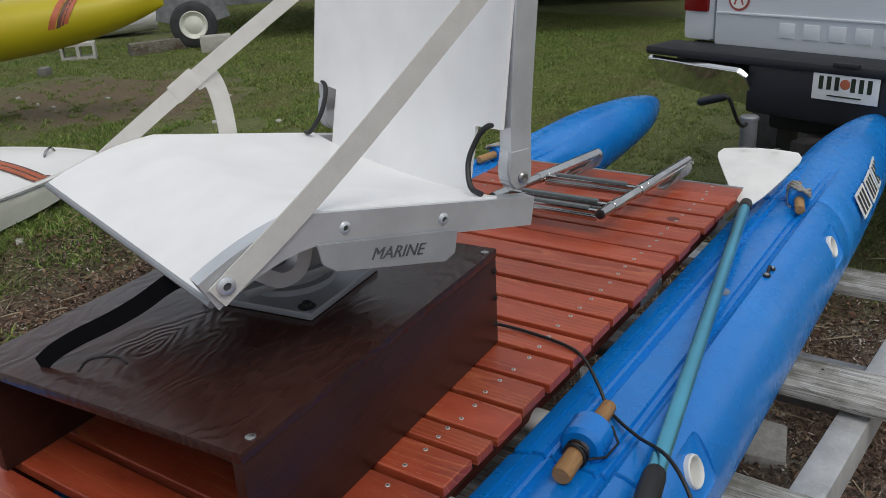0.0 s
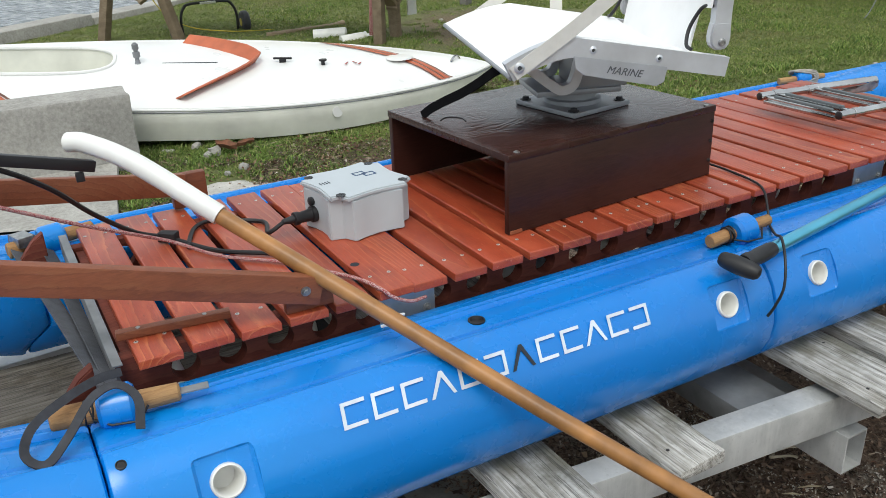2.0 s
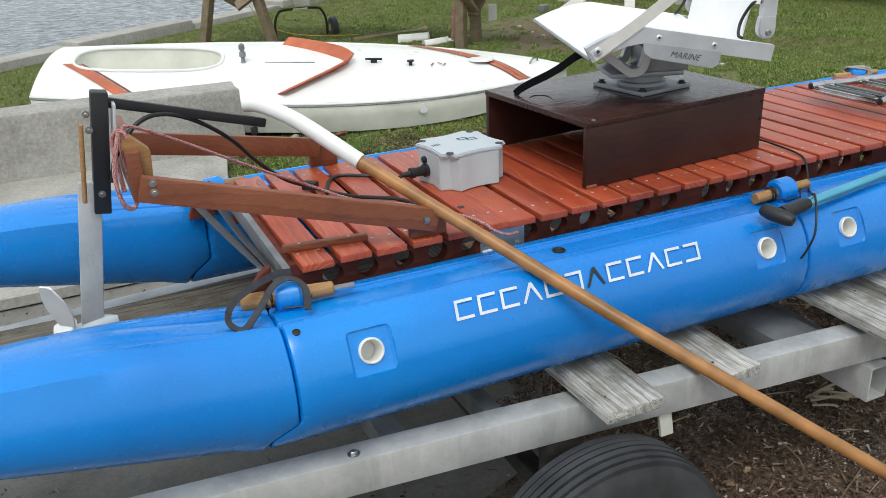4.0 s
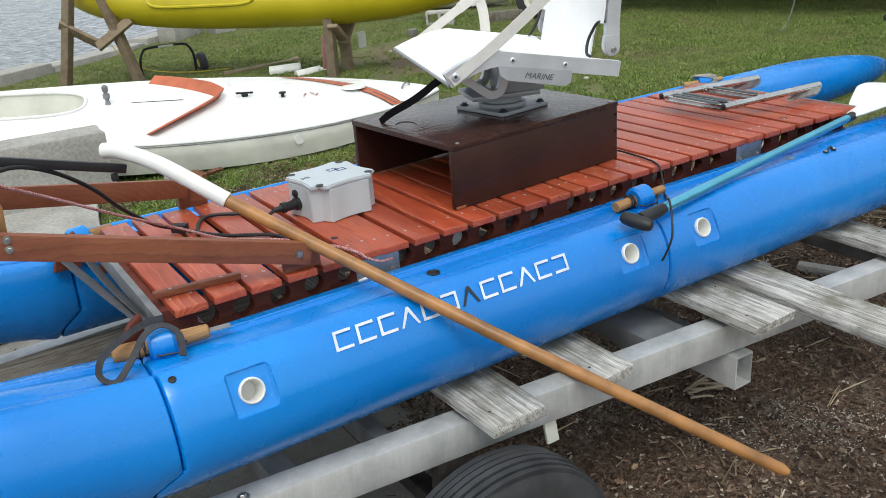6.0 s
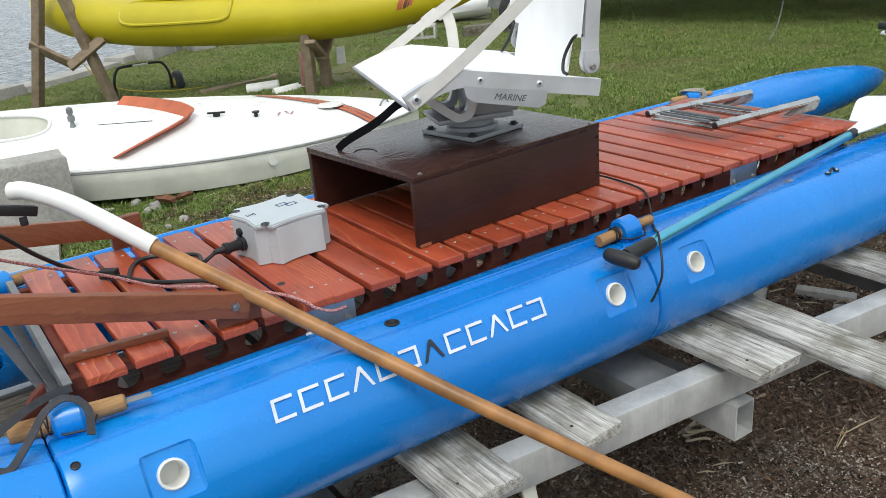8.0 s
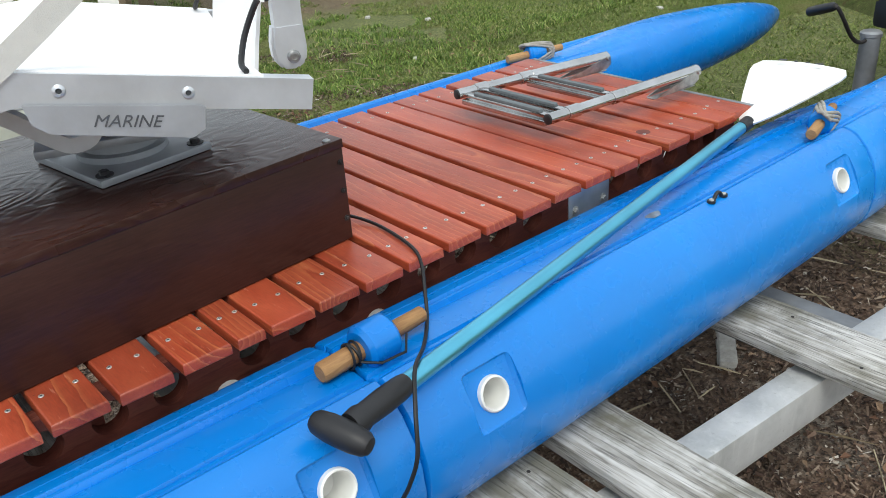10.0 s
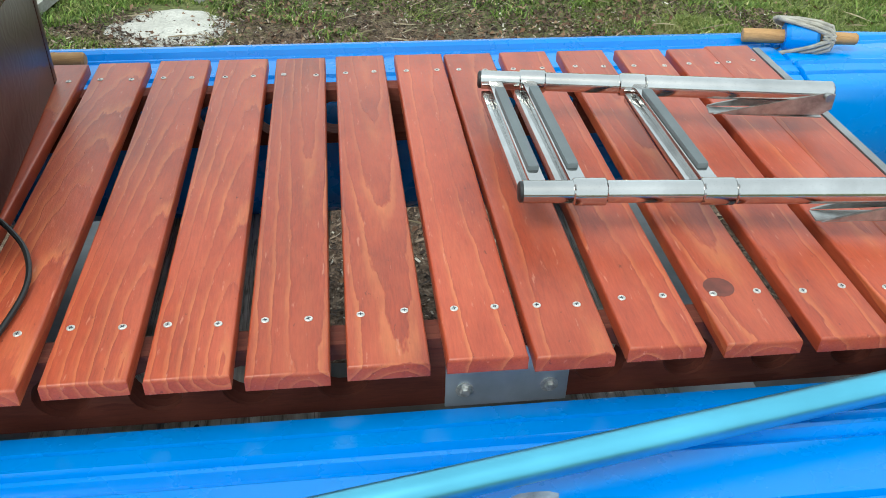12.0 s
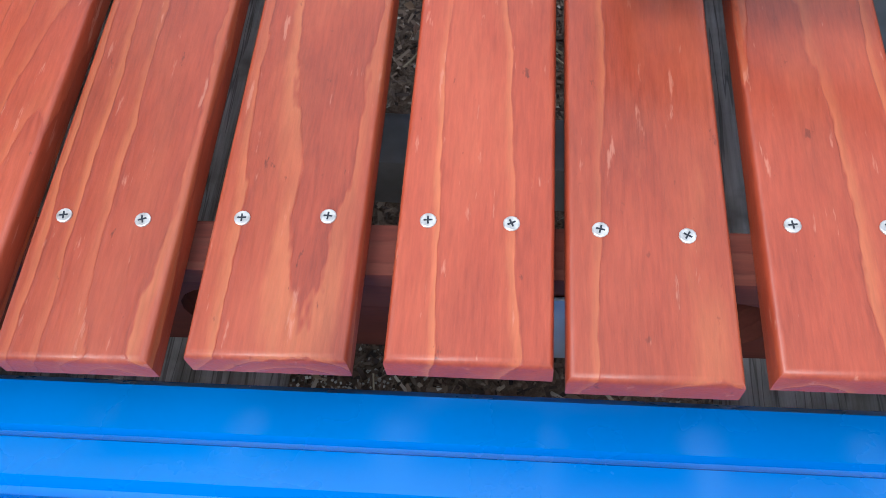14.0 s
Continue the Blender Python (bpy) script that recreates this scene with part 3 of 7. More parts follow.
bm = bmesh.new()
corner = SHORE + WATERWARD * 0.4
run = Vector((0.8, 0.6))
quad = [corner - run * 500, corner + run * 500, corner + run * 500 + WATERWARD * 800, corner - run * 500 + WATERWARD * 800]
bm.faces.new([bm.verts.new((q.x, q.y, -0.45)) for q in quad])
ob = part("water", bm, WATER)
tagged(ob, "grey-blue rippled water beyond the sea wall", "water", kind="structure")

bm = bmesh.new()
for k in range(14):
    a = SHORE + run * (k * 2.2 - 12) + WATERWARD * 0.12
    z = ground_z(a.x, a.y)
    mid = a + run * 1.09
    block((mid.x, mid.y, z - 0.45 + 0.03 * (k % 3)), (2.16, 0.42, 1.1), Matrix.Rotation(math.atan2(0.6, 0.8) + 0.01 * ((k * 7) % 5 - 2), 3, "Z"), 0.03, bm)
ob = part("sea_wall", bm, CONCRETE)
tagged(ob, "grey concrete sea wall along the water", "sea wall", kind="structure")

# broken concrete pad under the boat's stern
outline = [(-7.5, -1.0), (-2.4, -0.9), (-1.75, 0.15), (-1.25, 0.35), (-0.95, 0.85), (-1.05, 1.25), (-1.5, 2.2), (-2.2, 2.9), (-3.4, 3.1), (-7.5, 3.3)]
bm = plate(outline, 0.14, Matrix.Translation((0, 0, -0.455)))
tagged(part("concrete_pad", bm, PADCONC), "dark stained broken concrete pad under the stern", "pavement", kind="structure")


# concrete apron running down from the block to the pad
rows = [[(x, y, land(x, y) + 0.03) for x in (-7.0, -5.0, -3.6, -2.6, -2.1, edge)] for y, edge in ((2.7, -2.25), (3.1, -2.0), (3.6, -1.82), (4.2, -1.72), (4.8, -1.6), (5.5, -1.5))]
tagged(part("concrete_apron", sheet(rows, 0.06), CONCRETE), "rough grey concrete apron on the ground behind the stern", "pavement", kind="structure")

# long concrete block in front of the dinghy's stern
bm = block((-3.12, 5.08, 0.0), (3.4, 0.36, 0.56), Matrix.Rotation(radians(-3), 3, "Z"), 0.02)
bmesh.ops.subdivide_edges(bm, edges=bm.edges[:], cuts=3, use_grid_fill=True)
for v in bm.verts:
    v.co += Vector([noise.noise(v.co * 3.5 + Vector((k * 9, 0, 0))) for k in range(3)]) * 0.02
whole("concrete_wall_block", bm, CONCRETE, "weathered grey concrete block standing before the white dinghy", "concrete block")

# low heap of white sand and crushed shell spilt on the lawn
rows = []
for k in range(13):
    row = []
    for q in range(29):
        a, t = 2 * math.pi * q / 28, k / 12
        reach = t * (1 + 0.32 * noise.noise((2.2 * math.cos(a), 2.2 * math.sin(a), 4)) + 0.14 * noise.noise((6 * math.cos(a), 6 * math.sin(a), 8)))
        x, y = -1.03 + 0.40 * reach * math.cos(a), 3.96 + 0.36 * reach * math.sin(a)
        row.append((x, y, land(x, y) - 0.02 + 0.050 * (1 - t * t) + 0.016 * noise.noise((x * 14, y * 14, 2)) * (1 - t)))
    rows.append(row)
whole("sand_heap", sheet(rows, 0.004), PALECONC, "low heap of white sand and crushed shell spilt on the lawn", "sand", kind="stuff")
for k, (x, y, sx, sy, turn) in enumerate(((1.02, 0.62, 0.34, 0.06, 30), (1.3, 0.42, 0.07, 0.3, 20), (1.12, 0.22, 0.3, 0.07, 35), (1.0, -0.12, 0.26, 0.14, 10), (0.75, 0.45, 0.24, 0.05, 50))):
    bm = block((x, y, ground_z(x, y) + 0.005), (sx, sy, 0.07), Matrix.Rotation(radians(turn), 3, "Z"), 0.012)
    for v in bm.verts:
        v.co += Vector([noise.noise(v.co * 9 + Vector((q * 9, k, 0))) for q in range(3)]) * 0.012
    whole("concrete_rubble", bm, CONCRETE, "broken piece of concrete half sunk in the mulch", "rubble", "rubble by the trailer")

# ---- catamaran hulls ----
NEAR, FAR = 1, -1
MIDLINE = 0.385
PROFILE = [(0.0, 0.60), (-0.004, 0.648), (-0.009, 0.680), (-0.014, 0.703), (-0.021, 0.715), (-0.034, 0.7205), (-0.052, 0.7245), (-0.055, 0.7195), (-0.058, 0.7195), (-0.061, 0.7285), (-0.084, 0.7330), (-0.089, 0.725), (-0.094, 0.725), (-0.099, 0.735), (-0.104, 0.735), (-0.109, 0.724), (-0.113, 0.725), (-0.118, 0.729), (-0.150, 0.731),
           (-0.186, 0.729), (-0.190, 0.7225), (-0.195, 0.7225), (-0.199, 0.730), (-0.205, 0.730), (-0.209, 0.7245), (-0.213, 0.7255), (-0.219, 0.738), (-0.228, 0.743), (-0.245, 0.740), (-0.268, 0.729), (-0.295, 0.703), (-0.318, 0.668), (-0.334, 0.625),
           (-0.340, 0.575), (-0.333, 0.525), (-0.312, 0.478), (-0.275, 0.440), (-0.225, 0.418), (-0.170, 0.410), (-0.115, 0.418), (-0.065, 0.442), (-0.030, 0.482), (-0.008, 0.540)]
CENTRE = -0.170


def hull_ring(x, wide=1.0, top=1.0, floor_up=0.0, rise=0.0, shrink=0.0, rounded=0.0):
    """The hull's section at x: narrowed, with its top flattened into a rounded back, its bottom lifted."""
    ring = []
    for y, z in PROFILE:
        phi = math.atan2(z - 0.575, y - CENTRE)
        y += rounded * (CENTRE + 0.170 * math.cos(phi) - y)
        z += rounded * (0.575 + 0.168 * math.sin(phi) - z)
        dy = (y - CENTRE) * wide
        if z > 0.7:
            z = top * z + (1 - top) * (0.70 + 0.055 * math.cos(min(1, abs(y - CENTRE) / 0.17) * 1.45))
        z = z + floor_up * (0.74 - z) / 0.33 + rise
        zc = 0.575 + rise + floor_up / 2
        ring.append((x, CENTRE + dy * (1 - shrink), zc + (z - zc) * (1 - shrink)))
    return ring


def hull_side(x):
    """Place and outward way on the sloping outer shoulder at mid height of the writing."""
    return Vector((x, -0.2965, 0.7015)), Vector((0, -0.83, 0.56))


def mirrored(bm, side):
    if side == FAR:
        bm.transform(Matrix.Translation((0, MIDLINE, 0)) @ Matrix.Diagonal((1, -1, 1, 1)) @ Matrix.Translation((0, -MIDLINE, 0)))
    return bm


def stepped(ring, step=0.075):
    """Moves the underside of a joint aft, where one section hooks under the next."""
    return [(x - step * min(1, max(0, (0.505 - z) / 0.025)), y, z) for x, y, z in ring]


def mid_section(x0, x1, hooked=False):
    e = 0.004
    joint = stepped if hooked else list
    return loft([joint(hull_ring(x0, shrink=0.05)), joint(hull_ring(x0 + e, shrink=0.012)), joint(hull_ring(x0 + 3 * e)), hull_ring(x0 + 0.04), hull_ring(x0 + 0.25), hull_ring((x0 + x1) / 2), hull_ring(x1 - 0.25),
                 hull_ring(x1 - 3 * e), hull_ring(x1 - e, shrink=0.012), hull_ring(x1, shrink=0.05)])


def end_section(x0, length, way):
    """A bow or stern: full at x0, fining to a blunt raised tip."""
    joint = stepped if way < 0 else list
    rings = [joint(hull_ring(x0, shrink=0.05)), joint(hull_ring(x0 + way * 0.004, shrink=0.012))]
    for k in range(29):
        t = 1 - (1 - k / 28) ** 1.6
        s = t ** 1.7
        wide = (1 - t ** 2.6) ** 0.75 * 0.97 + 0.03 if way < 0 else (1 - t ** 3.0) ** 0.62 * 0.95 + 0.05
        flat = 1 - min(1, max(0, (t - 0.10) / 0.25)) if way < 0 else 1.0
        over = min(1, max(0, (t - 0.02) / 0.30))
        lift = min(1, max(0, (t - 0.10) / 0.40))
        swell = 0.045 * math.sin(min(1, t / 0.45) * math.pi / 2) if way < 0 else 0.020 * lift * lift * (3 - 2 * lift) - 0.10 * t ** 2.2
        station = hull_ring(x0 + way * (0.014 + (length - 0.014) * t), wide, flat, (0.27 if way < 0 else 0.16) * s, swell * (1 - 0.4 * t * (way < 0)), 0.0 if way < 0 else 1 - math.sqrt(1 - 0.97 * t ** 9), 0.0 if way < 0 else over * over * (3 - 2 * over))
        rings.append(stepped(station, max(0.0, 0.075 - 0.035 * k)) if way < 0 and k < 3 else station)
    tip = x0 + way * (length + (0.02 if way < 0 else 0.004))
    rings.append(hull_ring(tip, 0.012, 0.0, 0.30, 0.04, 0.3) if way < 0 else hull_ring(tip, 0.02, 1.0, 0.16, -0.08, 0.94, 1.0))
    return loft(rings)


def peg_set(x, side, hull, turn=12):
    """Wooden locking peg through a moulded ring, tied with cord."""
    c = Vector((x, -0.103 if x < -2 else -0.148 if x < 0 else -0.175, 0.755))
    way = Vector((math.cos(radians(turn)), math.sin(radians(turn)), 0.03))
    slim = 0.8 if x > 0.5 else 1.0
    ring = part("locking_ring", mirrored(lathe(c - way * 0.035, way, [(0, 0.020), (0, 0.034 * slim), (0.008, 0.042 * slim), (0.060, 0.042 * slim), (0.068, 0.034 * slim), (0.068, 0.020)], 20), side), BLUE, hull)
    fat = 1.25 if x < -2 else 0.82 if x > 0.5 else 1.0
    part("peg", mirrored(lathe(c - way * 0.12, way, [(0, 0.016 * fat), (0.004, 0.0185 * fat), (0.10, 0.018 * fat), (0.19, 0.016 * fat), (0.232, 0.015 * fat), (0.236, 0.011 * fat)], 14), side), PEG, ring, "bare wooden locking peg")
    if x < -2:
        part("tongue", mirrored(block(c + way * 0.135, (0.07, 0.022, 0.004), axes(way), 0.001), side), GALVDARK, ring, "flat grey metal tongue beside the peg")
    tight = [c - way * (0.052 + 0.010 * math.sin(a * 0.37)) + Vector((0, math.cos(a), 0)) * 0.0215 + Vector((0, 0, math.sin(a) * 0.022)) for a in np.linspace(0.3, 0.3 + 5 * math.pi, 44)]
    loops = smooth_path([*tight, c - way * 0.02 + Vector((0, -0.045, -0.012)), c + way * 0.03 + Vector((0, -0.05, -0.014)), c + way * 0.05 + Vector((0, -0.03, 0.004))], 1)
    if x > 0.5:
        turns = [c + way * (0.052 * math.sin(2.1 * a)) + Vector((0, math.cos(a), 0)) * 0.034 + Vector((0, 0, math.sin(a) * 0.039)) for a in np.linspace(0.3, 0.3 + 6 * math.pi, 60)]
        part("tie_cord", mirrored(tube(turns, 0.0048, 8), side), GREYCORD, ring, "pale grey cord wound round ring and peg")
        return
    part("tie_cord", mirrored(tube(loops, 0.0025, 6), side), BLACKCORD, ring)


def letter_bars(hull, x0, x1, rows):
    """A run of plain marks on the shoulder in place of the maker's name: open frames and chevrons, each one piece."""
    step = (x1 - x0) / len(rows)
    h, w, a = 0.026, 0.0078, step * 0.39
    frame_mark = [(a, h), (-a, h), (-a, -h), (a, -h), (a, -h + w), (-a + w, -h + w), (-a + w, h - w), (a, h - w)]
    chevron = [(-a - w / 2, -h), (-w / 2, h), (w / 2, h), (a + w / 2, -h), (a - w / 2, -h), (0, h - w * 1.6), (-a + w / 2, -h)]
    for k, mat in enumerate(rows):
        o, n = hull_side(x0 + step * (k + 0.5))
        m = frame_at(o + n * 0.0015, (1, 0, 0), (0, 0.56, 0.83))
        shape = chevron if k in (3, 6, 9) else [(-x, -y) for x, y in frame_mark] if k in (5, 11) else frame_mark
        part("letter_mark", plate([(x + 0.10 * y, y) for x, y in shape], 0.001, m), mat, hull)


def make_hull(side):
    hull = thing("catamaran_hull", (-0.3, CENTRE if side == NEAR else 2 * MIDLINE - CENTRE, 0.41),
                 "bright blue moulded plastic catamaran hull in bolted sections, with maker's lettering" if side == NEAR else "bright blue moulded plastic catamaran hull in sections beyond the deck", "boat hull", "catamaran hulls")
    pockets = (-2.182, -0.917, -0.585, 0.662)
    for name, x0, x1 in (("hull_section", -2.378, -0.767), ("hull_section", -0.763, 0.816)):
        ob = part(name, mirrored(mid_section(x0, x1, x0 < -2), side), BLUE, hull)
        cuts = []
        for px in pockets:
            if x0 < px < x1:
                n = Vector((0, -0.894, 0.447))
                cuts.append(mirrored(block(Vector((px, -0.320, 0.664)) + n * 0.035, (0.118, 0.10, 0.122), Matrix.Rotation(radians(-26.6), 3, "X"), 0.018, seg=3), side))
                cuts.append(mirrored(rod((px, -0.402, 0.698), (px, -0.227, 0.624), 0.0330, 24), side))
        if x0 < -2 and side == NEAR:
            cuts.append(rod((-1.550, -0.152, 0.715), (-1.550, -0.152, 0.80), 0.0205, 20))
        carve(ob, cuts)
    part("bow_section", mirrored(end_section(0.820, 1.76, 1), side), BLUE, hull)
    part("stern_section", mirrored(end_section(-2.382, 1.30, -1), side), BLUE, hull)
    for px in pockets:
        bm = lathe((px, -0.310, 0.659), (0, 0.92, -0.39), [(0.060, 0.0), (0.060, 0.0245), (0.002, 0.0262), (-0.004, 0.0275), (-0.006, 0.0295), (-0.004, 0.0325), (0.0, 0.0335), (0.08, 0.0335)], 24)
        part("pipe_socket", mirrored(bm, side), WHITE, hull, "white pipe socket set in a square recess")
    for px, turn in ((-2.322, -10), (-0.712, 3), (0.80 if side == NEAR else 0.86, 14)):
        peg_set(px, side, hull, turn)
    part("drain_plug", mirrored(lathe((-2.350, -0.262, 0.732), (0, -0.38, 0.92), [(-0.006, 0.010), (0.002, 0.010), (0.003, 0.008), (0.001, 0.007), (0.001, 0.0)], 16), side), BLACK, hull)
    if side == NEAR:
        part("inspection_plug", lathe((-1.550, -0.152, 0.729), (0, 0, 1), [(-0.016, 0.020), (0.004, 0.020), (0.005, 0.016), (-0.002, 0.013), (-0.002, 0.0)], 20), BLACK, hull)
        letter_bars(hull, -1.955, -1.162, [LETTER] * 6 + [INK] + [LETTER] * 5)
        eye = part("pad_eye", tube(smooth_path([(0.183, -0.238, 0.745), (0.188, -0.238, 0.750), (0.193, -0.238, 0.756), (0.200, -0.238, 0.759), (0.207, -0.238, 0.756), (0.212, -0.238, 0.750), (0.217, -0.238, 0.745)], 5), 0.0045, 10), BLACK, hull)
        for ex in (0.176, 0.224):
            cup = part("eye_foot", lathe((ex, -0.238, 0.742), (0, 0, 1), [(0, 0.0098), (0.005, 0.0098), (0.006, 0.0085)], 16), BLACK, eye)
            part("eye_screw", lathe((ex, -0.238, 0.7490), (0, 0, 1), [(-0.001, 0.0062), (0.001, 0.0054), (0.001, 0.002), (0.0, 0)], 14), SCREWHEAD, cup)
        part("scuff_mark", plate([(0.022 * math.cos(q) * (1 + 0.25 * math.sin(3 * q)), 0.014 * math.sin(q) * (1 + 0.2 * math.cos(2 * q))) for q in np.linspace(0, 2 * math.pi, 14, endpoint=False)], 0.0008, Matrix.Translation((0.059, -0.168, 0.7302))), SCUFF, hull, "greyish scuffed spot")
        # registration sticker with its characters as bars, on the bow's shoulder
        for k in range(3):
            x = 1.09 + 0.175 * k
            m = frame_at(Vector((x, -0.3225 + 0.004 * k * k, 0.670)), (1, 0.02 + 0.03 * k, 0), (0, 0.5, 0.866))
            card = part("registration_sticker", plate([(-0.075, -0.042), (0.075, -0.042), (0.083, 0.042), (-0.067, 0.042)], 0.003, m), WHITE, hull)
            for q in range(3):
                part("character_bar", plate([(-0.058 + 0.042 * q, -0.033), (-0.034 + 0.042 * q, -0.033), (-0.028 + 0.042 * q, 0.033), (-0.052 + 0.042 * q, 0.033)], 0.001, m @ Matrix.Translation((0, 0, 0.0032))), INK, card)
    return hull


make_hull(NEAR)
make_hull(FAR)

# white pipes that cross under the deck from hull to hull
for px in (-2.182, -0.917, -0.585, 0.662):
    whole("cross_pipe", rod((px, -0.20, 0.662), (px, 1.0, 0.662), 0.0275, 20), WHITE, "white plastic pipe joining the two hulls under the deck", "pipe", "cross pipes")

# ---- slatted deck ----
DECK_Y0, DECK_Y1, DECK_Z, THICK = -0.035, 0.797, 0.80, 0.0225
SLATS = [-2.264, -2.157, -2.055, -1.946, -1.840, -1.733, -1.646, -1.537, -1.431, -1.325, -1.222, -1.116, -1.010, -0.847, -0.744, -0.645, -0.540, -0.434, -0.331, -0.228, -0.122, -0.015, 0.078, 0.183, 0.292, 0.403, 0.506, 0.582]
deck = thing("slatted_deck", (-0.75, 0.40, 0.672), "red-stained wooden slat deck screwed to two drilled side beams", "boat deck")


def slat_mesh(width):
    bm = bmesh.new()
    bmesh.ops.create_cube(bm, size=1, matrix=Matrix.Translation((0, 0, -THICK / 2)) @ Matrix.Diagonal((width, DECK_Y1 - DECK_Y0, THICK, 1)))
    top = [e for e in bm.edges if sum(v.co.z for v in e.verts) > -0.001]
    bmesh.ops.bevel(bm, geom=top, offset=0.0048, segments=3, affect="EDGES", profile=0.5)
    low = [e for e in bm.edges if all(v.co.z < -THICK + 0.001 for v in e.verts)]
    bmesh.ops.bevel(bm, geom=low, offset=0.002, segments=1, affect="EDGES")
    for f in bm.faces:
        f.smooth = True
    bm.transform(Matrix.Diagonal((UNIT, UNIT, UNIT, 1)))
    me = bpy.data.meshes.new("slat")
    bm.to_mesh(me)
    bm.free()
    me.set_sharp_from_angle(angle=radians(40))
    me.materials.append(SLAT)
    return me


def screw_mesh():
    bm = lathe((0, 0, 0), (0, 0, 1), [(-0.002, 0.0047), (0.0009, 0.0047), (0.0014, 0.0040), (0.0014, 0.0)], 14)
    base = len(bm.faces)
    for t in (0.4, 0.4 + math.pi / 2):
        block((0, 0, 0.0010), (0.0050, 0.0010, 0.0012), Matrix.Rotation(t, 3, "Z"), 0, bm)
    bm.faces.ensure_lookup_table()
    for f in bm.faces[base:]:
        f.material_index = 1
    bm.transform(Matrix.Diagonal((UNIT, UNIT, UNIT, 1)))
    bmesh.ops.recalc_face_normals(bm, faces=bm.faces)
    me = bpy.data.meshes.new("screw")
    bm.to_mesh(me)
    bm.free()
    me.materials.append(SCREWHEAD)
    me.materials.append(INK)
    return me


WIDE, NARROW, SCREW = slat_mesh(0.088), slat_mesh(0.052), screw_mesh()
rng = random.Random(4)
deck_at = PLACE[deck].inverted()
for x0, me, half in [(x, WIDE, 0.045) for x in SLATS] + [(-0.910, NARROW, 0.026)]:
    slat = new("slat", me)
    slat.parent = deck
    slat.matrix_basis = deck_at @ PLAN @ Matrix.Translation((x0 + half, (DECK_Y0 + DECK_Y1) / 2 + rng.uniform(-0.004, 0.004), DECK_Z + rng.uniform(-0.0012, 0.0012))) @ Matrix.Rotation(rng.uniform(-0.003, 0.003), 4, "Z") @ Matrix.Diagonal((1 / UNIT, 1 / UNIT, 1 / UNIT, 1))
    for sy in (-0.330, 0.338):
        for sx in ((-0.029, 0.024) if half > 0.04 else (-0.012, 0.014)):
            s = new("screw", SCREW)
            s.parent = slat
            s.matrix_basis = Matrix.Translation(Vector((sx + rng.uniform(-0.004, 0.004), sy + rng.uniform(-0.004, 0.004), 0.0)) * UNIT) @ Matrix.Rotation(rng.uniform(0, 3), 4, "Z")
for kx, ky, kr in ((0.322, 0.063, 0.019), (-1.715, 0.14, 0.012), (-1.92, 0.215, 0.012)):
    part("wood_knot", lathe((kx, ky, DECK_Z - 0.001), (0, 0, 1), [(0, kr), (0.0022, kr * 0.97), (0.0024, 0)], 18), KNOT if kx > 0 else INK, deck, "dark round knot in a slat")
for y0 in (0.028, 0.700):
    beam_ob = part("side_beam", block((-0.80, y0 + 0.0175, 0.7255), (3.00, 0.035, 0.106), None, 0.004), BEAM, deck, "dark red-brown beam drilled with a row of holes")
    holes = [rod((x - 0.006, y0 - 0.02, 0.725), (x - 0.006, y0 + 0.06, 0.725), 0.031, 18) for x in SLATS[1:] if not (-0.05 < x < 0.15 or -1.70 < x < -1.56)]
    carve(beam_ob, holes)
    out = -1 if y0 < 0.4 else 1
    face = y0 if out < 0 else y0 + 0.035
    for px in (0.066, -1.635):
        pl = part("joint_plate", block((px, face + out * 0.002, 0.716), (0.148, 0.003, 0.088), None, 0.001), ZINC, deck, "bolted zinc joining plate")
        for bx in (px - 0.051, px + 0.051):
            part("plate_bolt", hexbolt((bx, face + out * 0.0035, 0.699), (0, out, 0), 0.0064), SCREWHEAD, pl)
for bx in (-2.265, -1.14, 0.02, 0.66):
    part("cross_beam", block((bx, 0.380, 0.725), (0.035, 0.632, 0.09), None, 0.003), BEAM, deck)
part("end_angle", join(block((0.682, 0.379, 0.797), (0.014, 0.82, 0.004), None, 0.001), block((0.687, 0.379, 0.784), (0.003, 0.82, 0.024), None, 0.001)), GALVDARK, deck, "grey metal angle along the bow edge")
part("end_angle", join(block((-2.301, 0.379, 0.792), (0.020, 0.80, 0.004), None, 0.001), block((-2.309, 0.379, 0.765), (0.004, 0.80, 0.055), None, 0.001)), GALVDARK, deck, "grey metal angle along the stern edge")
strip = part("edge_strip", beam((-2.284, 0.075, 0.810), (-2.051, 0.046, 0.810), 0.022, 0.018), ARM, deck, "brown strip screwed over the stern slats")
for t in (0.2, 0.8):
    part("strip_screw", lathe((-2.284 + 0.225 * t, 0.075 - 0.029 * t, 0.819), (0, 0, 1), [(0, 0.005), (0.0012, 0.0045), (0.0014, 0)], 12), BOLT, strip)
part("knee_block", plate([(0, 0), (0.09, 0), (0.09, 0.12), (0.06, 0.10), (0.02, 0.05)], 0.03, frame_at((-2.437, -0.02, 0.70), (1, 0, 0), (0, 0, 1)), bevel=0.003), BEAM, deck, "rounded brown end knee")
part("knee_block", plate([(0, 0), (0.09, 0), (0.09, 0.12), (0.06, 0.10), (0.02, 0.05)], 0.03, frame_at((-2.437, 0.78, 0.70), (1, 0, 0), (0, 0, 1)), bevel=0.003), BEAM, deck, "rounded brown end knee")

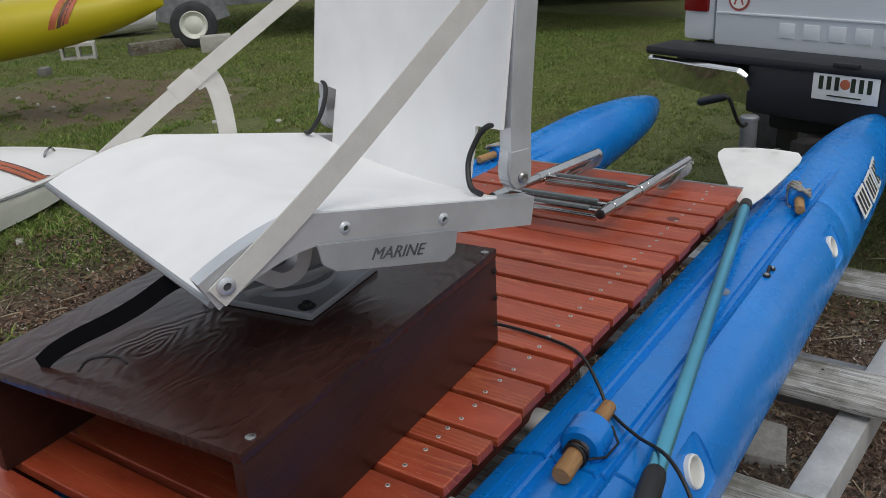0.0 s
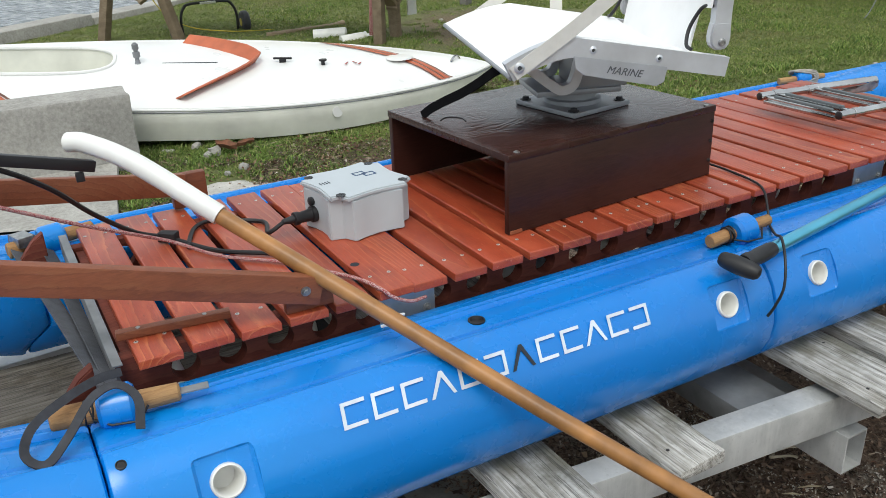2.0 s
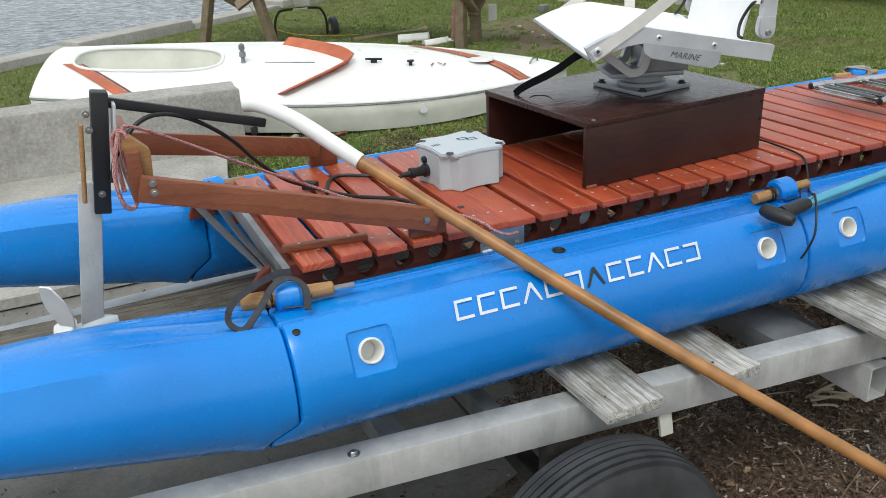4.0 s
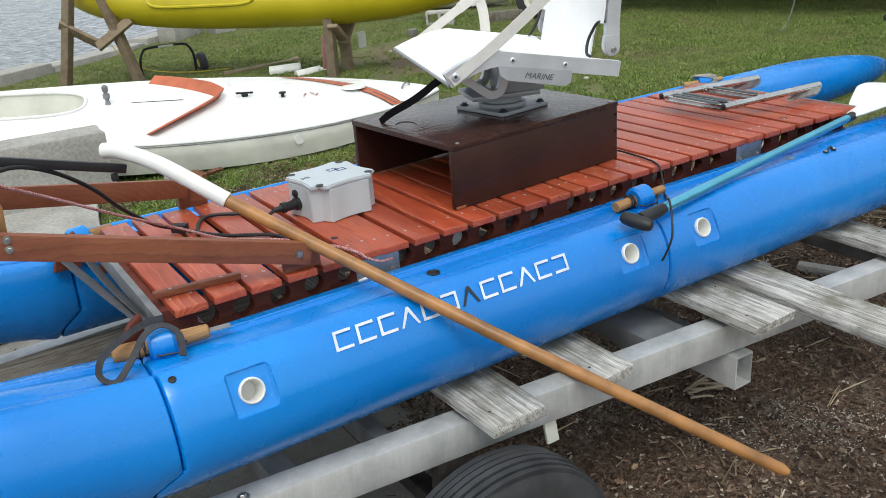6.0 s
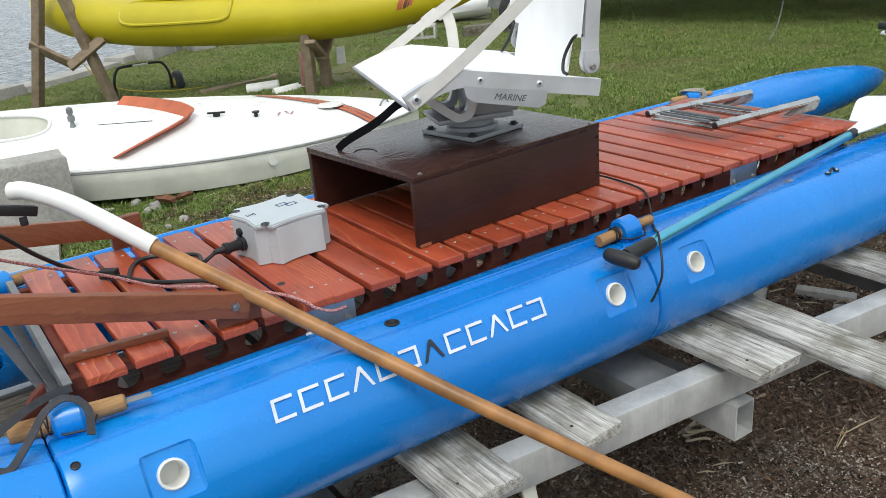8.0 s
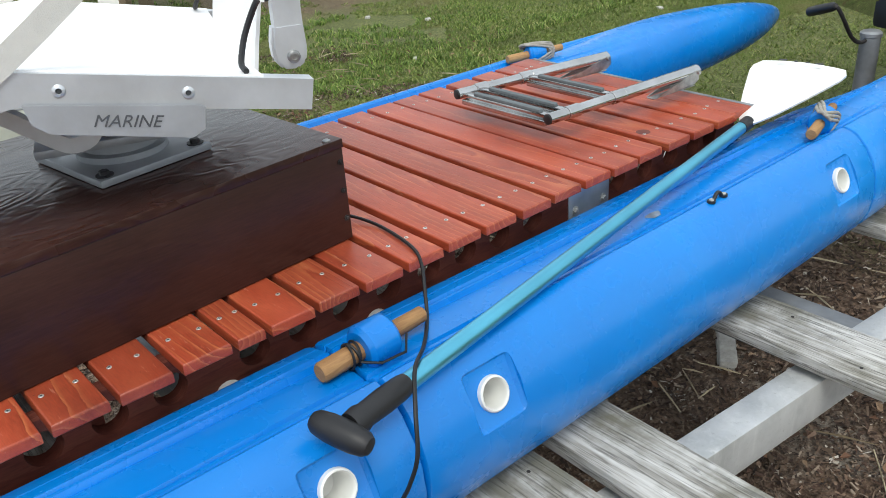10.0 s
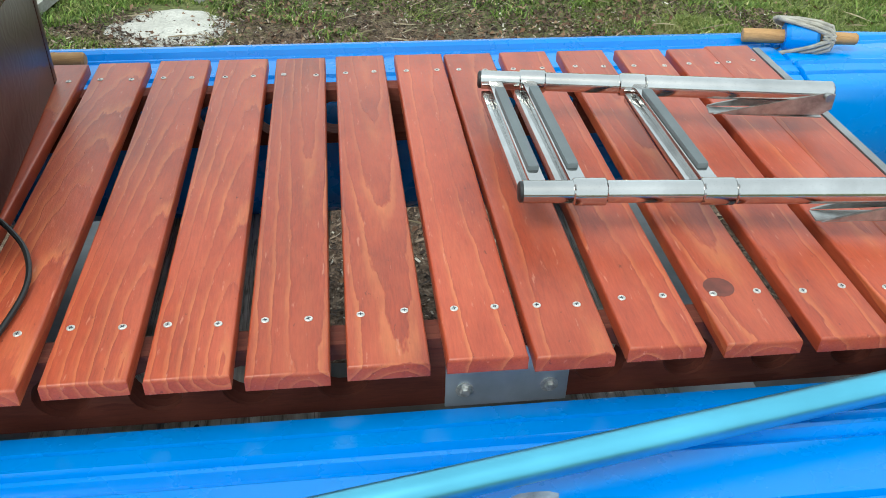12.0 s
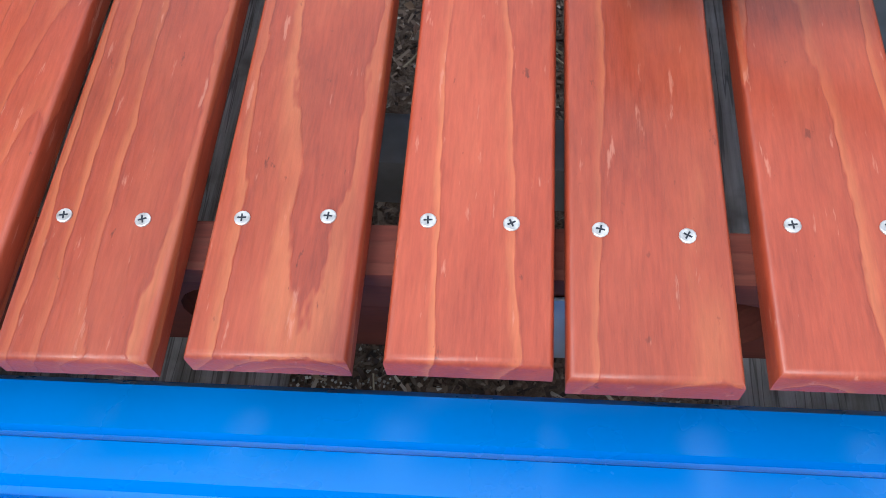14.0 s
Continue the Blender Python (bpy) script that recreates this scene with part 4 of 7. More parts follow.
# ---- seat box ----
BX0, BX1, BY0, BY1, BZ1 = -1.334, -0.566, 0.103, 0.693, 1.016
seat_box = thing("seat_box", (-0.950, 0.398, 0.801), "dark brown stained plywood box, open at one end, on the deck", "box")
PT = 0.019
part("top_panel", block(((BX0 + BX1) / 2, (BY0 + BY1) / 2, BZ1 - PT / 2), (BX1 - BX0, BY1 - BY0, PT), None, 0.0025), PLY, seat_box)
for y in (BY0 + PT / 2 + 0.0015, BY1 - PT / 2 - 0.0015):
    part("side_panel", block(((BX0 + BX1) / 2, y, (0.802 + BZ1 - PT) / 2), (BX1 - BX0 - 0.004, PT, BZ1 - PT - 0.8025), None, 0.0025), PLYSIDE, seat_box)
part("end_panel", block((BX1 - PT / 2 - 0.003, (BY0 + BY1) / 2, (0.802 + BZ1 - PT) / 2), (PT, BY1 - BY0 - 2 * PT - 0.004, BZ1 - PT - 0.803), None, 0.002), PLYSIDE, seat_box)
for bx, by in ((BX0 + 0.035, BY0 + 0.012), (BX1 - 0.03, BY0 + 0.012), (BX1 - 0.03, BY1 - 0.012)):
    part("top_screw", lathe((bx, by, BZ1), (0, 0, 1), [(-0.001, 0.008), (0.002, 0.008), (0.004, 0.005), (0.0045, 0)], 14), BOLT, seat_box)
for bz in (0.85, 0.91, 0.97):
    part("end_screw", hexbolt((BX1 - 0.012, BY0 + 0.0015, bz), (0, -1, 0), 0.0036), DARKMETAL, seat_box)
    part("end_screw", hexbolt((BX1 - 0.003, BY0 + 0.14, bz), (1, 0, 0), 0.0038), DARKMETAL, seat_box)
part("crescent_scratch", tube(smooth_path([(-1.278, 0.49, BZ1 + 0.0004), (-1.253, 0.505, BZ1 + 0.0004), (-1.231, 0.498, BZ1 + 0.0004), (-1.219, 0.469, BZ1 + 0.0004), (-1.227, 0.437, BZ1 + 0.0004)], 5), 0.0022, 6), BLACK, seat_box, "dark curved mark in the top")
part("worn_corner", block((BX0 + 0.024, BY0 + 0.0002, 0.808), (0.040, 0.003, 0.010), None, 0.001), ARM, seat_box, "bare wood at a chipped bottom corner")

seat_box.rotation_euler.z = radians(4.3)  # it stands a little askew on the deck

# ---- pedestal seat ----
SEAT_O = Vector((-0.909, 0.378, BZ1))
MOUNT = Vector((-0.8765, 0.387, BZ1))
SF, SS = Vector((-0.9441, 0.3295, 0)).normalized(), Vector((0.3295, 0.9441, 0)).normalized()


def sp(f, s, z):
    """Seat axes to plan: f towards the seat's front, s to its far side, z over the box."""
    return SEAT_O + SF * f + SS * s + Vector((0, 0, z))


def seat_turn(up=(0, 0, 1)):
    return Matrix((SF, SS, Vector((0, 0, 1)))).transposed()


HALF = 0.305
seat = thing("helm_chair", SEAT_O, "white sling boat seat on aluminium frame, with off-white webbing straps", "boat chair")
PLATE_TURN = Matrix.Rotation(radians(8), 3, "Z")
base = part("base_plate", block(MOUNT + Vector((0, 0, 0.008)), (0.232, 0.245, 0.014), PLATE_TURN, 0.003), MOUNTGREY, seat, "grey square mounting plate")
for f in (-0.095, 0.095):
    for s in (-0.10, 0.10):
        part("mount_bolt", hexbolt(MOUNT + PLATE_TURN @ Vector((f, s, 0.015)), (0, 0, 1), 0.0095), BLACK, base)
part("swivel", lathe(MOUNT + Vector((0, 0, 0.015)), (0, 0, 1), [(0, 0.085), (0.012, 0.085), (0.014, 0.07), (0.03, 0.07), (0.032, 0.09), (0.044, 0.09)], 28), MOUNTGREY, seat)
part("swivel_top", block(sp(-0.01, 0, 0.066), (0.25, 0.20, 0.016), seat_turn(), 0.004), MOUNTGREY, seat)
for s in (-0.10, 0.10):
    pts = [sp(0.21, s, 0.178), sp(0.15, s, 0.150), sp(0.075, s, 0.092), sp(0.045, s, 0.078), sp(0.012, s, 0.092), sp(-0.005, s, 0.15), sp(-0.012, s, 0.19)]
    part("cradle_arm", tube(smooth_path(pts, 4), 0.02, flat=(0.027, 0.030), up=tuple(SS)), ALU, seat)
part("tilt_box", block(sp(-0.08, 0.0, 0.112), (0.15, 0.18, 0.08), seat_turn(), 0.008), MOUNTGREY, seat)


def rail_z(f):
    """Height of the side rail's middle over the box."""
    lead = max(0, (f - 0.09) / 0.15)
    return 0.236 + (min(f, 0.09) - 0.09) * 0.185 - 0.046 * lead ** 1.7


for s in (-HALF, HALF):
    rail = part("seat_rail", tube([sp(f, s, rail_z(f)) for f in np.linspace(0.252, -0.334, 26)], 0.02, flat=(0.030, 0.050), up=(0, 0, 1)), ALU, seat, "grey cast aluminium side rail")
    out = -1 if s < 0 else 1
    for f in (0.228, 0.035, -0.143):
        big = 1.35 if f > 0.2 else 1.0
        at = sp(f, s + out * (0.024 if f > 0.2 else 0.0148), rail_z(f))
        head = part("rail_bolt", lathe(at, SS * out, [(-0.004, 0.0098 * big), (0.001, 0.0098 * big), (0.0035, 0.0072 * big), (0.0042, 0.0048 * big), (0.001, 0.0042 * big), (0.001, 0)], 20), ALU, rail)
        part("bolt_socket", lathe(at + SS * out * 0.0012, SS * out, [(0, 0.0042 * big), (0.0004, 0.0040 * big), (0.0005, 0)], 12), GREYPAD, head, "dark hexagon socket")
    up_path = [sp(-0.311, s - out * 0.001, 0.248), sp(-0.314, s - out * 0.001, 0.34), sp(-0.331, s - out * 0.001, 0.52), sp(-0.350, s - out * 0.001, 0.74)]
    post = part("back_upright", tube(smooth_path(up_path, 5), 0.02, flat=(0.028, 0.044), up=tuple(SF)), ALU, seat, "grey aluminium back upright")
    # rounded hinge cheek at the upright's foot
    cheek = [(-0.022, 0.052), (-0.028, 0.02), (-0.026, -0.004), (-0.014, -0.018), (0.010, -0.020), (0.024, -0.010), (0.028, 0.01), (0.026, 0.052)]
    part("hinge_cheek", plate(cheek, 0.030, frame_at(sp(-0.308, s, 0.222), -SF, (0, 0, 1)) @ Matrix.Translation((0, 0, -0.015)), bevel=0.004), ALU, post)
    part("pivot_bolt", lathe(sp(-0.312, s + out * 0.0155, 0.223), SS * out, [(-0.004, 0.0105), (0.002, 0.0105), (0.005, 0.0078), (0.0055, 0.0050), (0.003, 0.0045), (0.003, 0)], 20), BOLT, post)
    # side plate under the rail
    m = frame_at(sp(0.088, s + out * 0.020, 0.206), -SF, (0, 0, 1))
    side_plate = part("side_plate", plate([(0, 0.010), (0.006, -0.022), (0.028, -0.040), (0.225, -0.082), (0.245, -0.072), (0.252, -0.036), (0.246, -0.033)], 0.004, m, bevel=0.001), PRESSED, seat, "stamped aluminium side plate")
    if s < 0:
        part("plate_word", lettering("MARINE", 0.027, 0.0008, frame_at(sp(0.088, s - 0.0246, 0.206) - SF * 0.135 + Vector((0, 0, -0.039)), -SF + Vector((0, 0, -0.19)), (0, 0, 1))), STAMP, side_plate, "dark stamped word on the plate")

# sling: seat and back, one sheet of fabric
grid = []
for k in range(33):
    t = k / 32
    row = []
    for q in range(17):
        u = q / 16 * 2 - 1
        sag = 1 - u * u
        if t < 0.5:
            f = 0.300 - (0.300 + 0.262) * (t / 0.5)
            lead = max(0, (f - 0.11) / 0.19)
            z = rail_z(min(f, 0.11)) + 0.028 - 0.018 * sag * min(1, t * 4) - 0.050 * lead ** 1.6 - 0.040 * lead * (1 - u) / 2
            f -= 0.052 * (1 - u) / 2 * lead
        else:
            v = (t - 0.5) / 0.5
            f = -0.262 - 0.068 * v - 0.030 * sag * min(1, v * 4)
            z = rail_z(-0.262) + 0.028 - 0.018 * sag + 0.50 * v ** 0.9
        row.append(sp(f, u * (HALF + 0.006), z))
    grid.append(row)
sling = part("seat_sling", sheet(grid, 0.006, skip=lambda r, c: 16 <= r <= 18 and c in (0, 1, 14, 15)), VINYL, seat, "taut white vinyl seat and back sling", sharp=60)
for s in (-1, 1):
    # dark bound hand slot where seat and back meet
    loop = smooth_path([sp(-0.238, s * (HALF - 0.004), 0.206), sp(-0.236, s * (HALF - 0.030), 0.214), sp(-0.250, s * (HALF - 0.052), 0.248), sp(-0.268, s * (HALF - 0.050), 0.285), sp(-0.279, s * (HALF - 0.034), 0.308), sp(-0.286, s * (HALF - 0.002), 0.313)], 6)
    part("slot_binding", tube(loop, 0.005, 8), BLACK, sling)
part("front_hem", tube([sp(0.298 - 0.052 * (1 - u) / 2, u * (HALF + 0.006), rail_z(0.11) - 0.026 - 0.040 * (1 - u) / 2) for u in np.linspace(-1, 1, 12)], 0.006, 8), MOUNTGREY, sling, "grey hem rod along the front edge")
# webbing straps from the front corners to the back
part("support_strap", tube(smooth_path([sp(0.242, -HALF - 0.019, 0.181), sp(0.04, -HALF - 0.018, 0.318), sp(-0.31, -HALF - 0.018, 0.592)], 6), 0.02, flat=(0.036, 0.003), up=tuple(SS)), STRAP, seat, "off-white webbing strap")
far_strap = part("support_strap", tube(smooth_path([sp(0.225, HALF + 0.010, 0.213), sp(0.01, HALF + 0.008, 0.345), sp(-0.31, HALF + 0.010, 0.528)], 6), 0.02, flat=(0.033, 0.003), up=tuple(SS)), STRAP, seat, "off-white webbing strap with a buckle")
part("strap_buckle", block(sp(0.010, HALF + 0.010, 0.346), (0.060, 0.040, 0.009), axes(sp(0.01, 0, 0.345) - sp(0.225, 0, 0.213), tuple(SS)), 0.003), STRAP, far_strap)
part("strap_tail", tube(smooth_path([sp(-0.015, HALF + 0.012, 0.352), sp(-0.045, HALF + 0.016, 0.356), sp(-0.060, HALF + 0.014, 0.318), sp(-0.066, HALF + 0.012, 0.25), sp(-0.066, HALF + 0.010, 0.16)], 5), 0.02, flat=(0.040, 0.003), up=tuple(SS)), STRAP, far_strap)
whole("black_strap", tube(smooth_path([(-1.190, 0.262, 1.192), (-1.207, 0.302, 1.172), (-1.226, 0.355, 1.134), (-1.243, 0.415, 1.098), (-1.266, 0.475, 1.066), (-1.288, 0.515, 1.040), (-1.304, 0.537, 1.018)], 6), 0.02, flat=(0.028, 0.003), up=(-0.4, -0.75, 0.55)), BLACKSTRAP, "black webbing strap hanging from the seat onto the box", "strap")

# ---- things on the deck ----
def grey_case():
    """Light grey plastic battery box with lobed corners, cable gland and plain printed marks."""
    c, turn = Vector((-1.592, 0.388, 0.8015)), radians(6)
    m = Matrix.Translation(c) @ Matrix.Rotation(turn, 4, "Z")
    L, W, H = 0.122, 0.116, 0.122

    def outline(l, w, cut, dip):
        pts = []
        for sx, sy in ((1, 1), (-1, 1), (-1, -1), (1, -1)):
            corner = [(l - dip, 0.0), (l - dip * 0.7, w * 0.28), (l, w - cut * 1.15), (l - 0.002, w - cut), (l - cut * 0.5 - dip, w - cut * 0.5 - dip), (l - cut, w - 0.002), (l - cut * 1.15, w), (l * 0.30, w - dip * 0.7), (0.0, w - dip)]
            if sx * sy < 0:
                corner.reverse()
            pts += [(sx * x, sy * y) for x, y in corner][:-1]
        return pts

    box = thing("battery_box", c, "light grey plastic box with black cable gland on the deck", "plastic box")
    part("case_body", plate(outline(L, W, 0.046, 0.012), H - 0.012, m, bevel=0.002), GREYBOX, box)
    lid = part("lid", plate(outline(L + 0.0015, W + 0.0015, 0.034, 0.012), 0.014, m @ Matrix.Translation((0, 0, H - 0.012)), bevel=0.004), GREYBOX, box)
    for sx in (-1, 1):
        for sy in (-1, 1):
            part("lid_screw", lathe(m @ Vector((sx * 0.093, sy * 0.088, H + 0.0015)), (0, 0, 1), [(0, 0.0125), (0.0015, 0.0125), (0.0015, 0.009), (0.0005, 0.006), (0.0005, 0)], 18), GREYPAD, lid)
    for ox, oy in ((0.028, 0.030), (0.050, 0.012)):
        for a, b in (((-0.017, -0.013), (0.017, -0.009)), ((-0.017, 0.009), (0.017, 0.013)), ((-0.017, -0.009), (-0.013, 0.009)), ((0.013, -0.009), (0.017, 0.009))):
            part("printed_mark", plate([(a[0], a[1]), (b[0], a[1]), (b[0], b[1]), (a[0], b[1])], 0.0006, m @ Matrix.Translation((ox, oy, H + 0.0022))), INKBLUE, lid)
    for k in range(4):
        part("printed_mark", plate([(0, 0), (0.003, 0), (0.003, 0.018), (0, 0.018)], 0.0006, m @ Matrix.Translation((-0.095 + 0.008 * k, 0.01, H + 0.0022))), INK, lid)
    g = m @ Vector((-L + 0.010, 0.030, 0.044))
    way = (m.to_3x3() @ Vector((-1, 0.0, 0.0))).normalized()
    part("cable_gland", lathe(g, way, [(0, 0.022), (0.012, 0.022), (0.014, 0.017), (0.045, 0.015), (0.05, 0.018), (0.062, 0.018), (0.064, 0.011), (0.095, 0.007)], 18), BLACK, box, "ribbed black cable gland")
    part("pressure_valve", lathe(m @ Vector((-L + 0.010, 0.036, 0.078)), way, [(0, 0.012), (0.010, 0.012), (0.012, 0.009), (0.012, 0)], 16), BLACK, box)
    return g + way * 0.09


gland_end = grey_case()
whole("power_cable", tube(smooth_path([gland_end, gland_end + Vector((-0.04, 0.02, -0.028)), (-1.814, 0.52, 0.808), (-1.887, 0.585, 0.808), (-1.939, 0.615, 0.808), (-1.987, 0.585, 0.808), (-2.021, 0.506, 0.808), (-2.034, 0.46, 0.808)], 6), 0.006, 8),
      BLACKCORD, "black power cable running from the grey box", "cable")
whole("motor_cable", tube(smooth_path([(-2.672, 0.215, 1.03), (-2.647, 0.215, 1.10), (-2.584, 0.24, 1.165), (-2.512, 0.27, 1.175), (-2.419, 0.32, 1.13), (-2.325, 0.38, 1.05), (-2.243, 0.45, 0.95), (-2.149, 0.51, 0.86), (-2.066, 0.54, 0.814),
                                       (-1.979, 0.394, 0.810), (-1.863, 0.29, 0.810), (-1.831, 0.20, 0.809), (-1.845, 0.12, 0.808)], 6), 0.0062, 8), BLACKCORD, "thick black motor cable arching from motor to deck", "cable")
whole("cable_clip", block((-2.066, 0.54, 0.818), (0.05, 0.03, 0.026), Matrix.Rotation(radians(-40), 3, "Z"), 0.004), BLACK, "small black clip over the motor cable", "clip")
whole("rope", tube(smooth_path([(-2.626, 0.10, 1.03), (-2.641, 0.09, 1.12), (-2.631, 0.10, 1.185), (-2.605, 0.11, 1.19), (-2.481, 0.20, 1.11), (-2.274, 0.32, 0.97), (-2.087, 0.43, 0.850), (-1.982, 0.35, 0.812), (-1.855, 0.229, 0.809), (-1.820, 0.167, 0.809), (-1.752, 0.052, 0.810), (-1.726, -0.03, 0.808), (-1.705, -0.052, 0.790), (-1.659, -0.045, 0.765), (-1.614, -0.03, 0.757)], 6), 0.0045, 8),
      REDROPE, "red and white flecked rope from motor mount to deck edge", "rope")
whole("rope_loop", tube(smooth_path([(-2.641, 0.07, 1.19), (-2.667, 0.06, 1.10), (-2.662, 0.06, 1.02), (-2.636, 0.07, 1.00), (-2.621, 0.07, 1.06), (-2.626, 0.075, 1.18), (-2.657, 0.09, 1.17), (-2.652, 0.08, 1.04)], 6), 0.0058, 8), REDROPE, "red flecked rope looped round the motor mount", "rope")

# motor mount: two brown arms and a cross head, with the motor on it
mount = thing("motor_mount", (-2.274, 0.4, 0.8), "brown stained wooden arms reaching over the stern to hold the motor", "motor mount")
near_arm = part("arm", beam((-2.621, 0.018, 1.062), (-1.871, -0.035, 0.850), 0.028, 0.064, 0.004), ARM, mount)
part("arm_bolt", hexbolt((-1.908, -0.0465, 0.860), (0, -1, 0), 0.0065), BOLT, near_arm)
for z in (1.074, 1.050):
    part("arm_bolt", hexbolt((-2.590, 0.0025, z), (0, -1, 0), 0.006), BOLT, near_arm)
part("arm", beam((-2.621, 0.47, 1.065), (-1.965, 0.765, 0.875), 0.028, 0.064, 0.004), ARM, mount)
part("arm_foot", block((-1.892, -0.012, 0.826), (0.11, 0.020, 0.048), None, 0.003), ARM, mount)
part("arm_foot", block((-1.945, 0.785, 0.852), (0.10, 0.030, 0.10), None, 0.004), ARM, mount)
part("cross_head", block((-2.621, 0.245, 1.085), (0.032, 0.43, 0.125), None, 0.004), ARM, mount)
part("corner_brace", plate([(0, 0), (0.05, 0.0), (0.055, 0.075), (0.015, 0.115), (-0.01, 0.11)], 0.05, frame_at((-2.631, 0.115, 1.06), (1, 0, 0), (0, 0, 1)), bevel=0.003), PEG, mount, "pale wood corner brace")

motor = thing("outboard_motor", (-2.781, 0.25, 0.60), "small electric outboard with black bracket, grey leg and white propeller", "boat motor")
part("bracket", beam((-2.659, 0.25, 1.26), (-2.707, 0.25, 0.945), 0.050, 0.042, 0.005, up=(1, 0, 0)), BLACK, motor)
part("clamp_plate", beam((-2.631, 0.25, 1.23), (-2.662, 0.25, 1.02), 0.10, 0.008, 0.002, up=(1, 0, 0)), ALU, motor)
part("leg", beam((-2.724, 0.25, 1.03), (-2.796, 0.25, 0.60), 0.018, 0.058, 0.006, up=(1, 0, 0)), GALV, motor, "flat grey metal leg")
part("guide_rod", rod((-2.717, 0.205, 1.19), (-2.745, 0.205, 0.99), 0.006), PEG, motor, "thin brass coloured rod")
for z in (1.21, 1.17, 1.0):
    part("clamp_bolt", hexbolt((-2.700, 0.2245, z), (0, -1, 0), 0.0055), BOLT, motor)
tiller = part("tiller_arm", beam((-2.678, 0.25, 1.238), (-2.228, 0.362, 1.090), 0.024, 0.026, 0.004), BLACK, motor, "black metal tiller arm")
part("tiller_stop", block((-2.262, 0.352, 1.074), (0.018, 0.018, 0.02), None, 0.002), BLACK, tiller)
part("gear_case", lathe((-2.853, 0.25, 0.615), (1, 0, 0.1), [(0, 0.004), (0.02, 0.022), (0.10, 0.026), (0.13, 0.014)], 16), GREYBOX, motor)


def propeller_blade(a):
    rows = []
    for k in range(7):
        t = k / 6
        c = Vector((-2.855 - 0.02 * t, 0.25, 0.615)) + Vector((-0.05 * t, math.cos(a), math.sin(a))) * (0.03 + 0.15 * t)
        across = Vector((0.7, -math.sin(a) * 0.5, math.cos(a) * 0.5)).normalized() * (0.030 * math.sin(0.5 + t * 2.3) + 0.006)
        rows.append([c - across, c + across * 0.2 + Vector((0.006, 0, 0)), c + across])
    return sheet(rows, 0.005)


for a in (1.9, 1.9 + 2.09, 1.9 + 4.19):
    part("propeller_blade", propeller_blade(a), WHITE, motor, "white propeller blade")

# long wooden tiller extension
pole = thing("tiller_pole", (-1.649, -0.3, 0.74), "long varnished wooden pole with a white wrapped grip", "pole")
P0, P1, P2 = Vector((-2.262, 0.405, 1.142)), Vector((-2.016, 0.157, 0.991)), Vector((-1.120, -1.038, 0.355))
part("pole_shaft", tube([P1 - (P2 - P1) * 0.02, P1 + (P2 - P1) * 0.5 + Vector((0, 0, -0.012)), P2, P2 + (P2 - P1) * 0.012], [0.0185, 0.0185, 0.016, 0.009], 16), RAWWOOD, pole)
part("grip", tube(smooth_path([P0 + Vector((-0.004, 0.004, -0.002)), P0 + Vector((0.03, -0.03, -0.003)), P0 * 0.55 + P1 * 0.45 + Vector((0, 0, 0.026)), P1], 6), [0.0225] * 12 + [0.0232] * 7, 18), WHITE, pole, "white taped grip")

# lashings at the stern
whole("lashing_strap", tube(smooth_path([(-2.325, -0.12, 0.775), (-2.331, 0.0, 0.775), (-2.338, 0.06, 0.765), (-2.367, 0.42, 0.742), (-2.408, 0.80, 0.748), (-2.408, 0.93, 0.758)], 5), 0.02, flat=(0.050, 0.003), up=(0.6, 0, 1)), GREYSTRAP, "grey webbing strap drawn tight across the stern", "strap", "stern lashings")
whole("lashing_strap", tube(smooth_path([(-2.315, -0.10, 0.772), (-2.318, 0.05, 0.760), (-2.328, 0.40, 0.735), (-2.338, 0.74, 0.742), (-2.357, 0.92, 0.755)], 5), 0.02, flat=(0.044, 0.003), up=(0.8, 0, 1)), GREYSTRAP, "grey webbing strap drawn tight across the stern", "strap", "stern lashings")
whole("strap_loop", tube(smooth_path([(-2.300, -0.06, 0.800), (-2.345, -0.085, 0.812), (-2.410, -0.115, 0.806), (-2.470, -0.150, 0.790), (-2.492, -0.188, 0.762), (-2.462, -0.205, 0.742), (-2.415, -0.180, 0.772), (-2.365, -0.140, 0.808), (-2.318, -0.125, 0.812), (-2.290, -0.155, 0.790), (-2.300, -0.200, 0.752)], 5), 0.02, flat=(0.017, 0.003), up=(0.3, -0.8, 0.5)), DARKSTRAP, "loose dark grey strap end looped round the stern peg", "strap")
whole("ratchet_buckle", block((-2.398, 0.86, 0.775), (0.06, 0.045, 0.03), Matrix.Rotation(radians(-70), 3, "Z"), 0.004), BOLT, "metal ratchet buckle on the stern strap", "buckle")
whole("metal_hook", tube(smooth_path([(-1.752, -0.075, 0.741), (-1.737, -0.085, 0.746), (-1.716, -0.072, 0.742), (-1.700, -0.062, 0.748), (-1.685, -0.055, 0.743)], 5), 0.0038, 8), GELWHITE, "pale bent metal hook at the deck edge", "hook")


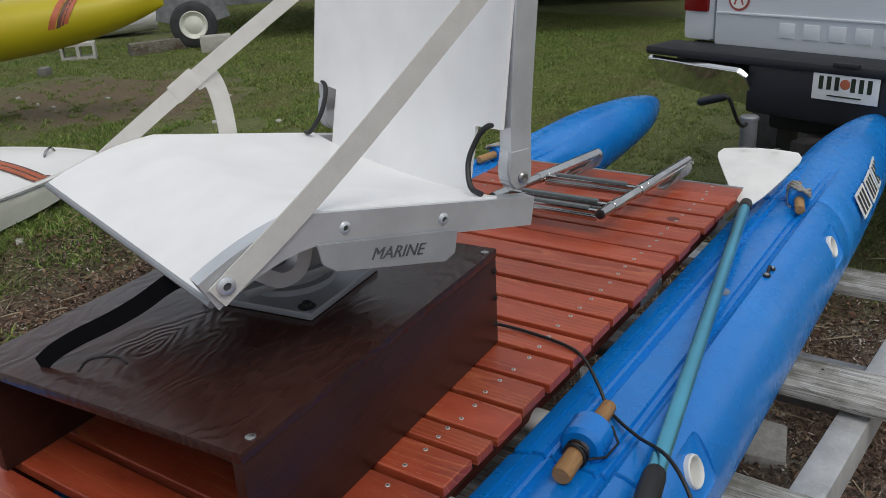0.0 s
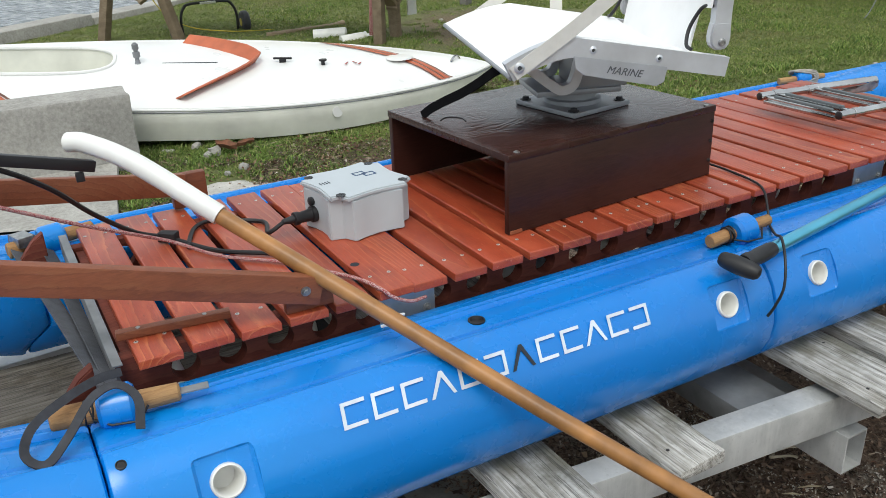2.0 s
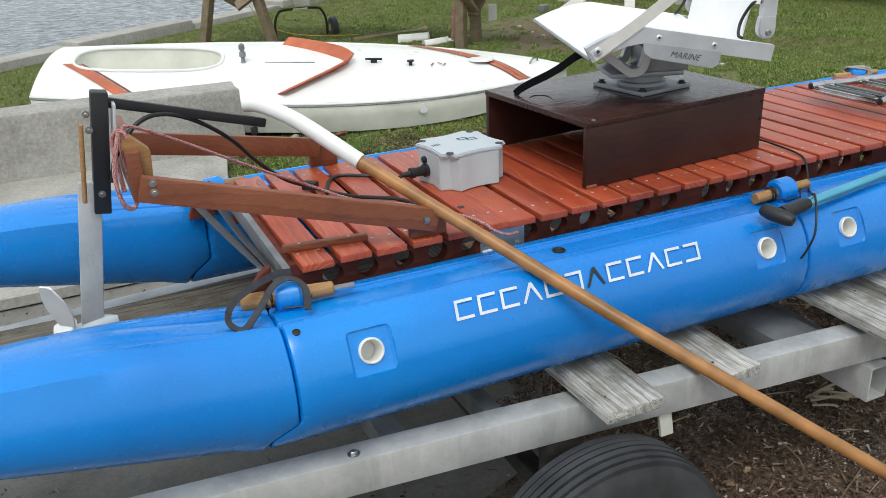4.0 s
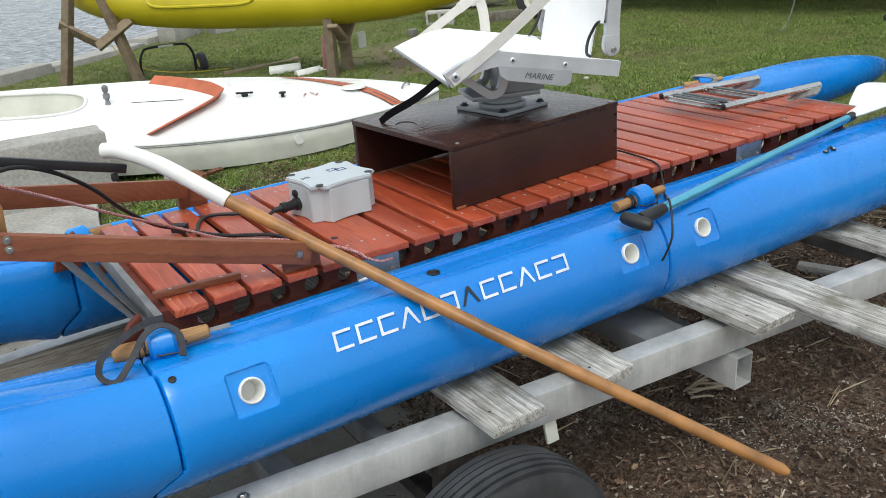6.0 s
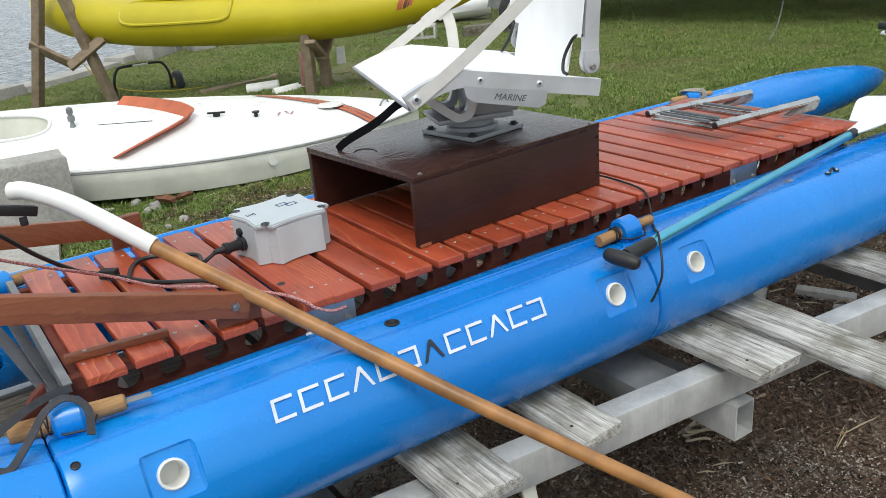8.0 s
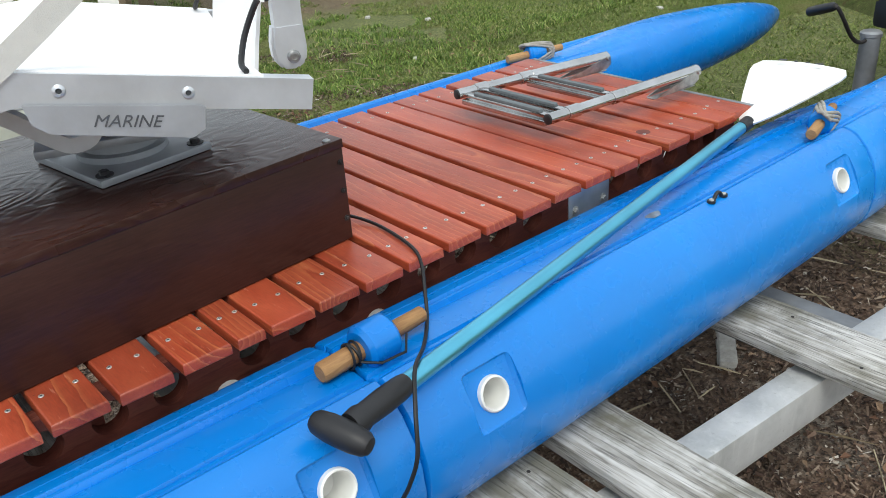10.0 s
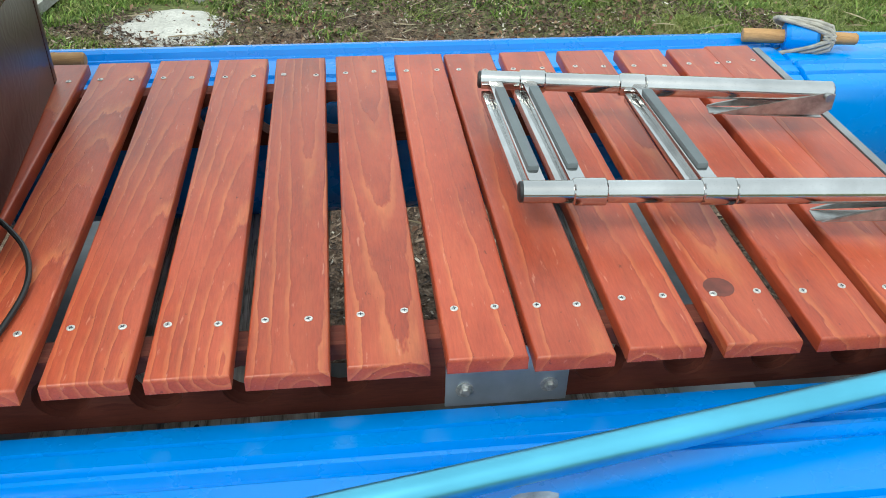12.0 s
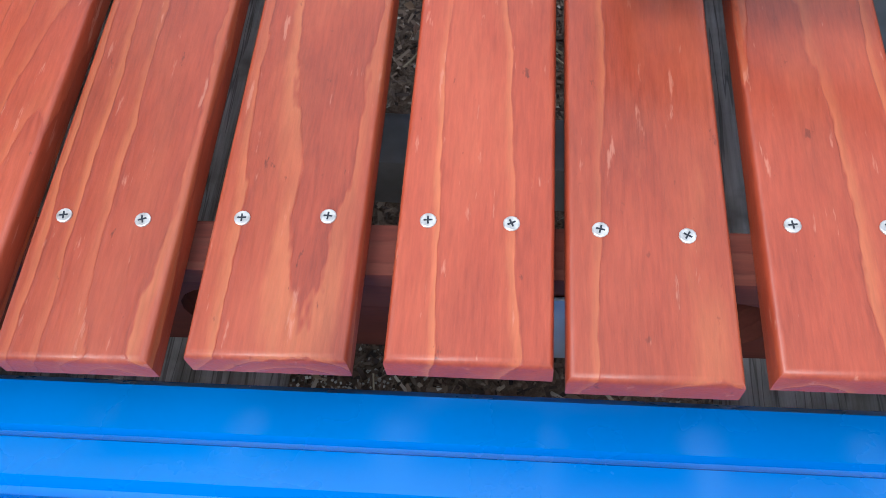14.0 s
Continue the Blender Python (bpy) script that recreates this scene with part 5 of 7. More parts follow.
# folded boarding ladder
def ladder():
    lad = thing("boarding_ladder", (0.39, 0.34, 0.803), "folded polished stainless steel boarding ladder with grey treads, lying on deck", "ladder")
    z = 0.866
    for ya, yb in ((0.192, 0.143), (0.530, 0.436)):
        a, b = Vector((0.105, ya, z)), Vector((0.668 if ya < 0.3 else 0.635, yb, z + 0.004))
        way = (b - a).normalized()
        rail = part("rail_tube", tube([a, b], 0.0145, 20), STEEL, lad)
        for t0, t1, r in ((0.11, 0.185, 0.0175), (0.395, 0.47, 0.0175), (0.47, 1.0, 0.0165)):
            part("sleeve", lathe(a + (b - a) * t0, way, [(0, r * 0.9), (0.002, r), ((t1 - t0) * (b - a).length - 0.002, r), ((t1 - t0) * (b - a).length, r * 0.9)], 20), STEEL, rail)
        part("end_cap", lathe(a - way * 0.006, way, [(0, 0.010), (0.002, 0.0135), (0.010, 0.0135)], 16), BLACK, rail)
        part("pivot_pin", rod(b + Vector((-0.015, -0.022, 0)), b + Vector((-0.015, 0.022, 0)), 0.006), BOLT, rail)
        foot = a + (b - a) * 0.66
        side_shape = [(0.005, -0.036), (0.165, -0.030), (0.180, -0.020), (0.180, 0.004), (0.168, 0.006), (0.02, -0.031)]
        bm = block(foot + way * 0.088 + Vector((0, 0, -0.0375)), (0.172, 0.024, 0.002), axes(way), 0.0005)
        plate(side_shape, 0.003, frame_at(foot + Vector((0, -0.0152, 0)), way, (0, 0, 1)), bm)
        plate(side_shape, 0.003, frame_at(foot + Vector((0, 0.0152, 0)), way, (0, 0, 1)), bm)
        part("hinge_bracket", bm, BOLT, rail, "bent stainless hinge bracket")
    for x, zz in ((0.128, -0.004), (0.178, 0.0), (0.345, 0.002)):
        a, b = Vector((x, 0.200 - 0.087 * x, z + zz)), Vector((x - 0.004, 0.548 - 0.175 * x, z + zz))
        step = part("rung", beam(a, b, 0.022, 0.016, 0.004), STEEL, lad)
        part("tread", beam(a.lerp(b, 0.14) + Vector((0, 0, 0.0105)), a.lerp(b, 0.86) + Vector((0, 0, 0.0105)), 0.016, 0.010, 0.004), GREYTREAD, step, "grey rubber tread strip")
        part("rung_lower", beam(a.lerp(b, 0.05) + Vector((-0.016, 0, -0.012)), a.lerp(b, 0.95) + Vector((-0.016, 0, -0.012)), 0.014, 0.014, 0.003), STEEL, step)


ladder()


# canoe paddle
def paddle():
    pad = thing("canoe_paddle", (-0.1, -0.2, 0.748), "paddle with blue metal shaft, black T grip and white blade", "paddle")
    low, neck = Vector((-0.780, -0.299, 0.766)), Vector((0.580, -0.068, 0.775))
    way = (neck - low).normalized()
    part("shaft", tube([low - way * 0.02, neck], 0.0165, 20), SHAFTBLUE, pad, "shiny blue metal shaft")
    part("collar", lathe(neck - way * 0.02, way, [(0, 0.018), (0.05, 0.0185), (0.055, 0.016)], 18), BLACK, pad)
    part("grip_socket", lathe(low - way * 0.105, way, [(0, 0.021), (0.02, 0.023), (0.03, 0.020), (0.07, 0.0215), (0.11, 0.0205), (0.125, 0.018)], 18), BLACK, pad)
    part("socket_screw", lathe(low + Vector((-0.06, -0.018, 0.010)), (0, -0.8, 0.5), [(0, 0.006), (0.003, 0.005), (0.003, 0)], 10), BOLT, pad)
    c = low - way * 0.125
    cross = Vector((0.04, -0.115, -0.018))
    part("t_grip", tube([c + cross * t * 0.78 for t in (-0.56, -0.53, -0.45, -0.25, 0, 0.25, 0.45, 0.53, 0.56)], [0.006, 0.014, 0.019, 0.022, 0.023, 0.022, 0.019, 0.014, 0.006], 18), BLACK, pad, "rounded black plastic T grip")
    rows = []
    side = way.cross(Vector((0, 0, 1))).normalized()
    for k in range(12):
        t = k / 11
        half = 0.020 + 0.114 * min(1, t / 0.85) ** 0.85
        if t > 0.93:
            half *= 1 - 0.10 * (t - 0.93) / 0.07
        mid = neck + way * (0.02 + 0.42 * t) + Vector((0, 0, 0.004 + 0.055 * t))
        rows.append([mid + side * half * u + Vector((0, 0, 0.012 * (1 - abs(u)) * (1 - t) - 0.008 * abs(u) ** 2 * t)) for u in (-1, -0.8, -0.4, 0, 0.4, 0.8, 1)])
    blade = part("blade", sheet(rows, 0.006), WHITE, pad, "broad white plastic blade")
    for q in (-0.45, -0.1, 0.2, 0.5):
        at = neck + way * 0.405 + side * 0.11 * q + Vector((0, 0, 0.070))
        part("maker_mark", block(at, (0.010, 0.022 if abs(q) > 0.3 else 0.008, 0.0016), axes(way), 0), GREYPAD, blade)


paddle()
whole("bungee_cord", tube(smooth_path([(-0.565, 0.265, 0.826), (-0.535, 0.24, 0.822), (-0.498, 0.19, 0.812), (-0.483, 0.12, 0.806), (-0.497, 0.01, 0.806), (-0.520, -0.050, 0.800), (-0.555, -0.100, 0.768), (-0.585, -0.138, 0.738), (-0.66, -0.22, 0.755), (-0.752, -0.312, 0.798), (-0.800, -0.368, 0.772), (-0.822, -0.392, 0.714), (-0.836, -0.384, 0.662), (-0.842, -0.372, 0.632)], 7), 0.0036, 8), BLACKCORD, "black cord hanging from deck over the hull's side", "cord")

# ---- trailer ----
def rail_y(x):
    return -0.365 - 0.088 * (x + 1)


trailer = thing("boat_trailer", (-1.0, 0.4, -0.36), "grey aluminium boat trailer under the catamaran", "trailer")
Z_R = 0.345
part("side_rail", beam((-3.4, rail_y(-3.4), Z_R - 0.055), (1.35, rail_y(1.35), Z_R - 0.055), 0.080, 0.11, 0.006), GALV, trailer)
part("side_rail", beam((-3.4, 0.80 - rail_y(-3.4), Z_R - 0.055), (1.35, 0.80 - rail_y(1.35), Z_R - 0.055), 0.080, 0.11, 0.006), GALV, trailer)
for x, wide in ((-2.10, 0.075), (-1.80, 0.05), (-0.74, 0.17), (0.52, 0.20)):
    part("cross_member", beam((x, rail_y(x) + 0.04, Z_R - 0.07), (x, 0.80 - rail_y(x) - 0.04, Z_R - 0.07), wide, 0.075, 0.004), GALVDARK, trailer)
stub = part("cross_tube", beam((-0.538, rail_y(-0.5) - 0.065, 0.165), (-0.538, 0.86 - rail_y(-0.5), 0.170), 0.085, 0.125, 0.004), GALV, trailer, "hollow square cross tube")
carve(stub, [block((-0.538, rail_y(-0.5) - 0.065, 0.165), (0.074, 0.34, 0.113), None, 0.003)])
part("tongue_beam", beam((-2.3, 0.56, 0.245), (2.40, 0.375, 0.265), 0.082, 0.10, 0.005), GALVDARK, trailer, "long grey middle beam of the trailer")
part("coupler", beam((2.34, 0.365, 0.315), (2.62, 0.30, 0.325), 0.10, 0.09, 0.012), GALVDARK, trailer, "grey steel ball coupler")
jack = part("jack_post", lathe((2.372, 0.397, -0.272), (0, 0, 1), [(0, 0.07), (0.012, 0.07), (0.016, 0.026), (0.30, 0.026), (0.30, 0.042), (0.858, 0.042), (0.860, 0.046), (0.874, 0.046), (0.882, 0.036), (0.884, 0)], 20), GALVDARK, trailer, "grey steel jack post")
part("jack_crank", tube(smooth_path([(2.345, 0.400, 0.575), (2.285, 0.405, 0.575), (2.215, 0.412, 0.615), (2.130, 0.424, 0.715), (2.090, 0.432, 0.756), (2.110, 0.460, 0.750)], 4), 0.0085, 10), DARKMETAL, jack)
part("crank_grip", tube([(2.095, 0.440, 0.757), (2.105, 0.456, 0.752), (2.150, 0.530, 0.724), (2.186, 0.590, 0.701), (2.191, 0.598, 0.698)], [0.012, 0.019, 0.021, 0.020, 0.013], 14), BLACK, jack, "black plastic crank grip")
part("winch", block((1.90, -0.10, 0.58), (0.16, 0.11, 0.12), Matrix.Rotation(radians(20), 3, "Z"), 0.015), GALVDARK, trailer, "grey hand winch")
part("winch_stand", beam((1.90, -0.08, 0.30), (1.90, -0.09, 0.53), 0.07, 0.06, 0.005), DARKMETAL, trailer)
part("hanger_bracket", beam((-1.30, rail_y(-1.3) - 0.03, 0.155), (-1.30, rail_y(-1.3) - 0.01, 0.24), 0.045, 0.012, 0.002, up=(0, 1, 0)), GELSIDE, trailer, "pale bent bracket under the rail")
for bx, off in ((-2.24, 0.0),):
    part("rail_bolt", hexbolt((bx, rail_y(bx) - 0.01, Z_R), (0, 0, 1), 0.010), BOLT, trailer)


def tyre():
    c = Vector((-1.64, rail_y(-1.64) - 0.235, -0.034))
    wheel = part("wheel", lathe(c + Vector((0, 0.095, 0)), (0, -1, 0), [(0.02, 0.03), (0.02, 0.19), (0.05, 0.20), (0.14, 0.20), (0.17, 0.205), (0.175, 0.19), (0.15, 0.17), (0.12, 0.10), (0.15, 0.06), (0.15, 0.0)], 32), WHITE, trailer, "white steel wheel")
    prof = [(0.012, 0.205), (0.0, 0.26), (0.01, 0.32), (0.03, 0.352)]
    for k in range(6):
        a = 0.035 + 0.024 * k
        prof += [(a, 0.364 - 0.0035 * abs(k - 2.5)), (a + 0.017, 0.364 - 0.0035 * abs(k - 2.5)), (a + 0.0175, 0.343), (a + 0.0235, 0.343)]
    prof += [(0.19, 0.32), (0.198, 0.26), (0.186, 0.205)]
    bm = lathe(c + Vector((0, 0.10, 0)), (0, -1, 0), prof + prof[:1], 72, cap=False)
    for v in bm.verts:
        r = math.hypot(v.co.x - c.x, v.co.z - c.z)
        if r > 0.345:
            ang = math.atan2(v.co.z - c.z, v.co.x - c.x)
            v.co.y += 0.005 * math.sin(ang * 36)
    part("tyre", bm, RUBBER, wheel, "black treaded tyre")


tyre()
part("axle", beam((-1.64, rail_y(-1.64) - 0.1, 0.005), (-1.64, 0.80 - rail_y(-1.64) + 0.1, 0.005), 0.06, 0.06, 0.005), DARKMETAL, trailer)
part("axle_hanger", block((-1.64, rail_y(-1.64) - 0.01, 0.12), (0.12, 0.05, 0.23), None, 0.005), DARKMETAL, trailer)
far_wheel = part("wheel", lathe((-1.64, 0.80 - rail_y(-1.64) + 0.14, 0.005), (0, 1, 0), [(0, 0.0), (0.0, 0.20), (0.18, 0.20), (0.18, 0.0)], 28), WHITE, trailer)
part("tyre", lathe((-1.64, 0.80 - rail_y(-1.64) + 0.13, 0.005), (0, 1, 0), [(0.0, 0.20), (0.0, 0.30), (0.03, 0.36), (0.17, 0.36), (0.20, 0.30), (0.20, 0.20)], 36, cap=False), RUBBER, far_wheel)


def cross_plank(x, width, y0, y1, skew=0.0, thick=0.036, top=0.403, mat=OLDWOOD):
    a, b = Vector((x, y0, top - thick / 2)), Vector((x + skew, y1, top - thick / 2))
    bm = beam(a, b, width, thick, 0.005)
    bmesh.ops.subdivide_edges(bm, edges=[e for e in bm.edges if e.calc_length() > 0.5], cuts=14)
    for v in bm.verts:
        if abs(v.co.y - y0) < 0.02:
            v.co += Vector((0, 0.014 * noise.noise(v.co * 30), 0.004 * noise.noise(v.co * 25)))
        v.co += Vector((0.003, 0, 0.002)) * noise.noise(v.co * 4)
    plank = whole("bunk_plank", bm, mat, "weathered grey wooden plank laid across the trailer under the hulls", "plank", "trailer planks")
    for k, yk in enumerate((y0 + 0.075, y0 + 0.29)):
        part("nail", lathe(Vector((x + skew * 0.05 + (-0.28, 0.24, -0.2, 0.3)[k] * width, yk, top - 0.002)), (0, 0, 1), [(0, 0.0042), (0.0032, 0.0042), (0.0035, 0)], 8), DARKMETAL, plank)
    return plank


cross_plank(-1.518, 0.185, -0.502, 1.30)
cross_plank(-1.154, 0.150, -0.498, 1.30)
cross_plank(-0.530, 0.195, -0.580, 1.34, 0.01)
cross_plank(-0.325, 0.178, -1.30, 1.36, 0.10)
cross_plank(-0.408, 0.13, 0.02, 1.32, 0.05, 0.03, 0.372)
cross_plank(0.330, 0.180, -0.66, 1.42, 0.02)
cross_plank(1.06, 0.170, -0.72, 1.45, 0.02)
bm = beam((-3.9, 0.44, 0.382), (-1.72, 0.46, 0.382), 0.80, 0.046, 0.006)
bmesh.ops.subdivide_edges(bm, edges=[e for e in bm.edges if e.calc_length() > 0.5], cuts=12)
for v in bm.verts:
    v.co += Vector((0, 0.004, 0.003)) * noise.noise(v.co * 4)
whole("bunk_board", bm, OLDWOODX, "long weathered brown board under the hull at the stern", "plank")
bm = None
for k in range(4):
    c = Vector((-0.14 + 0.03 * k, 0.04 + 0.02 * math.sin(k * 2.0), -0.335 + 0.010 * k))
    bm = tube([c + Vector(((0.05 + 0.02 * k) * math.cos(a + k) + 0.02 * math.sin(3 * a + k), 0.045 * math.sin(a) + 0.012 * math.sin(2 * a + 2 * k), 0.010 + 0.010 * math.sin(a * 2 + k))) for a in np.linspace(0, 2 * math.pi * (0.8 + 0.1 * k), 26)], 0.0055, 6, bm)
whole("cord_coil", bm, ROPE, "loose coil of pale cord lying on the mulch", "cord")

# ---- white sailing dinghy ----
DC, DH, DN = Vector((-0.523, 5.745, 0)), Vector((0.948, -0.317, 0)).normalized(), Vector((0.317, 0.948, 0)).normalized()


def dp(a, s, z):
    """Dinghy axes to plan: a towards its bow, s to its far side; it leans a little to the near side."""
    return DC + DH * a + DN * s + Vector((0, 0, 0.160 + 0.20 * s - 0.064 * a + z))


def dinghy_half(a):
    t = a / 2.4
    if t > -0.1:
        return 0.72 * max(0.0, 1 - ((t + 0.1) / 1.1) ** 2.1) ** 0.8 + 0.004
    return 0.72 - 0.17 * ((-0.1 - t) / 0.9) ** 1.8


def sheer(a):
    return 0.05 * max(0, a / 2.4) ** 2


def crown(a, s):
    h = dinghy_half(a)
    return 0.075 * (1 - (s / max(h, 0.05)) ** 2) * min(1, h / 0.4) + sheer(a)


dinghy = thing("sailing_dinghy", dp(0, 0, -0.42), "small white sailing dinghy with orange trim lying on the lawn", "dinghy")
stations = [-2.4 + 4.8 * k / 30 for k in range(31)]
rings = []
for a in stations:
    h = dinghy_half(a)
    depth = 0.37 * (1 - 0.55 * max(0, a / 2.4) ** 3)
    rings.append([dp(a, h, sheer(a)), dp(a, h + 0.012, sheer(a) - 0.02), dp(a, h * 1.0, sheer(a) - depth * 0.35), dp(a, h * 0.94, sheer(a) - depth * 0.75), dp(a, h * 0.4, sheer(a) - depth * 0.96), dp(a, 0, sheer(a) - depth),
                  dp(a, -h * 0.4, sheer(a) - depth * 0.96), dp(a, -h * 0.94, sheer(a) - depth * 0.75), dp(a, -h * 1.0, sheer(a) - depth * 0.35), dp(a, -h - 0.012, sheer(a) - 0.02), dp(a, -h, sheer(a)), dp(a, 0, sheer(a) - 0.01)])
dinghy_hull = part("hull", loft(rings), GELSIDE, dinghy, "ivory hull side")
rows = [[dp(a, dinghy_half(a) * u * 0.995, crown(a, dinghy_half(a) * u) + 0.004) for u in np.linspace(-1, 1, 15)] for a in stations]
deck_skin = part("deck", sheet(rows, 0.02), GELWHITE, dinghy, "glossy white deck")
well = [(-1.50 + 0.66 * math.copysign(abs(math.cos(q)) ** 0.55, math.cos(q)), 0.07 + 0.28 * math.copysign(abs(math.sin(q)) ** 0.75, math.sin(q))) for q in np.linspace(0, 2 * math.pi, 28, endpoint=False)]
for shell in (deck_skin, dinghy_hull):
    carve(shell, [loft([[dp(a, s, -0.28) for a, s in well], [dp(a, s, 0.20) for a, s in well]])])
part("cockpit_tub", loft([[dp(a, s, 0.075) for a, s in well], [dp(a * 0.985 - 0.017, s * 0.97, -0.08) for a, s in well], [dp(a * 0.94 - 0.08, s * 0.88, -0.25) for a, s in well], [dp(a * 0.5 - 0.75, s * 0.2, -0.255) for a, s in well]], cap=False), GELSIDE, dinghy, "ivory cockpit well")
part("cockpit_rim", tube([dp(a, s, 0.080 + 0.0 * s) for a, s in well + well[:1]], 0.016, 8), GELWHITE, dinghy)
part("rub_rail", tube([dp(a, -dinghy_half(a) - 0.008, sheer(a) - 0.006) for a in stations], 0.012, 8), GELWHITE, dinghy)
part("rub_rail", tube([dp(a, dinghy_half(a) + 0.008, sheer(a) - 0.006) for a in stations], 0.012, 8), GELWHITE, dinghy)
part("gunwale_seam", tube([dp(a, -dinghy_half(a) - 0.0125, sheer(a) - 0.024) for a in stations], 0.005, 6), GALVDARK, dinghy, "dark joint line under the gunwale")
for s in (-1, 1):
    pts = [(0.31 - 0.62 * (q / 8) ** 1.25, s * (0.008 + 0.59 * q / 8)) for q in range(9)]
    section = ((-0.03, 0.0), (0.060, 0.84), (0.066, 0.97), (0.076, 1.0), (0.086, 0.95), (0.084, 0.84), (0.0, 0.0))
    bm = loft([[dp(a + 0.72 * o, b + s * 0.70 * o * min(1, q / 2), crown(a, b) + (0.092 - 0.034 * q / 8) * h) for o, h in section] for q, (a, b) in enumerate(pts)])
    part("splash_rail", bm, ORANGE, dinghy, "raised orange splash rail")


def deck_stripe(a0, a1, lo, hi, mat, sweep=1.03):
    """A painted band that crosses the deck slantwise."""
    rows = []
    for u in np.linspace(lo, hi, 33):
        row = []
        for a in (a0, (a0 + a1) / 2, a1):
            ax = a - sweep * 0.60 * u
            s = max(-dinghy_half(ax) * 0.985, min(dinghy_half(ax) * 0.985, 0.60 * u))
            row.append(dp(ax, s, crown(ax, s) + 0.011))
        rows.append(row)
    return part("deck_stripe", sheet(rows), mat, dinghy)


for a0, a1, mat in ((1.545, 1.595, ORANGE), (1.60, 1.612, DARKSTRIPE), (1.617, 1.667, ORANGE), (1.672, 1.69, DARKSTRIPE), (1.522, 1.54, DARKSTRIPE), (-2.30, -2.16, ORANGE), (-2.15, -2.12, DARKSTRIPE)):
    deck_stripe(a0, a1, -1, 1 if a0 > 0 else -0.1, mat)
part("deck_hatch", lathe(dp(1.57, 0.01, crown(1.57, 0) + 0.006), (0, 0, 1), [(0, 0.125), (0.014, 0.118), (0.018, 0.10), (0.016, 0)], 28), GELWHITE, dinghy, "round white inspection cover")
part("bow_handle", tube(smooth_path([dp(2.02, -0.05, 0.07), dp(2.05, -0.03, 0.115), dp(2.10, 0.03, 0.115), dp(2.13, 0.05, 0.07)], 5), 0.010, 8), STEEL, dinghy)
cl = part("deck_cleat", beam(dp(0.47, -0.01, 0.115), dp(0.63, -0.01, 0.115), 0.022, 0.018, 0.006), BLACK, dinghy, "black deck cleat")
part("cleat_foot", block(dp(0.55, -0.01, 0.095), (0.06, 0.03, 0.03), axes(DH), 0.004), BLACK, cl)
part("mast_socket", lathe(dp(0.89, -0.08, crown(0.89, 0)), (0, 0, 1), [(0, 0.016), (0.035, 0.016), (0.036, 0.034), (0.05, 0.034), (0.05, 0.0)], 16), BLACK, dinghy)
part("sheet_block", lathe(dp(-0.65, 0.0, 0.07), (0, 0, 1), [(0, 0.030), (0.02, 0.020), (0.05, 0.016), (0.06, 0.030), (0.10, 0.030), (0.11, 0.016), (0.13, 0.028), (0.165, 0.026), (0.18, 0.010)], 14), GALVDARK, dinghy, "grey metal mainsheet block")
part("daggerboard_slot", beam(dp(-0.45, 0.0, 0.078), dp(0.0, 0.0, 0.080), 0.014, 0.006, 0.001), GREYPAD, dinghy)
part("side_decal", lathe(dp(0.95, -dinghy_half(0.95) - 0.008, -0.09), -DN + DH * 0.42, [(-0.02, 0.046), (0, 0.046), (0.0005, 0.046), (0.001, 0)], 24), GELWHITE, dinghy, "faded round white decal")
for k, tilt in enumerate((0.5, -0.5, 0.5)):
    part("printed_mark", plate([(-0.045 * tilt - 0.007, -0.06), (-0.045 * tilt + 0.007, -0.06), (0.045 * tilt + 0.007, 0.06), (0.045 * tilt - 0.007, 0.06)], 0.001, frame_at(dp(1.10 + 0.058 * k, -0.06 + 0.02 * (k % 2), crown(1.15, 0.1) + 0.009), DH, DN)), ROUNDEL, dinghy)

# ---- kayak rack with yellow kayak ----
KA, KB = Vector((2.12, 7.85, 0)), Vector((-0.08, 10.55, 0))
KD = (KA - KB).normalized()
KS = Vector((-KD.y, KD.x, 0))


ASIDE = Vector((0.84, -0.54, 0))  # the way in which the far stand's posts are splayed


def rack_frame(c, half, low_z, high_z, splay=0.0, name="kayak_rack"):
    if splay:
        c = c - KS * 0.44 + ASIDE * 0.13
    g = ground_z(c.x, c.y)
    rack = thing(name, (c.x, c.y, g), "weathered timber kayak stand with two posts and a V cradle", "kayak rack", "kayak racks")
    tops = []
    for s in (-1, 1):
        a, b = c + KS * half * s, c + KS * half * 0.62 * s
        if splay:
            a, b = c + ASIDE * splay * s, c + ASIDE * 0.06 * s
        part("post", beam((a.x, a.y, g - 0.05), (b.x, b.y, 1.55), 0.115, 0.115, 0.006, up=tuple(KD)), POST, rack)
        tops.append(b)
    low = Vector((c.x, c.y, low_z)) + KD * 0.09
    for s in (-1, 1):
        b = c + (ASIDE * splay * 0.92 if splay else KS * half * 1.30) * s
        part("cradle_board", beam(low + KS * (-0.05 * s), (b.x + KD.x * 0.09, b.y + KD.y * 0.09, high_z), 0.05, 0.135, 0.005, up=tuple(KD)), POST, rack)
    return rack


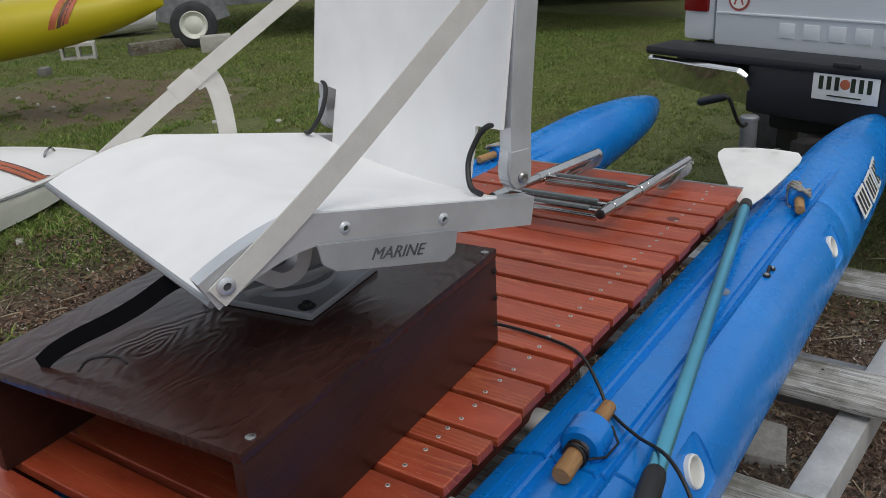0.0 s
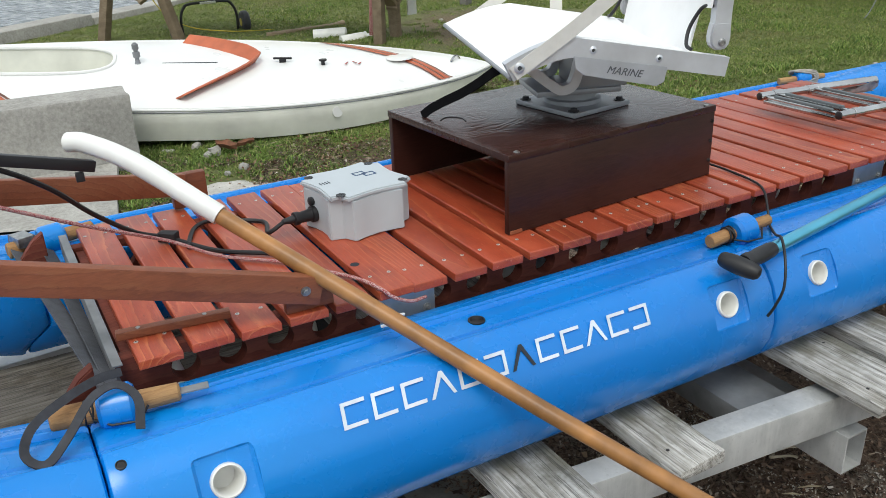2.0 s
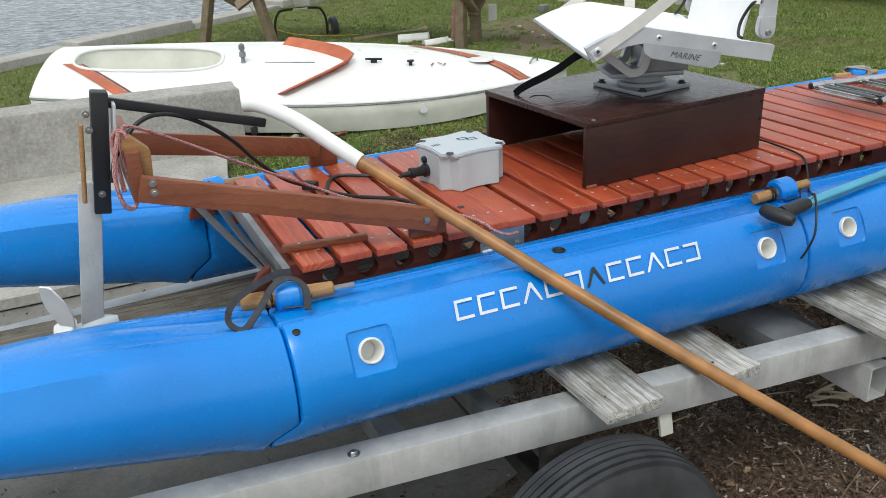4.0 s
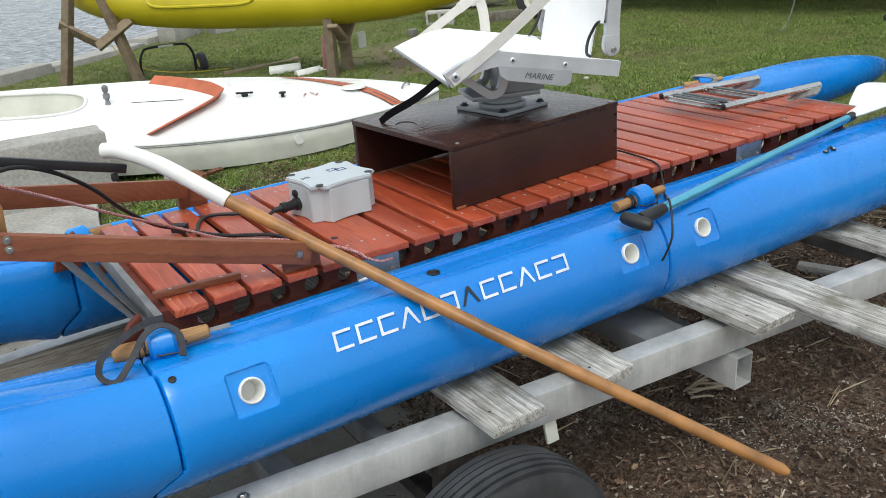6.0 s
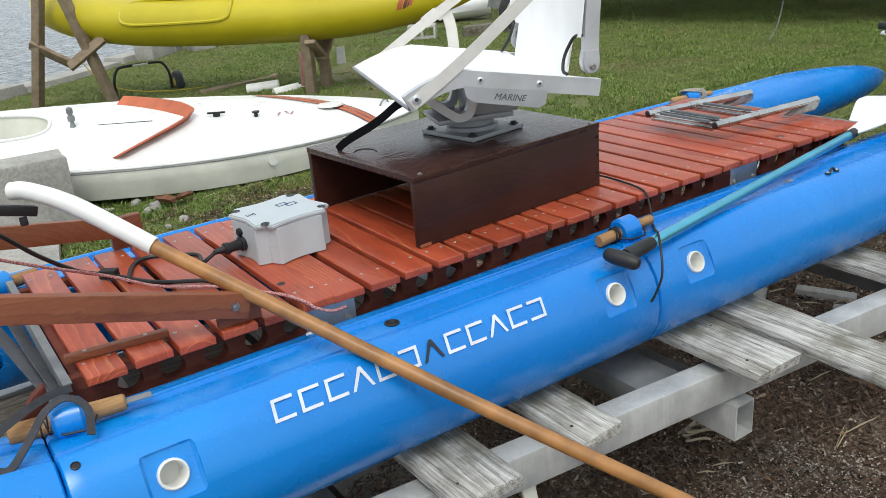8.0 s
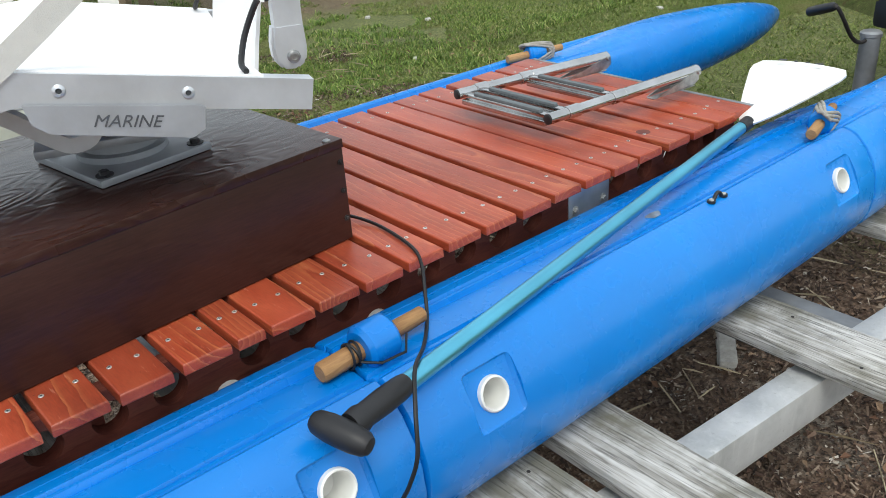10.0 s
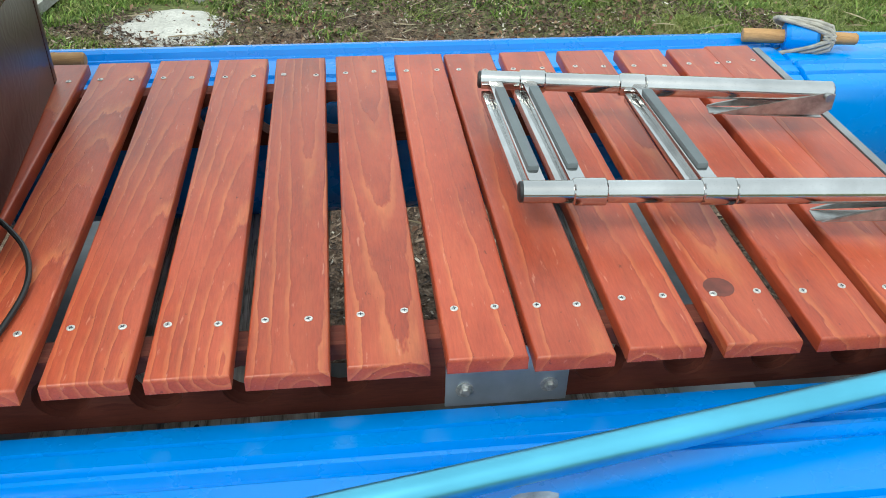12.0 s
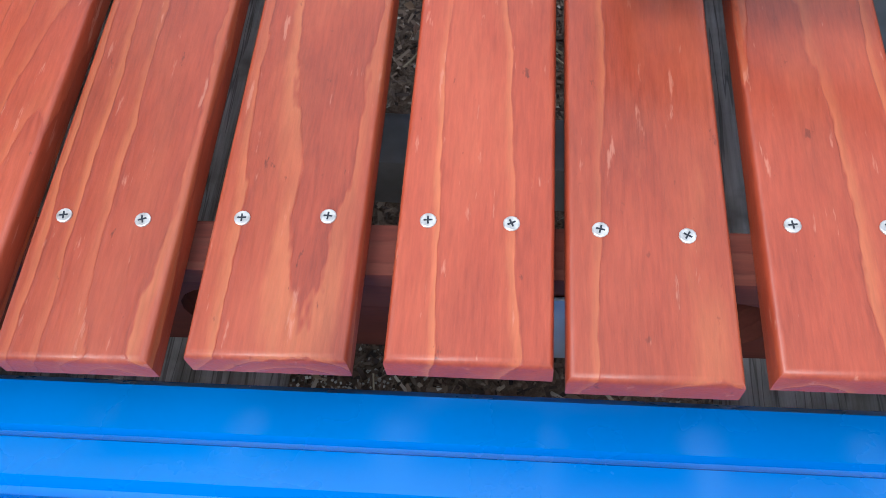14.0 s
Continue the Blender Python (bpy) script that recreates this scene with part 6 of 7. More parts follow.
rack_frame(KA, 0.235, 0.20, 0.46)
rack_frame(KB, 0.47, 0.30, 0.62, 0.52)
kayak = thing("kayak", (1.08, 9.27, 0.55), "long yellow plastic kayak with brown stripes resting on the stand", "kayak")
KC = (KA + KB) / 2 + KD * 1.05 + Vector((0, 0, 0.76))
rings = []
for k in range(33):
    t = -math.cos(math.pi * k / 32)
    w = max(0.015, (1 - abs(t) ** 2.6)) ** 0.8 if t > 0 else max(0.02, 1 - abs(t) ** 7) ** 0.45
    rise = (0.22 if t > 0 else 0.30) * abs(t) ** 3
    rings.append([KC + KD * ((2.9 if t > 0 else 3.3) * t) + KS * (0.36 * w * math.cos(q)) + Vector((0, 0, (0.26 if math.sin(q) > 0 else 0.34) * (0.25 + 0.75 * w) * math.sin(q) + rise)) for q in np.linspace(0, 2 * math.pi, 20, endpoint=False)])
body = part("kayak_body", loft(rings), YELLOW, kayak)
for t0, mat in ((0.66, ORANGE), (0.685, DARKSTRIPE), (0.698, ORANGE)):
    rows = []
    for t in (t0, t0 + 0.022):
        w = max(0.015, (1 - abs(t) ** 2.6)) ** 0.8
        rows.append([KC + KD * (2.9 * t + 0.10 * math.sin(q)) + KS * (0.363 * w * math.cos(q)) + Vector((0, 0, (0.263 if math.sin(q) > 0 else 0.343) * (0.25 + 0.75 * w) * math.sin(q) + 0.22 * t ** 3)) for q in np.linspace(-0.5 * math.pi, 1.5 * math.pi, 25)])
    part("kayak_stripe", sheet(rows), mat, kayak)
rim = [(-0.98 + 0.78 * math.copysign(abs(math.cos(a)) ** 0.35, math.cos(a)), 0.14 + 0.14 * math.copysign(abs(math.sin(a)) ** 0.5, math.sin(a))) for a in np.linspace(0, 2 * math.pi, 49)]
part("moulded_rim", tube([KC + KD * u - KS * (0.355 * math.sqrt(1 - (max(v, 0.0) / 0.29) ** 2) if v < 0.27 else 0.12) + Vector((0, 0, v)) for u, v in rim], 0.022, 8), YELLOW, body, "rounded rim of a moulded recess")
whole("rack_paddle", beam((1.66, 8.15, 0.50), (1.84, 8.00, 0.95), 0.05, 0.10, 0.01), POST, "dark wooden board leaning at the kayak stand", "board")
whole("checkered_ribbon", beam((1.88, 7.80, -0.08), (1.90, 7.79, 0.34), 0.05, 0.012, 0.002, up=(0, 1, 0)), REDROPE, "red and white flecked ribbon hanging on the post", "ribbon")
whole("white_tag", block((2.46, 7.85, 0.20), (0.12, 0.03, 0.20), None, 0.004), WHITE, "white plastic tag hanging beside the post", "tag")
whole("yellow_rope", tube(smooth_path([(-0.08, 10.38, 0.30), (0.05, 10.25, 0.08), (0.32, 10.1, -0.10), (0.8, 9.9, -0.18), (1.3, 9.65, -0.18)], 6), 0.007, 8), YELLOWROPE, "yellow rope hanging from the stand to the grass", "rope")

cart = thing("kayak_cart", (0.6, 10.2, -0.21), "small two-wheeled kayak cart with padded handle on the grass", "kayak cart")
CA, CB = Vector((0.22, 10.15, -0.21)), Vector((0.96, 10.12, -0.21))
along = (CB - CA).normalized()
part("handle_frame", tube(smooth_path([CA, CA + Vector((0, 0, 0.22)), CA + along * 0.05 + Vector((0, 0, 0.35)), CA + along * 0.15 + Vector((0, 0, 0.40)), CB - along * 0.15 + Vector((0, 0, 0.40)), CB - along * 0.05 + Vector((0, 0, 0.35)), CB + Vector((0, 0, 0.22)), CB], 5), 0.018, 10), BLACK, cart)
for a, b in ((0.27, 0.48),):
    part("handle_middle", tube([CA + along * a + Vector((0, 0, 0.40)), CA + along * b + Vector((0, 0, 0.40))], 0.021, 12), WHITE, cart, "white bare middle of the handle")
for c, s in ((CA, -1), (CB, 1)):
    whl = part("cart_wheel", lathe(c + along * (0.05 * s) + Vector((0, 0, 0.10)), along * s, [(0, 0.05), (0, 0.13), (0.02, 0.15), (0.08, 0.15), (0.10, 0.13), (0.10, 0.05)], 24, cap=False), RUBBER, cart)
    part("hub", lathe(c + along * (0.045 * s) + Vector((0, 0, 0.10)), along * s, [(0, 0.0), (0, 0.055), (0.11, 0.055), (0.11, 0)], 18), YELLOWROPE, whl)

# ---- odds and ends on the lawn ----
def hollow_block(c, turn, mat, label):
    bm = block(c + Vector((0, 0, 0.115)), (0.46, 0.23, 0.23), Matrix.Rotation(turn, 3, "Z"), 0.008)
    ob = whole("concrete_block", bm, mat, label, "concrete block", "blocks on the lawn")
    r = Matrix.Rotation(turn, 3, "Z")
    carve(ob, [block(c + Vector((0, 0, 0.115)) + r @ Vector((s * 0.108, 0, 0)), (0.17, 0.5, 0.15), r, 0.01) for s in (-1, 1)])


hollow_block(Vector((5.24, 10.28, ground_z(5.24, 10.28))), radians(-40), PALECONC, "pale hollow concrete block standing on the lawn")
x, y = 4.28, 9.62
whole("stone", block((x, y, ground_z(x, y) + 0.05), (0.18, 0.12, 0.12), Matrix.Rotation(0.5, 3, "Z"), 0.03), PADCONC, "small dark stone on the lawn", "stone")
whole("timber", beam((5.71, 9.79, -0.06), (6.77, 9.41, -0.06), 0.17, 0.17, 0.008), OLDWOODX, "old grey timber lying on the lawn", "timber")
whole("wheel_chock", block((6.49, 8.88, -0.05), (0.42, 0.22, 0.24), Matrix.Rotation(radians(-45), 3, "Z"), 0.01), PALECONC, "pale concrete block wedged before the trailer wheel", "concrete block", "blocks on the lawn")
whole("log", tube(smooth_path([(1.10, 9.35, -0.20), (1.5, 9.28, -0.18), (2.15, 9.25, -0.16)], 5), [0.04] * 10 + [0.065], 10), POST, "pale driftwood log lying in the grass", "log")
for a, b in (((1.50, 8.70, -0.16), (1.86, 8.50, -0.14)), ((1.66, 8.22, -0.19), (1.95, 8.20, -0.17))):
    whole("white_pipe", tube([a, Vector(a).lerp(Vector(b), 0.98), b], [0.075, 0.075, 0.06], 16), WHITE, "short piece of white plastic pipe in the grass", "pipe", "white pipes")
whole("plastic_sheet", sheet([[(1.86 + 0.06 * i, 8.12 + 0.05 * j, -0.235 + 0.05 * noise.noise((i * 0.8, j * 0.9, 2)) + (0.10 if 1 < i < 4 else 0.0)) for i in range(7)] for j in range(5)], 0.004), WHITE, "crumpled white plastic sheet in the grass", "plastic sheet")
for k, (x, y, sx) in enumerate(((1.74, 13.5, 0.55), (2.57, 13.5, 0.46), (2.15, 13.9, 0.33))):
    whole("shore_rubble", block((x, y, ground_z(x, y) + 0.14), (sx, 0.4, 0.34), Matrix.Rotation(0.6 + k, 3, "Z"), 0.04), CONCRETE, "broken concrete piece by the sea wall", "rubble", "shore rubble")
for k in range(26):
    x, y = rng.uniform(-1.4, 5.5), rng.uniform(2.6, 8.8)
    if seaward(x, y) > -1:
        continue
    whole("stone", block((x, y, land(x, y) + 0.006), (rng.uniform(0.04, 0.10), rng.uniform(0.03, 0.06), 0.03), Matrix.Rotation(rng.uniform(0, 3), 3, "Z"), 0.012), PALECONC, "small pale stone in the grass", "stone", "stones in the grass")

# far boat trailer with a white hull
ft = thing("far_trailer", (7.0, 9.7, -0.16), "grey boat trailer with one wheel in view, standing on the lawn", "trailer")
FA, FB = Vector((4.51, 11.86, 0.47)), Vector((10.58, 5.95, 0.47))
fd = (FB - FA).normalized()
part("frame_beam", beam(FA, FB, 0.10, 0.16, 0.01), GALVDARK, ft)
part("frame_beam", beam(FA + Vector((0.9, 0.8, 0)), FB + Vector((0.9, 0.8, 0)), 0.10, 0.16, 0.01), GALVDARK, ft)
wc = Vector((6.59, 9.40, 0.19))
fn = Vector((-fd.y, fd.x, 0))
if fn.y > 0:
    fn = -fn
fwheel = part("wheel", lathe(wc, fn, [(-0.06, 0.0), (-0.06, 0.07), (-0.045, 0.13), (-0.08, 0.17), (-0.085, 0.20), (0.115, 0.20), (0.13, 0.19), (0.10, 0.16), (0.085, 0.13), (0.12, 0.07), (0.12, 0.0)], 28), GELSIDE, ft, "pale steel wheel")
part("tyre", lathe(wc - fn * 0.05, fn, [(0, 0.20), (0.0, 0.28), (0.03, 0.33), (0.14, 0.33), (0.17, 0.28), (0.165, 0.20)], 36, cap=False), RUBBER, fwheel)
part("mudguard", tube([wc + fn * 0.05 + fd * (0.42 * math.cos(a)) + Vector((0, 0, 0.42 * math.sin(a))) for a in np.linspace(0.15, math.pi - 0.15, 14)], 0.1, flat=(0.22, 0.015), up=tuple(fn)), GALVDARK, ft)
rings = []
for k in range(13):
    t = -1 + 2 * k / 12
    w = (1 - abs(t) ** 3) ** 0.6 + 0.03
    m = Vector((6.7, 12.13, 0.02)) + fd * (1.1 * t)
    rings.append([m + fn * (0.35 * w * math.cos(q)) + Vector((0, 0, 0.16 * math.sin(q) + 0.06 * abs(t))) for q in np.linspace(0, 2 * math.pi, 14, endpoint=False)])
whole("upturned_dinghy", loft(rings), GELWHITE, "white boat hull lying behind the far trailer", "boat")
rings = []
for k in range(13):
    t = -1 + 2 * k / 12
    w = (1 - abs(t) ** 3) ** 0.6 + 0.03
    m = Vector((13.5, 5.8, 0.20)) + Vector((-0.50, 0.86, 0)) * (3.0 * t)
    rings.append([m + Vector((0.86, 0.5, 0)) * (0.7 * w * math.cos(q)) + Vector((0, 0, 0.26 * math.sin(q) + 0.05 * abs(t))) for q in np.linspace(0, 2 * math.pi, 14, endpoint=False)])
whole("far_boat", loft(rings), GELSIDE, "pale boat hull lying at the far edge of the lawn", "boat")
# unseen hull, added above the lawn's far side to darken the ground
rings = []
for k in range(15):
    t = -1 + 2 * k / 14
    w = (1 - abs(t) ** 4) ** 0.6 + 0.03
    m = Vector((9.7, 7.3, 1.20)) + Vector((-0.36, 0.93, 0)) * (4.6 * t)
    rings.append([m + Vector((0.93, 0.36, 0)) * (1.75 * w * math.cos(q)) + Vector((0, 0, (0.50 if math.sin(q) < 0 else 0.35) * math.sin(q) * (0.5 + 0.5 * w))) for q in np.linspace(0, 2 * math.pi, 18, endpoint=False)])
whole("stored_boat", loft(rings), GELSIDE, "unseen pale boat hull over the far trailer, added to shade the lawn", "boat")
whole("stake", tube(smooth_path([(7.50, 5.35, -0.24), (7.60, 5.33, -0.12), (7.70, 5.32, 0.06), (7.76, 5.3, 0.38)], 4), 0.007, 8), GALVDARK, "thin bent metal stake in the lawn", "stake")

# ---- pickup truck ----
TE = Vector((0.272, 0.962, 0)).normalized()
TH = Vector((0.962, -0.272, 0)).normalized()
TO = Vector((2.37, -0.03, 0))


def tp(f, l, z):
    """Truck axes to plan: f forward from the bumper's face, l to its far side."""
    return TO + TH * f + TE * l + Vector((0, 0, z))


TR = Matrix((TH, TE, Vector((0, 0, 1)))).transposed()
truck = thing("pickup_truck", tp(0.5, 0, -0.24), "white pickup truck with chrome and black rear bumper, parked", "pickup truck")
part("bumper_back", block(tp(0.22, 0, 0.79), (0.20, 2.05, 0.17), TR, 0.02), BUMPER, truck)
part("bumper_core", block(tp(0.09, 0, 0.715), (0.20, 1.02, 0.25), TR, 0.03), BUMPER, truck, "black plastic bumper middle")
part("step_pad", block(tp(0.10, 0, 0.857), (0.26, 2.24, 0.045), TR, 0.015), BUMPER, truck)
for s in (-1, 1):
    bm = plate([(0.50, -0.155), (1.11, -0.085), (1.13, 0.105), (0.52, 0.105), (0.485, 0.07), (0.48, -0.12)], 0.03, frame_at(tp(-0.085, 0, 0.725), TE * s + TH * 0.13, Vector((0, 0, 1)) - TH * 0.75), bevel=0.006)
    part("bumper_chrome", bm, CHROME, truck, "polished chrome bumper wing")
part("tailgate", block(tp(0.27, 0, 1.215), (0.10, 1.72, 0.69), TR, 0.02), CARWHITE, truck, "white tailgate")
part("tailgate_crease", block(tp(0.217, 0, 1.045), (0.014, 1.70, 0.012), TR, 0.004), CARWHITE, truck)
for s in (-1, 1):
    part("bed_corner", block(tp(0.34, s * 0.975, 1.22), (0.20, 0.20, 0.68), TR, 0.04), CARWHITE, truck)
    part("tail_lamp", block(tp(0.235, s * 0.985, 1.265), (0.03, 0.15, 0.45), TR, 0.012), TAIL, truck, "red tail lamp")
    part("bed_side", block(tp(1.5, s * 1.02, 1.20), (2.2, 0.10, 0.66), TR, 0.03), CARWHITE, truck)
    wheel = part("wheel", lathe(tp(1.35, s * 0.80, 0.20), TE * s, [(0, 0.0), (0, 0.24), (0.22, 0.24), (0.20, 0.12), (0.20, 0)], 28), GALVDARK, truck)
    part("tyre", lathe(tp(1.35, s * 0.78, 0.20), TE * s, [(0, 0.24), (0.0, 0.38), (0.04, 0.43), (0.22, 0.43), (0.26, 0.38), (0.26, 0.24)], 36, cap=False), RUBBER, wheel)
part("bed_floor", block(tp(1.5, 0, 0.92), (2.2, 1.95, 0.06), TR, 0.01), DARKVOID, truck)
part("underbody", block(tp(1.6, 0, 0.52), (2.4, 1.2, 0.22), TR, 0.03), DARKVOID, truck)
part("cab", block(tp(3.6, 0, 1.45), (2.2, 2.05, 1.25), TR, 0.18), CARWHITE, truck)
part("hitch_receiver", block(tp(0.0, 0.13, 0.47), (0.26, 0.10, 0.10), TR, 0.008), DARKMETAL, truck)
for k, l in enumerate((0.46, 0.33, 0.20, 0.07, -0.06)):
    part("tailgate_mark", block(tp(0.2185, l - 0.02, 0.975), (0.012, 0.085, 0.075), TR, 0.005), CARWHITE, truck, "embossed tailgate mark")
sticker = part("round_sticker", lathe(tp(0.218, 0.72, 1.12), -TH, [(0, 0.062), (0.002, 0.062), (0.0025, 0.0)], 28), ROUNDEL, truck, "round red and white sticker")
part("sticker_field", lathe(tp(0.2155, 0.72, 1.12), -TH, [(0, 0.050), (0.001, 0.050), (0.0012, 0.0)], 28), WHITE, sticker)
part("sticker_mark", plate([(-0.03, -0.025), (-0.02, -0.025), (0.0, 0.03), (0.02, -0.025), (0.03, -0.025), (0.005, 0.045), (-0.005, 0.045)], 0.0008, frame_at(tp(0.2135, 0.72, 1.115), -TE, (0, 0, 1))), ROUNDEL, sticker)
part("sticker_bar", block(tp(0.218, 0.57, 1.13), (0.004, 0.14, 0.012), TR, 0.001), ROUNDEL, truck)
plate_ob = part("number_plate", block(tp(-0.020, 0.0, 0.792), (0.006, 0.312, 0.156), TR, 0.003), WHITE, truck, "white number plate with dark green bars")
for k in range(7):
    if k != 3:
        part("plate_bar", block(tp(-0.0245, 0.114 - 0.038 * k, 0.795), (0.003, 0.020, 0.062), TR, 0), HEDGE, plate_ob)
part("plate_emblem", lathe(tp(-0.023, 0.0, 0.795), -TH, [(0, 0.024), (0.002, 0.022), (0.003, 0)], 18), ORANGE, plate_ob)
part("plate_line", block(tp(-0.0245, 0.0, 0.737), (0.003, 0.16, 0.006), TR, 0), HEDGE, plate_ob)
part("plate_lamp", block(tp(-0.030, 0.0, 0.884), (0.03, 0.12, 0.020), TR, 0.006), BLACK, truck)

# ---- dark hedge at the far edge ----
hr = np.random.default_rng(7)
hv, hf = [], []
for k in range(9000):
    t = hr.uniform(-1, 1)
    c = Vector((15.2 + 1.3 * hr.uniform(-1, 1), 8.0 + 10.0 * t, 0)) + Vector((-0.35 * t * 2, 0, 0))
    c.z = hr.uniform(-0.25, 1.5 + 0.6 * noise.noise((c.y * 0.7, 0, 0)))
    a, b = Vector(hr.normal(size=3)).normalized() * 0.12, Vector(hr.normal(size=3)).normalized() * 0.07
    n = len(hv)
    hv += [PLAN @ (c - a), PLAN @ (c + b), PLAN @ (c + a), PLAN @ (c - b)]
    hf.append((n, n + 1, n + 2, n + 3))
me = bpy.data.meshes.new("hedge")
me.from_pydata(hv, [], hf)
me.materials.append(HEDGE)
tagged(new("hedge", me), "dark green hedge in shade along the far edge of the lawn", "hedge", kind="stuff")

# ---- unseen broad tree, added to shade the far side of the lawn ----
def shade_tree(at, spread, height):
    tree = thing("shade_tree", (at.x, at.y, land(at.x, at.y)), "broad leafy tree out of view, added to shade the far side of the lawn", "tree")
    rt = np.random.default_rng(12)
    z0 = land(at.x, at.y)
    part("trunk", tube(smooth_path([at + Vector((0, 0, z0 - 0.1)), at + Vector((0.05, 0.02, z0 + 0.9)), at + Vector((-0.12, -0.05, z0 + 2.0)), at + Vector((-0.3, -0.1, z0 + 3.1))], 5), [0.34 - 0.012 * k for k in range(16)], 14), POST, tree, "furrowed grey-brown trunk")
    tips = []
    for k in range(9):
        a = 2 * math.pi * k / 9 + 0.3 * rt.normal()
        far = spread * rt.uniform(0.55, 0.85)
        base = at + Vector((-0.25, -0.08, z0 + rt.uniform(1.9, 2.9)))
        tip = at + Vector((far * math.cos(a), far * math.sin(a), height + rt.uniform(-0.7, 0.5)))
        part("limb", tube(smooth_path([base, base.lerp(tip, 0.5) + Vector((0, 0, 0.4)), tip], 5), [0.15 - 0.011 * q for q in range(11)], 9), POST, tree)
        tips += [base.lerp(tip, t) for t in (0.45, 0.7, 0.9, 1.05)]
    verts, faces = [], []
    inv = PLACE[tree].inverted() @ PLAN
    for k in range(15000):
        c = tips[int(rt.integers(len(tips)))] + Vector(rt.normal(size=3) * (0.85, 0.85, 0.5)) + Vector((0, 0, 0.35))
        u, v = Vector(rt.normal(size=3)).normalized() * 0.13, Vector(rt.normal(size=3)).normalized() * 0.08
        n = len(verts)
        verts += [inv @ (c - u), inv @ (c + v), inv @ (c + u), inv @ (c - v)]
        faces.append((n, n + 1, n + 2, n + 3))
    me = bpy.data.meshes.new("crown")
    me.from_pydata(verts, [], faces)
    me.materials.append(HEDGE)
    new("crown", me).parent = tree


shade_tree(Vector((14.2, 6.6, 0)), 4.6, 4.0)

# ---- grass and mulch ----
def blade_material(name, stops, rough=0.7, patch=None):
    m = material(name, (0.1, 0.1, 0.03), rough)
    g = m.node_tree.nodes.new("ShaderNodeNewGeometry")
    col = ramp(m, g.outputs["Random Per Island"], stops)
    if patch:
        place = noise_tex(m, coords(m), 1.1, 5, 0.62)
        col = blend(m, ramp(m, place, [(0.52, (0, 0, 0)), (0.70, (0.75, 0.75, 0.75))]), col, patch[0])
        col = blend(m, ramp(m, noise_tex(m, coords(m), 3.1, 4, 0.6), [(0.50, (0, 0, 0)), (0.68, (0.6, 0.6, 0.6))]), col, patch[1])
    return finish(m, col)


GRASS = blade_material("grass_blades", [(0.0, (0.085, 0.13, 0.020)), (0.45, (0.145, 0.205, 0.038)), (0.82, (0.215, 0.265, 0.060)), (1.0, (0.40, 0.36, 0.165))], patch=((0.22, 0.18, 0.085), (0.075, 0.115, 0.020)))
CHIPS = blade_material("mulch_chips", [(0.0, (0.018, 0.011, 0.008)), (0.35, (0.075, 0.042, 0.028)), (0.60, (0.10, 0.070, 0.048)), (0.84, (0.18, 0.115, 0.078)), (0.95, (0.30, 0.24, 0.18)), (1.0, (0.50, 0.46, 0.40))], 0.9)
STRAW = blade_material("pale_straw", [(0.0, (0.16, 0.12, 0.07)), (1.0, (0.46, 0.39, 0.26))], 0.8)
LEAF = blade_material("dry_leaves", [(0.0, (0.06, 0.028, 0.016)), (0.5, (0.15, 0.072, 0.038)), (1.0, (0.30, 0.21, 0.13))], 0.8)


def is_lawn(x, y):
    e = 4.25 - max(0.0, x - 0.9) - y + 0.9 * noise.noise((x * 0.5, y * 0.5, 1.7)) + 0.5 * noise.noise((x * 2, y * 2, 5))
    if -0.8 < x < 1.3 and y < 4.7:
        e += 0.7 * min(1.0, (4.7 - y) / 0.25)
    return min(e, 2.6 - x) < 0.25


def scatter(name, count, x0, x1, y0, y1, build, want, mat, label, category, near=1.0, seed=1):
    g = np.random.default_rng(seed)
    verts, faces = [], []
    for _ in range(count):
        x, y = g.uniform(x0, x1), y0 + (y1 - y0) * g.uniform() ** near
        if want(x, y):
            build(g, x, y, verts, faces)
    me = bpy.data.meshes.new(name)
    me.from_pydata(verts, [], faces)
    me.materials.append(mat)
    return tagged(new(name, me), label, category, kind="stuff")


def blade(g, x, y, verts, faces):
    z = land(x, y)
    r = g.uniform(size=(4, 4))
    lean = g.normal(0, 0.016, (4, 4))
    for k in range(4):
        a, w, h = 6.28 * r[k, 0], UNIT * (0.0025 + 0.0040 * r[k, 1]), UNIT * (0.006 + 0.024 * r[k, 2])
        px, py, pz = (x + lean[k, 2]) * UNIT, (y + lean[k, 3]) * UNIT, (z + DATUM) * UNIT
        ux, uy, n = math.cos(a) * w, math.sin(a) * w, len(verts)
        verts += [(px - ux, py - uy, pz), (px + ux, py + uy, pz), (px + lean[k, 0], py + lean[k, 1], pz + h)]
        faces.append((n, n + 1, n + 2))


def chip(g, x, y, verts, faces):
    a, l, wd = g.uniform(0, 6.28), 0.003 + 0.018 * g.uniform() ** 2.8, g.uniform(0.0015, 0.006)
    u = Vector((math.cos(a), math.sin(a), g.normal(0, 0.35))) * l
    v = Vector((-math.sin(a), math.cos(a), g.normal(0, 0.5))) * wd
    p = Vector((x, y, max(land(x, y), -0.315 if is_pad(x, y) else -9) + 0.008 + g.uniform(0, 0.012)))
    n = len(verts)
    verts += [PLAN @ (p - u - v), PLAN @ (p + u - v * 0.7), PLAN @ (p + u + v * 0.7), PLAN @ (p - u + v)]
    faces.append((n, n + 1, n + 2, n + 3))


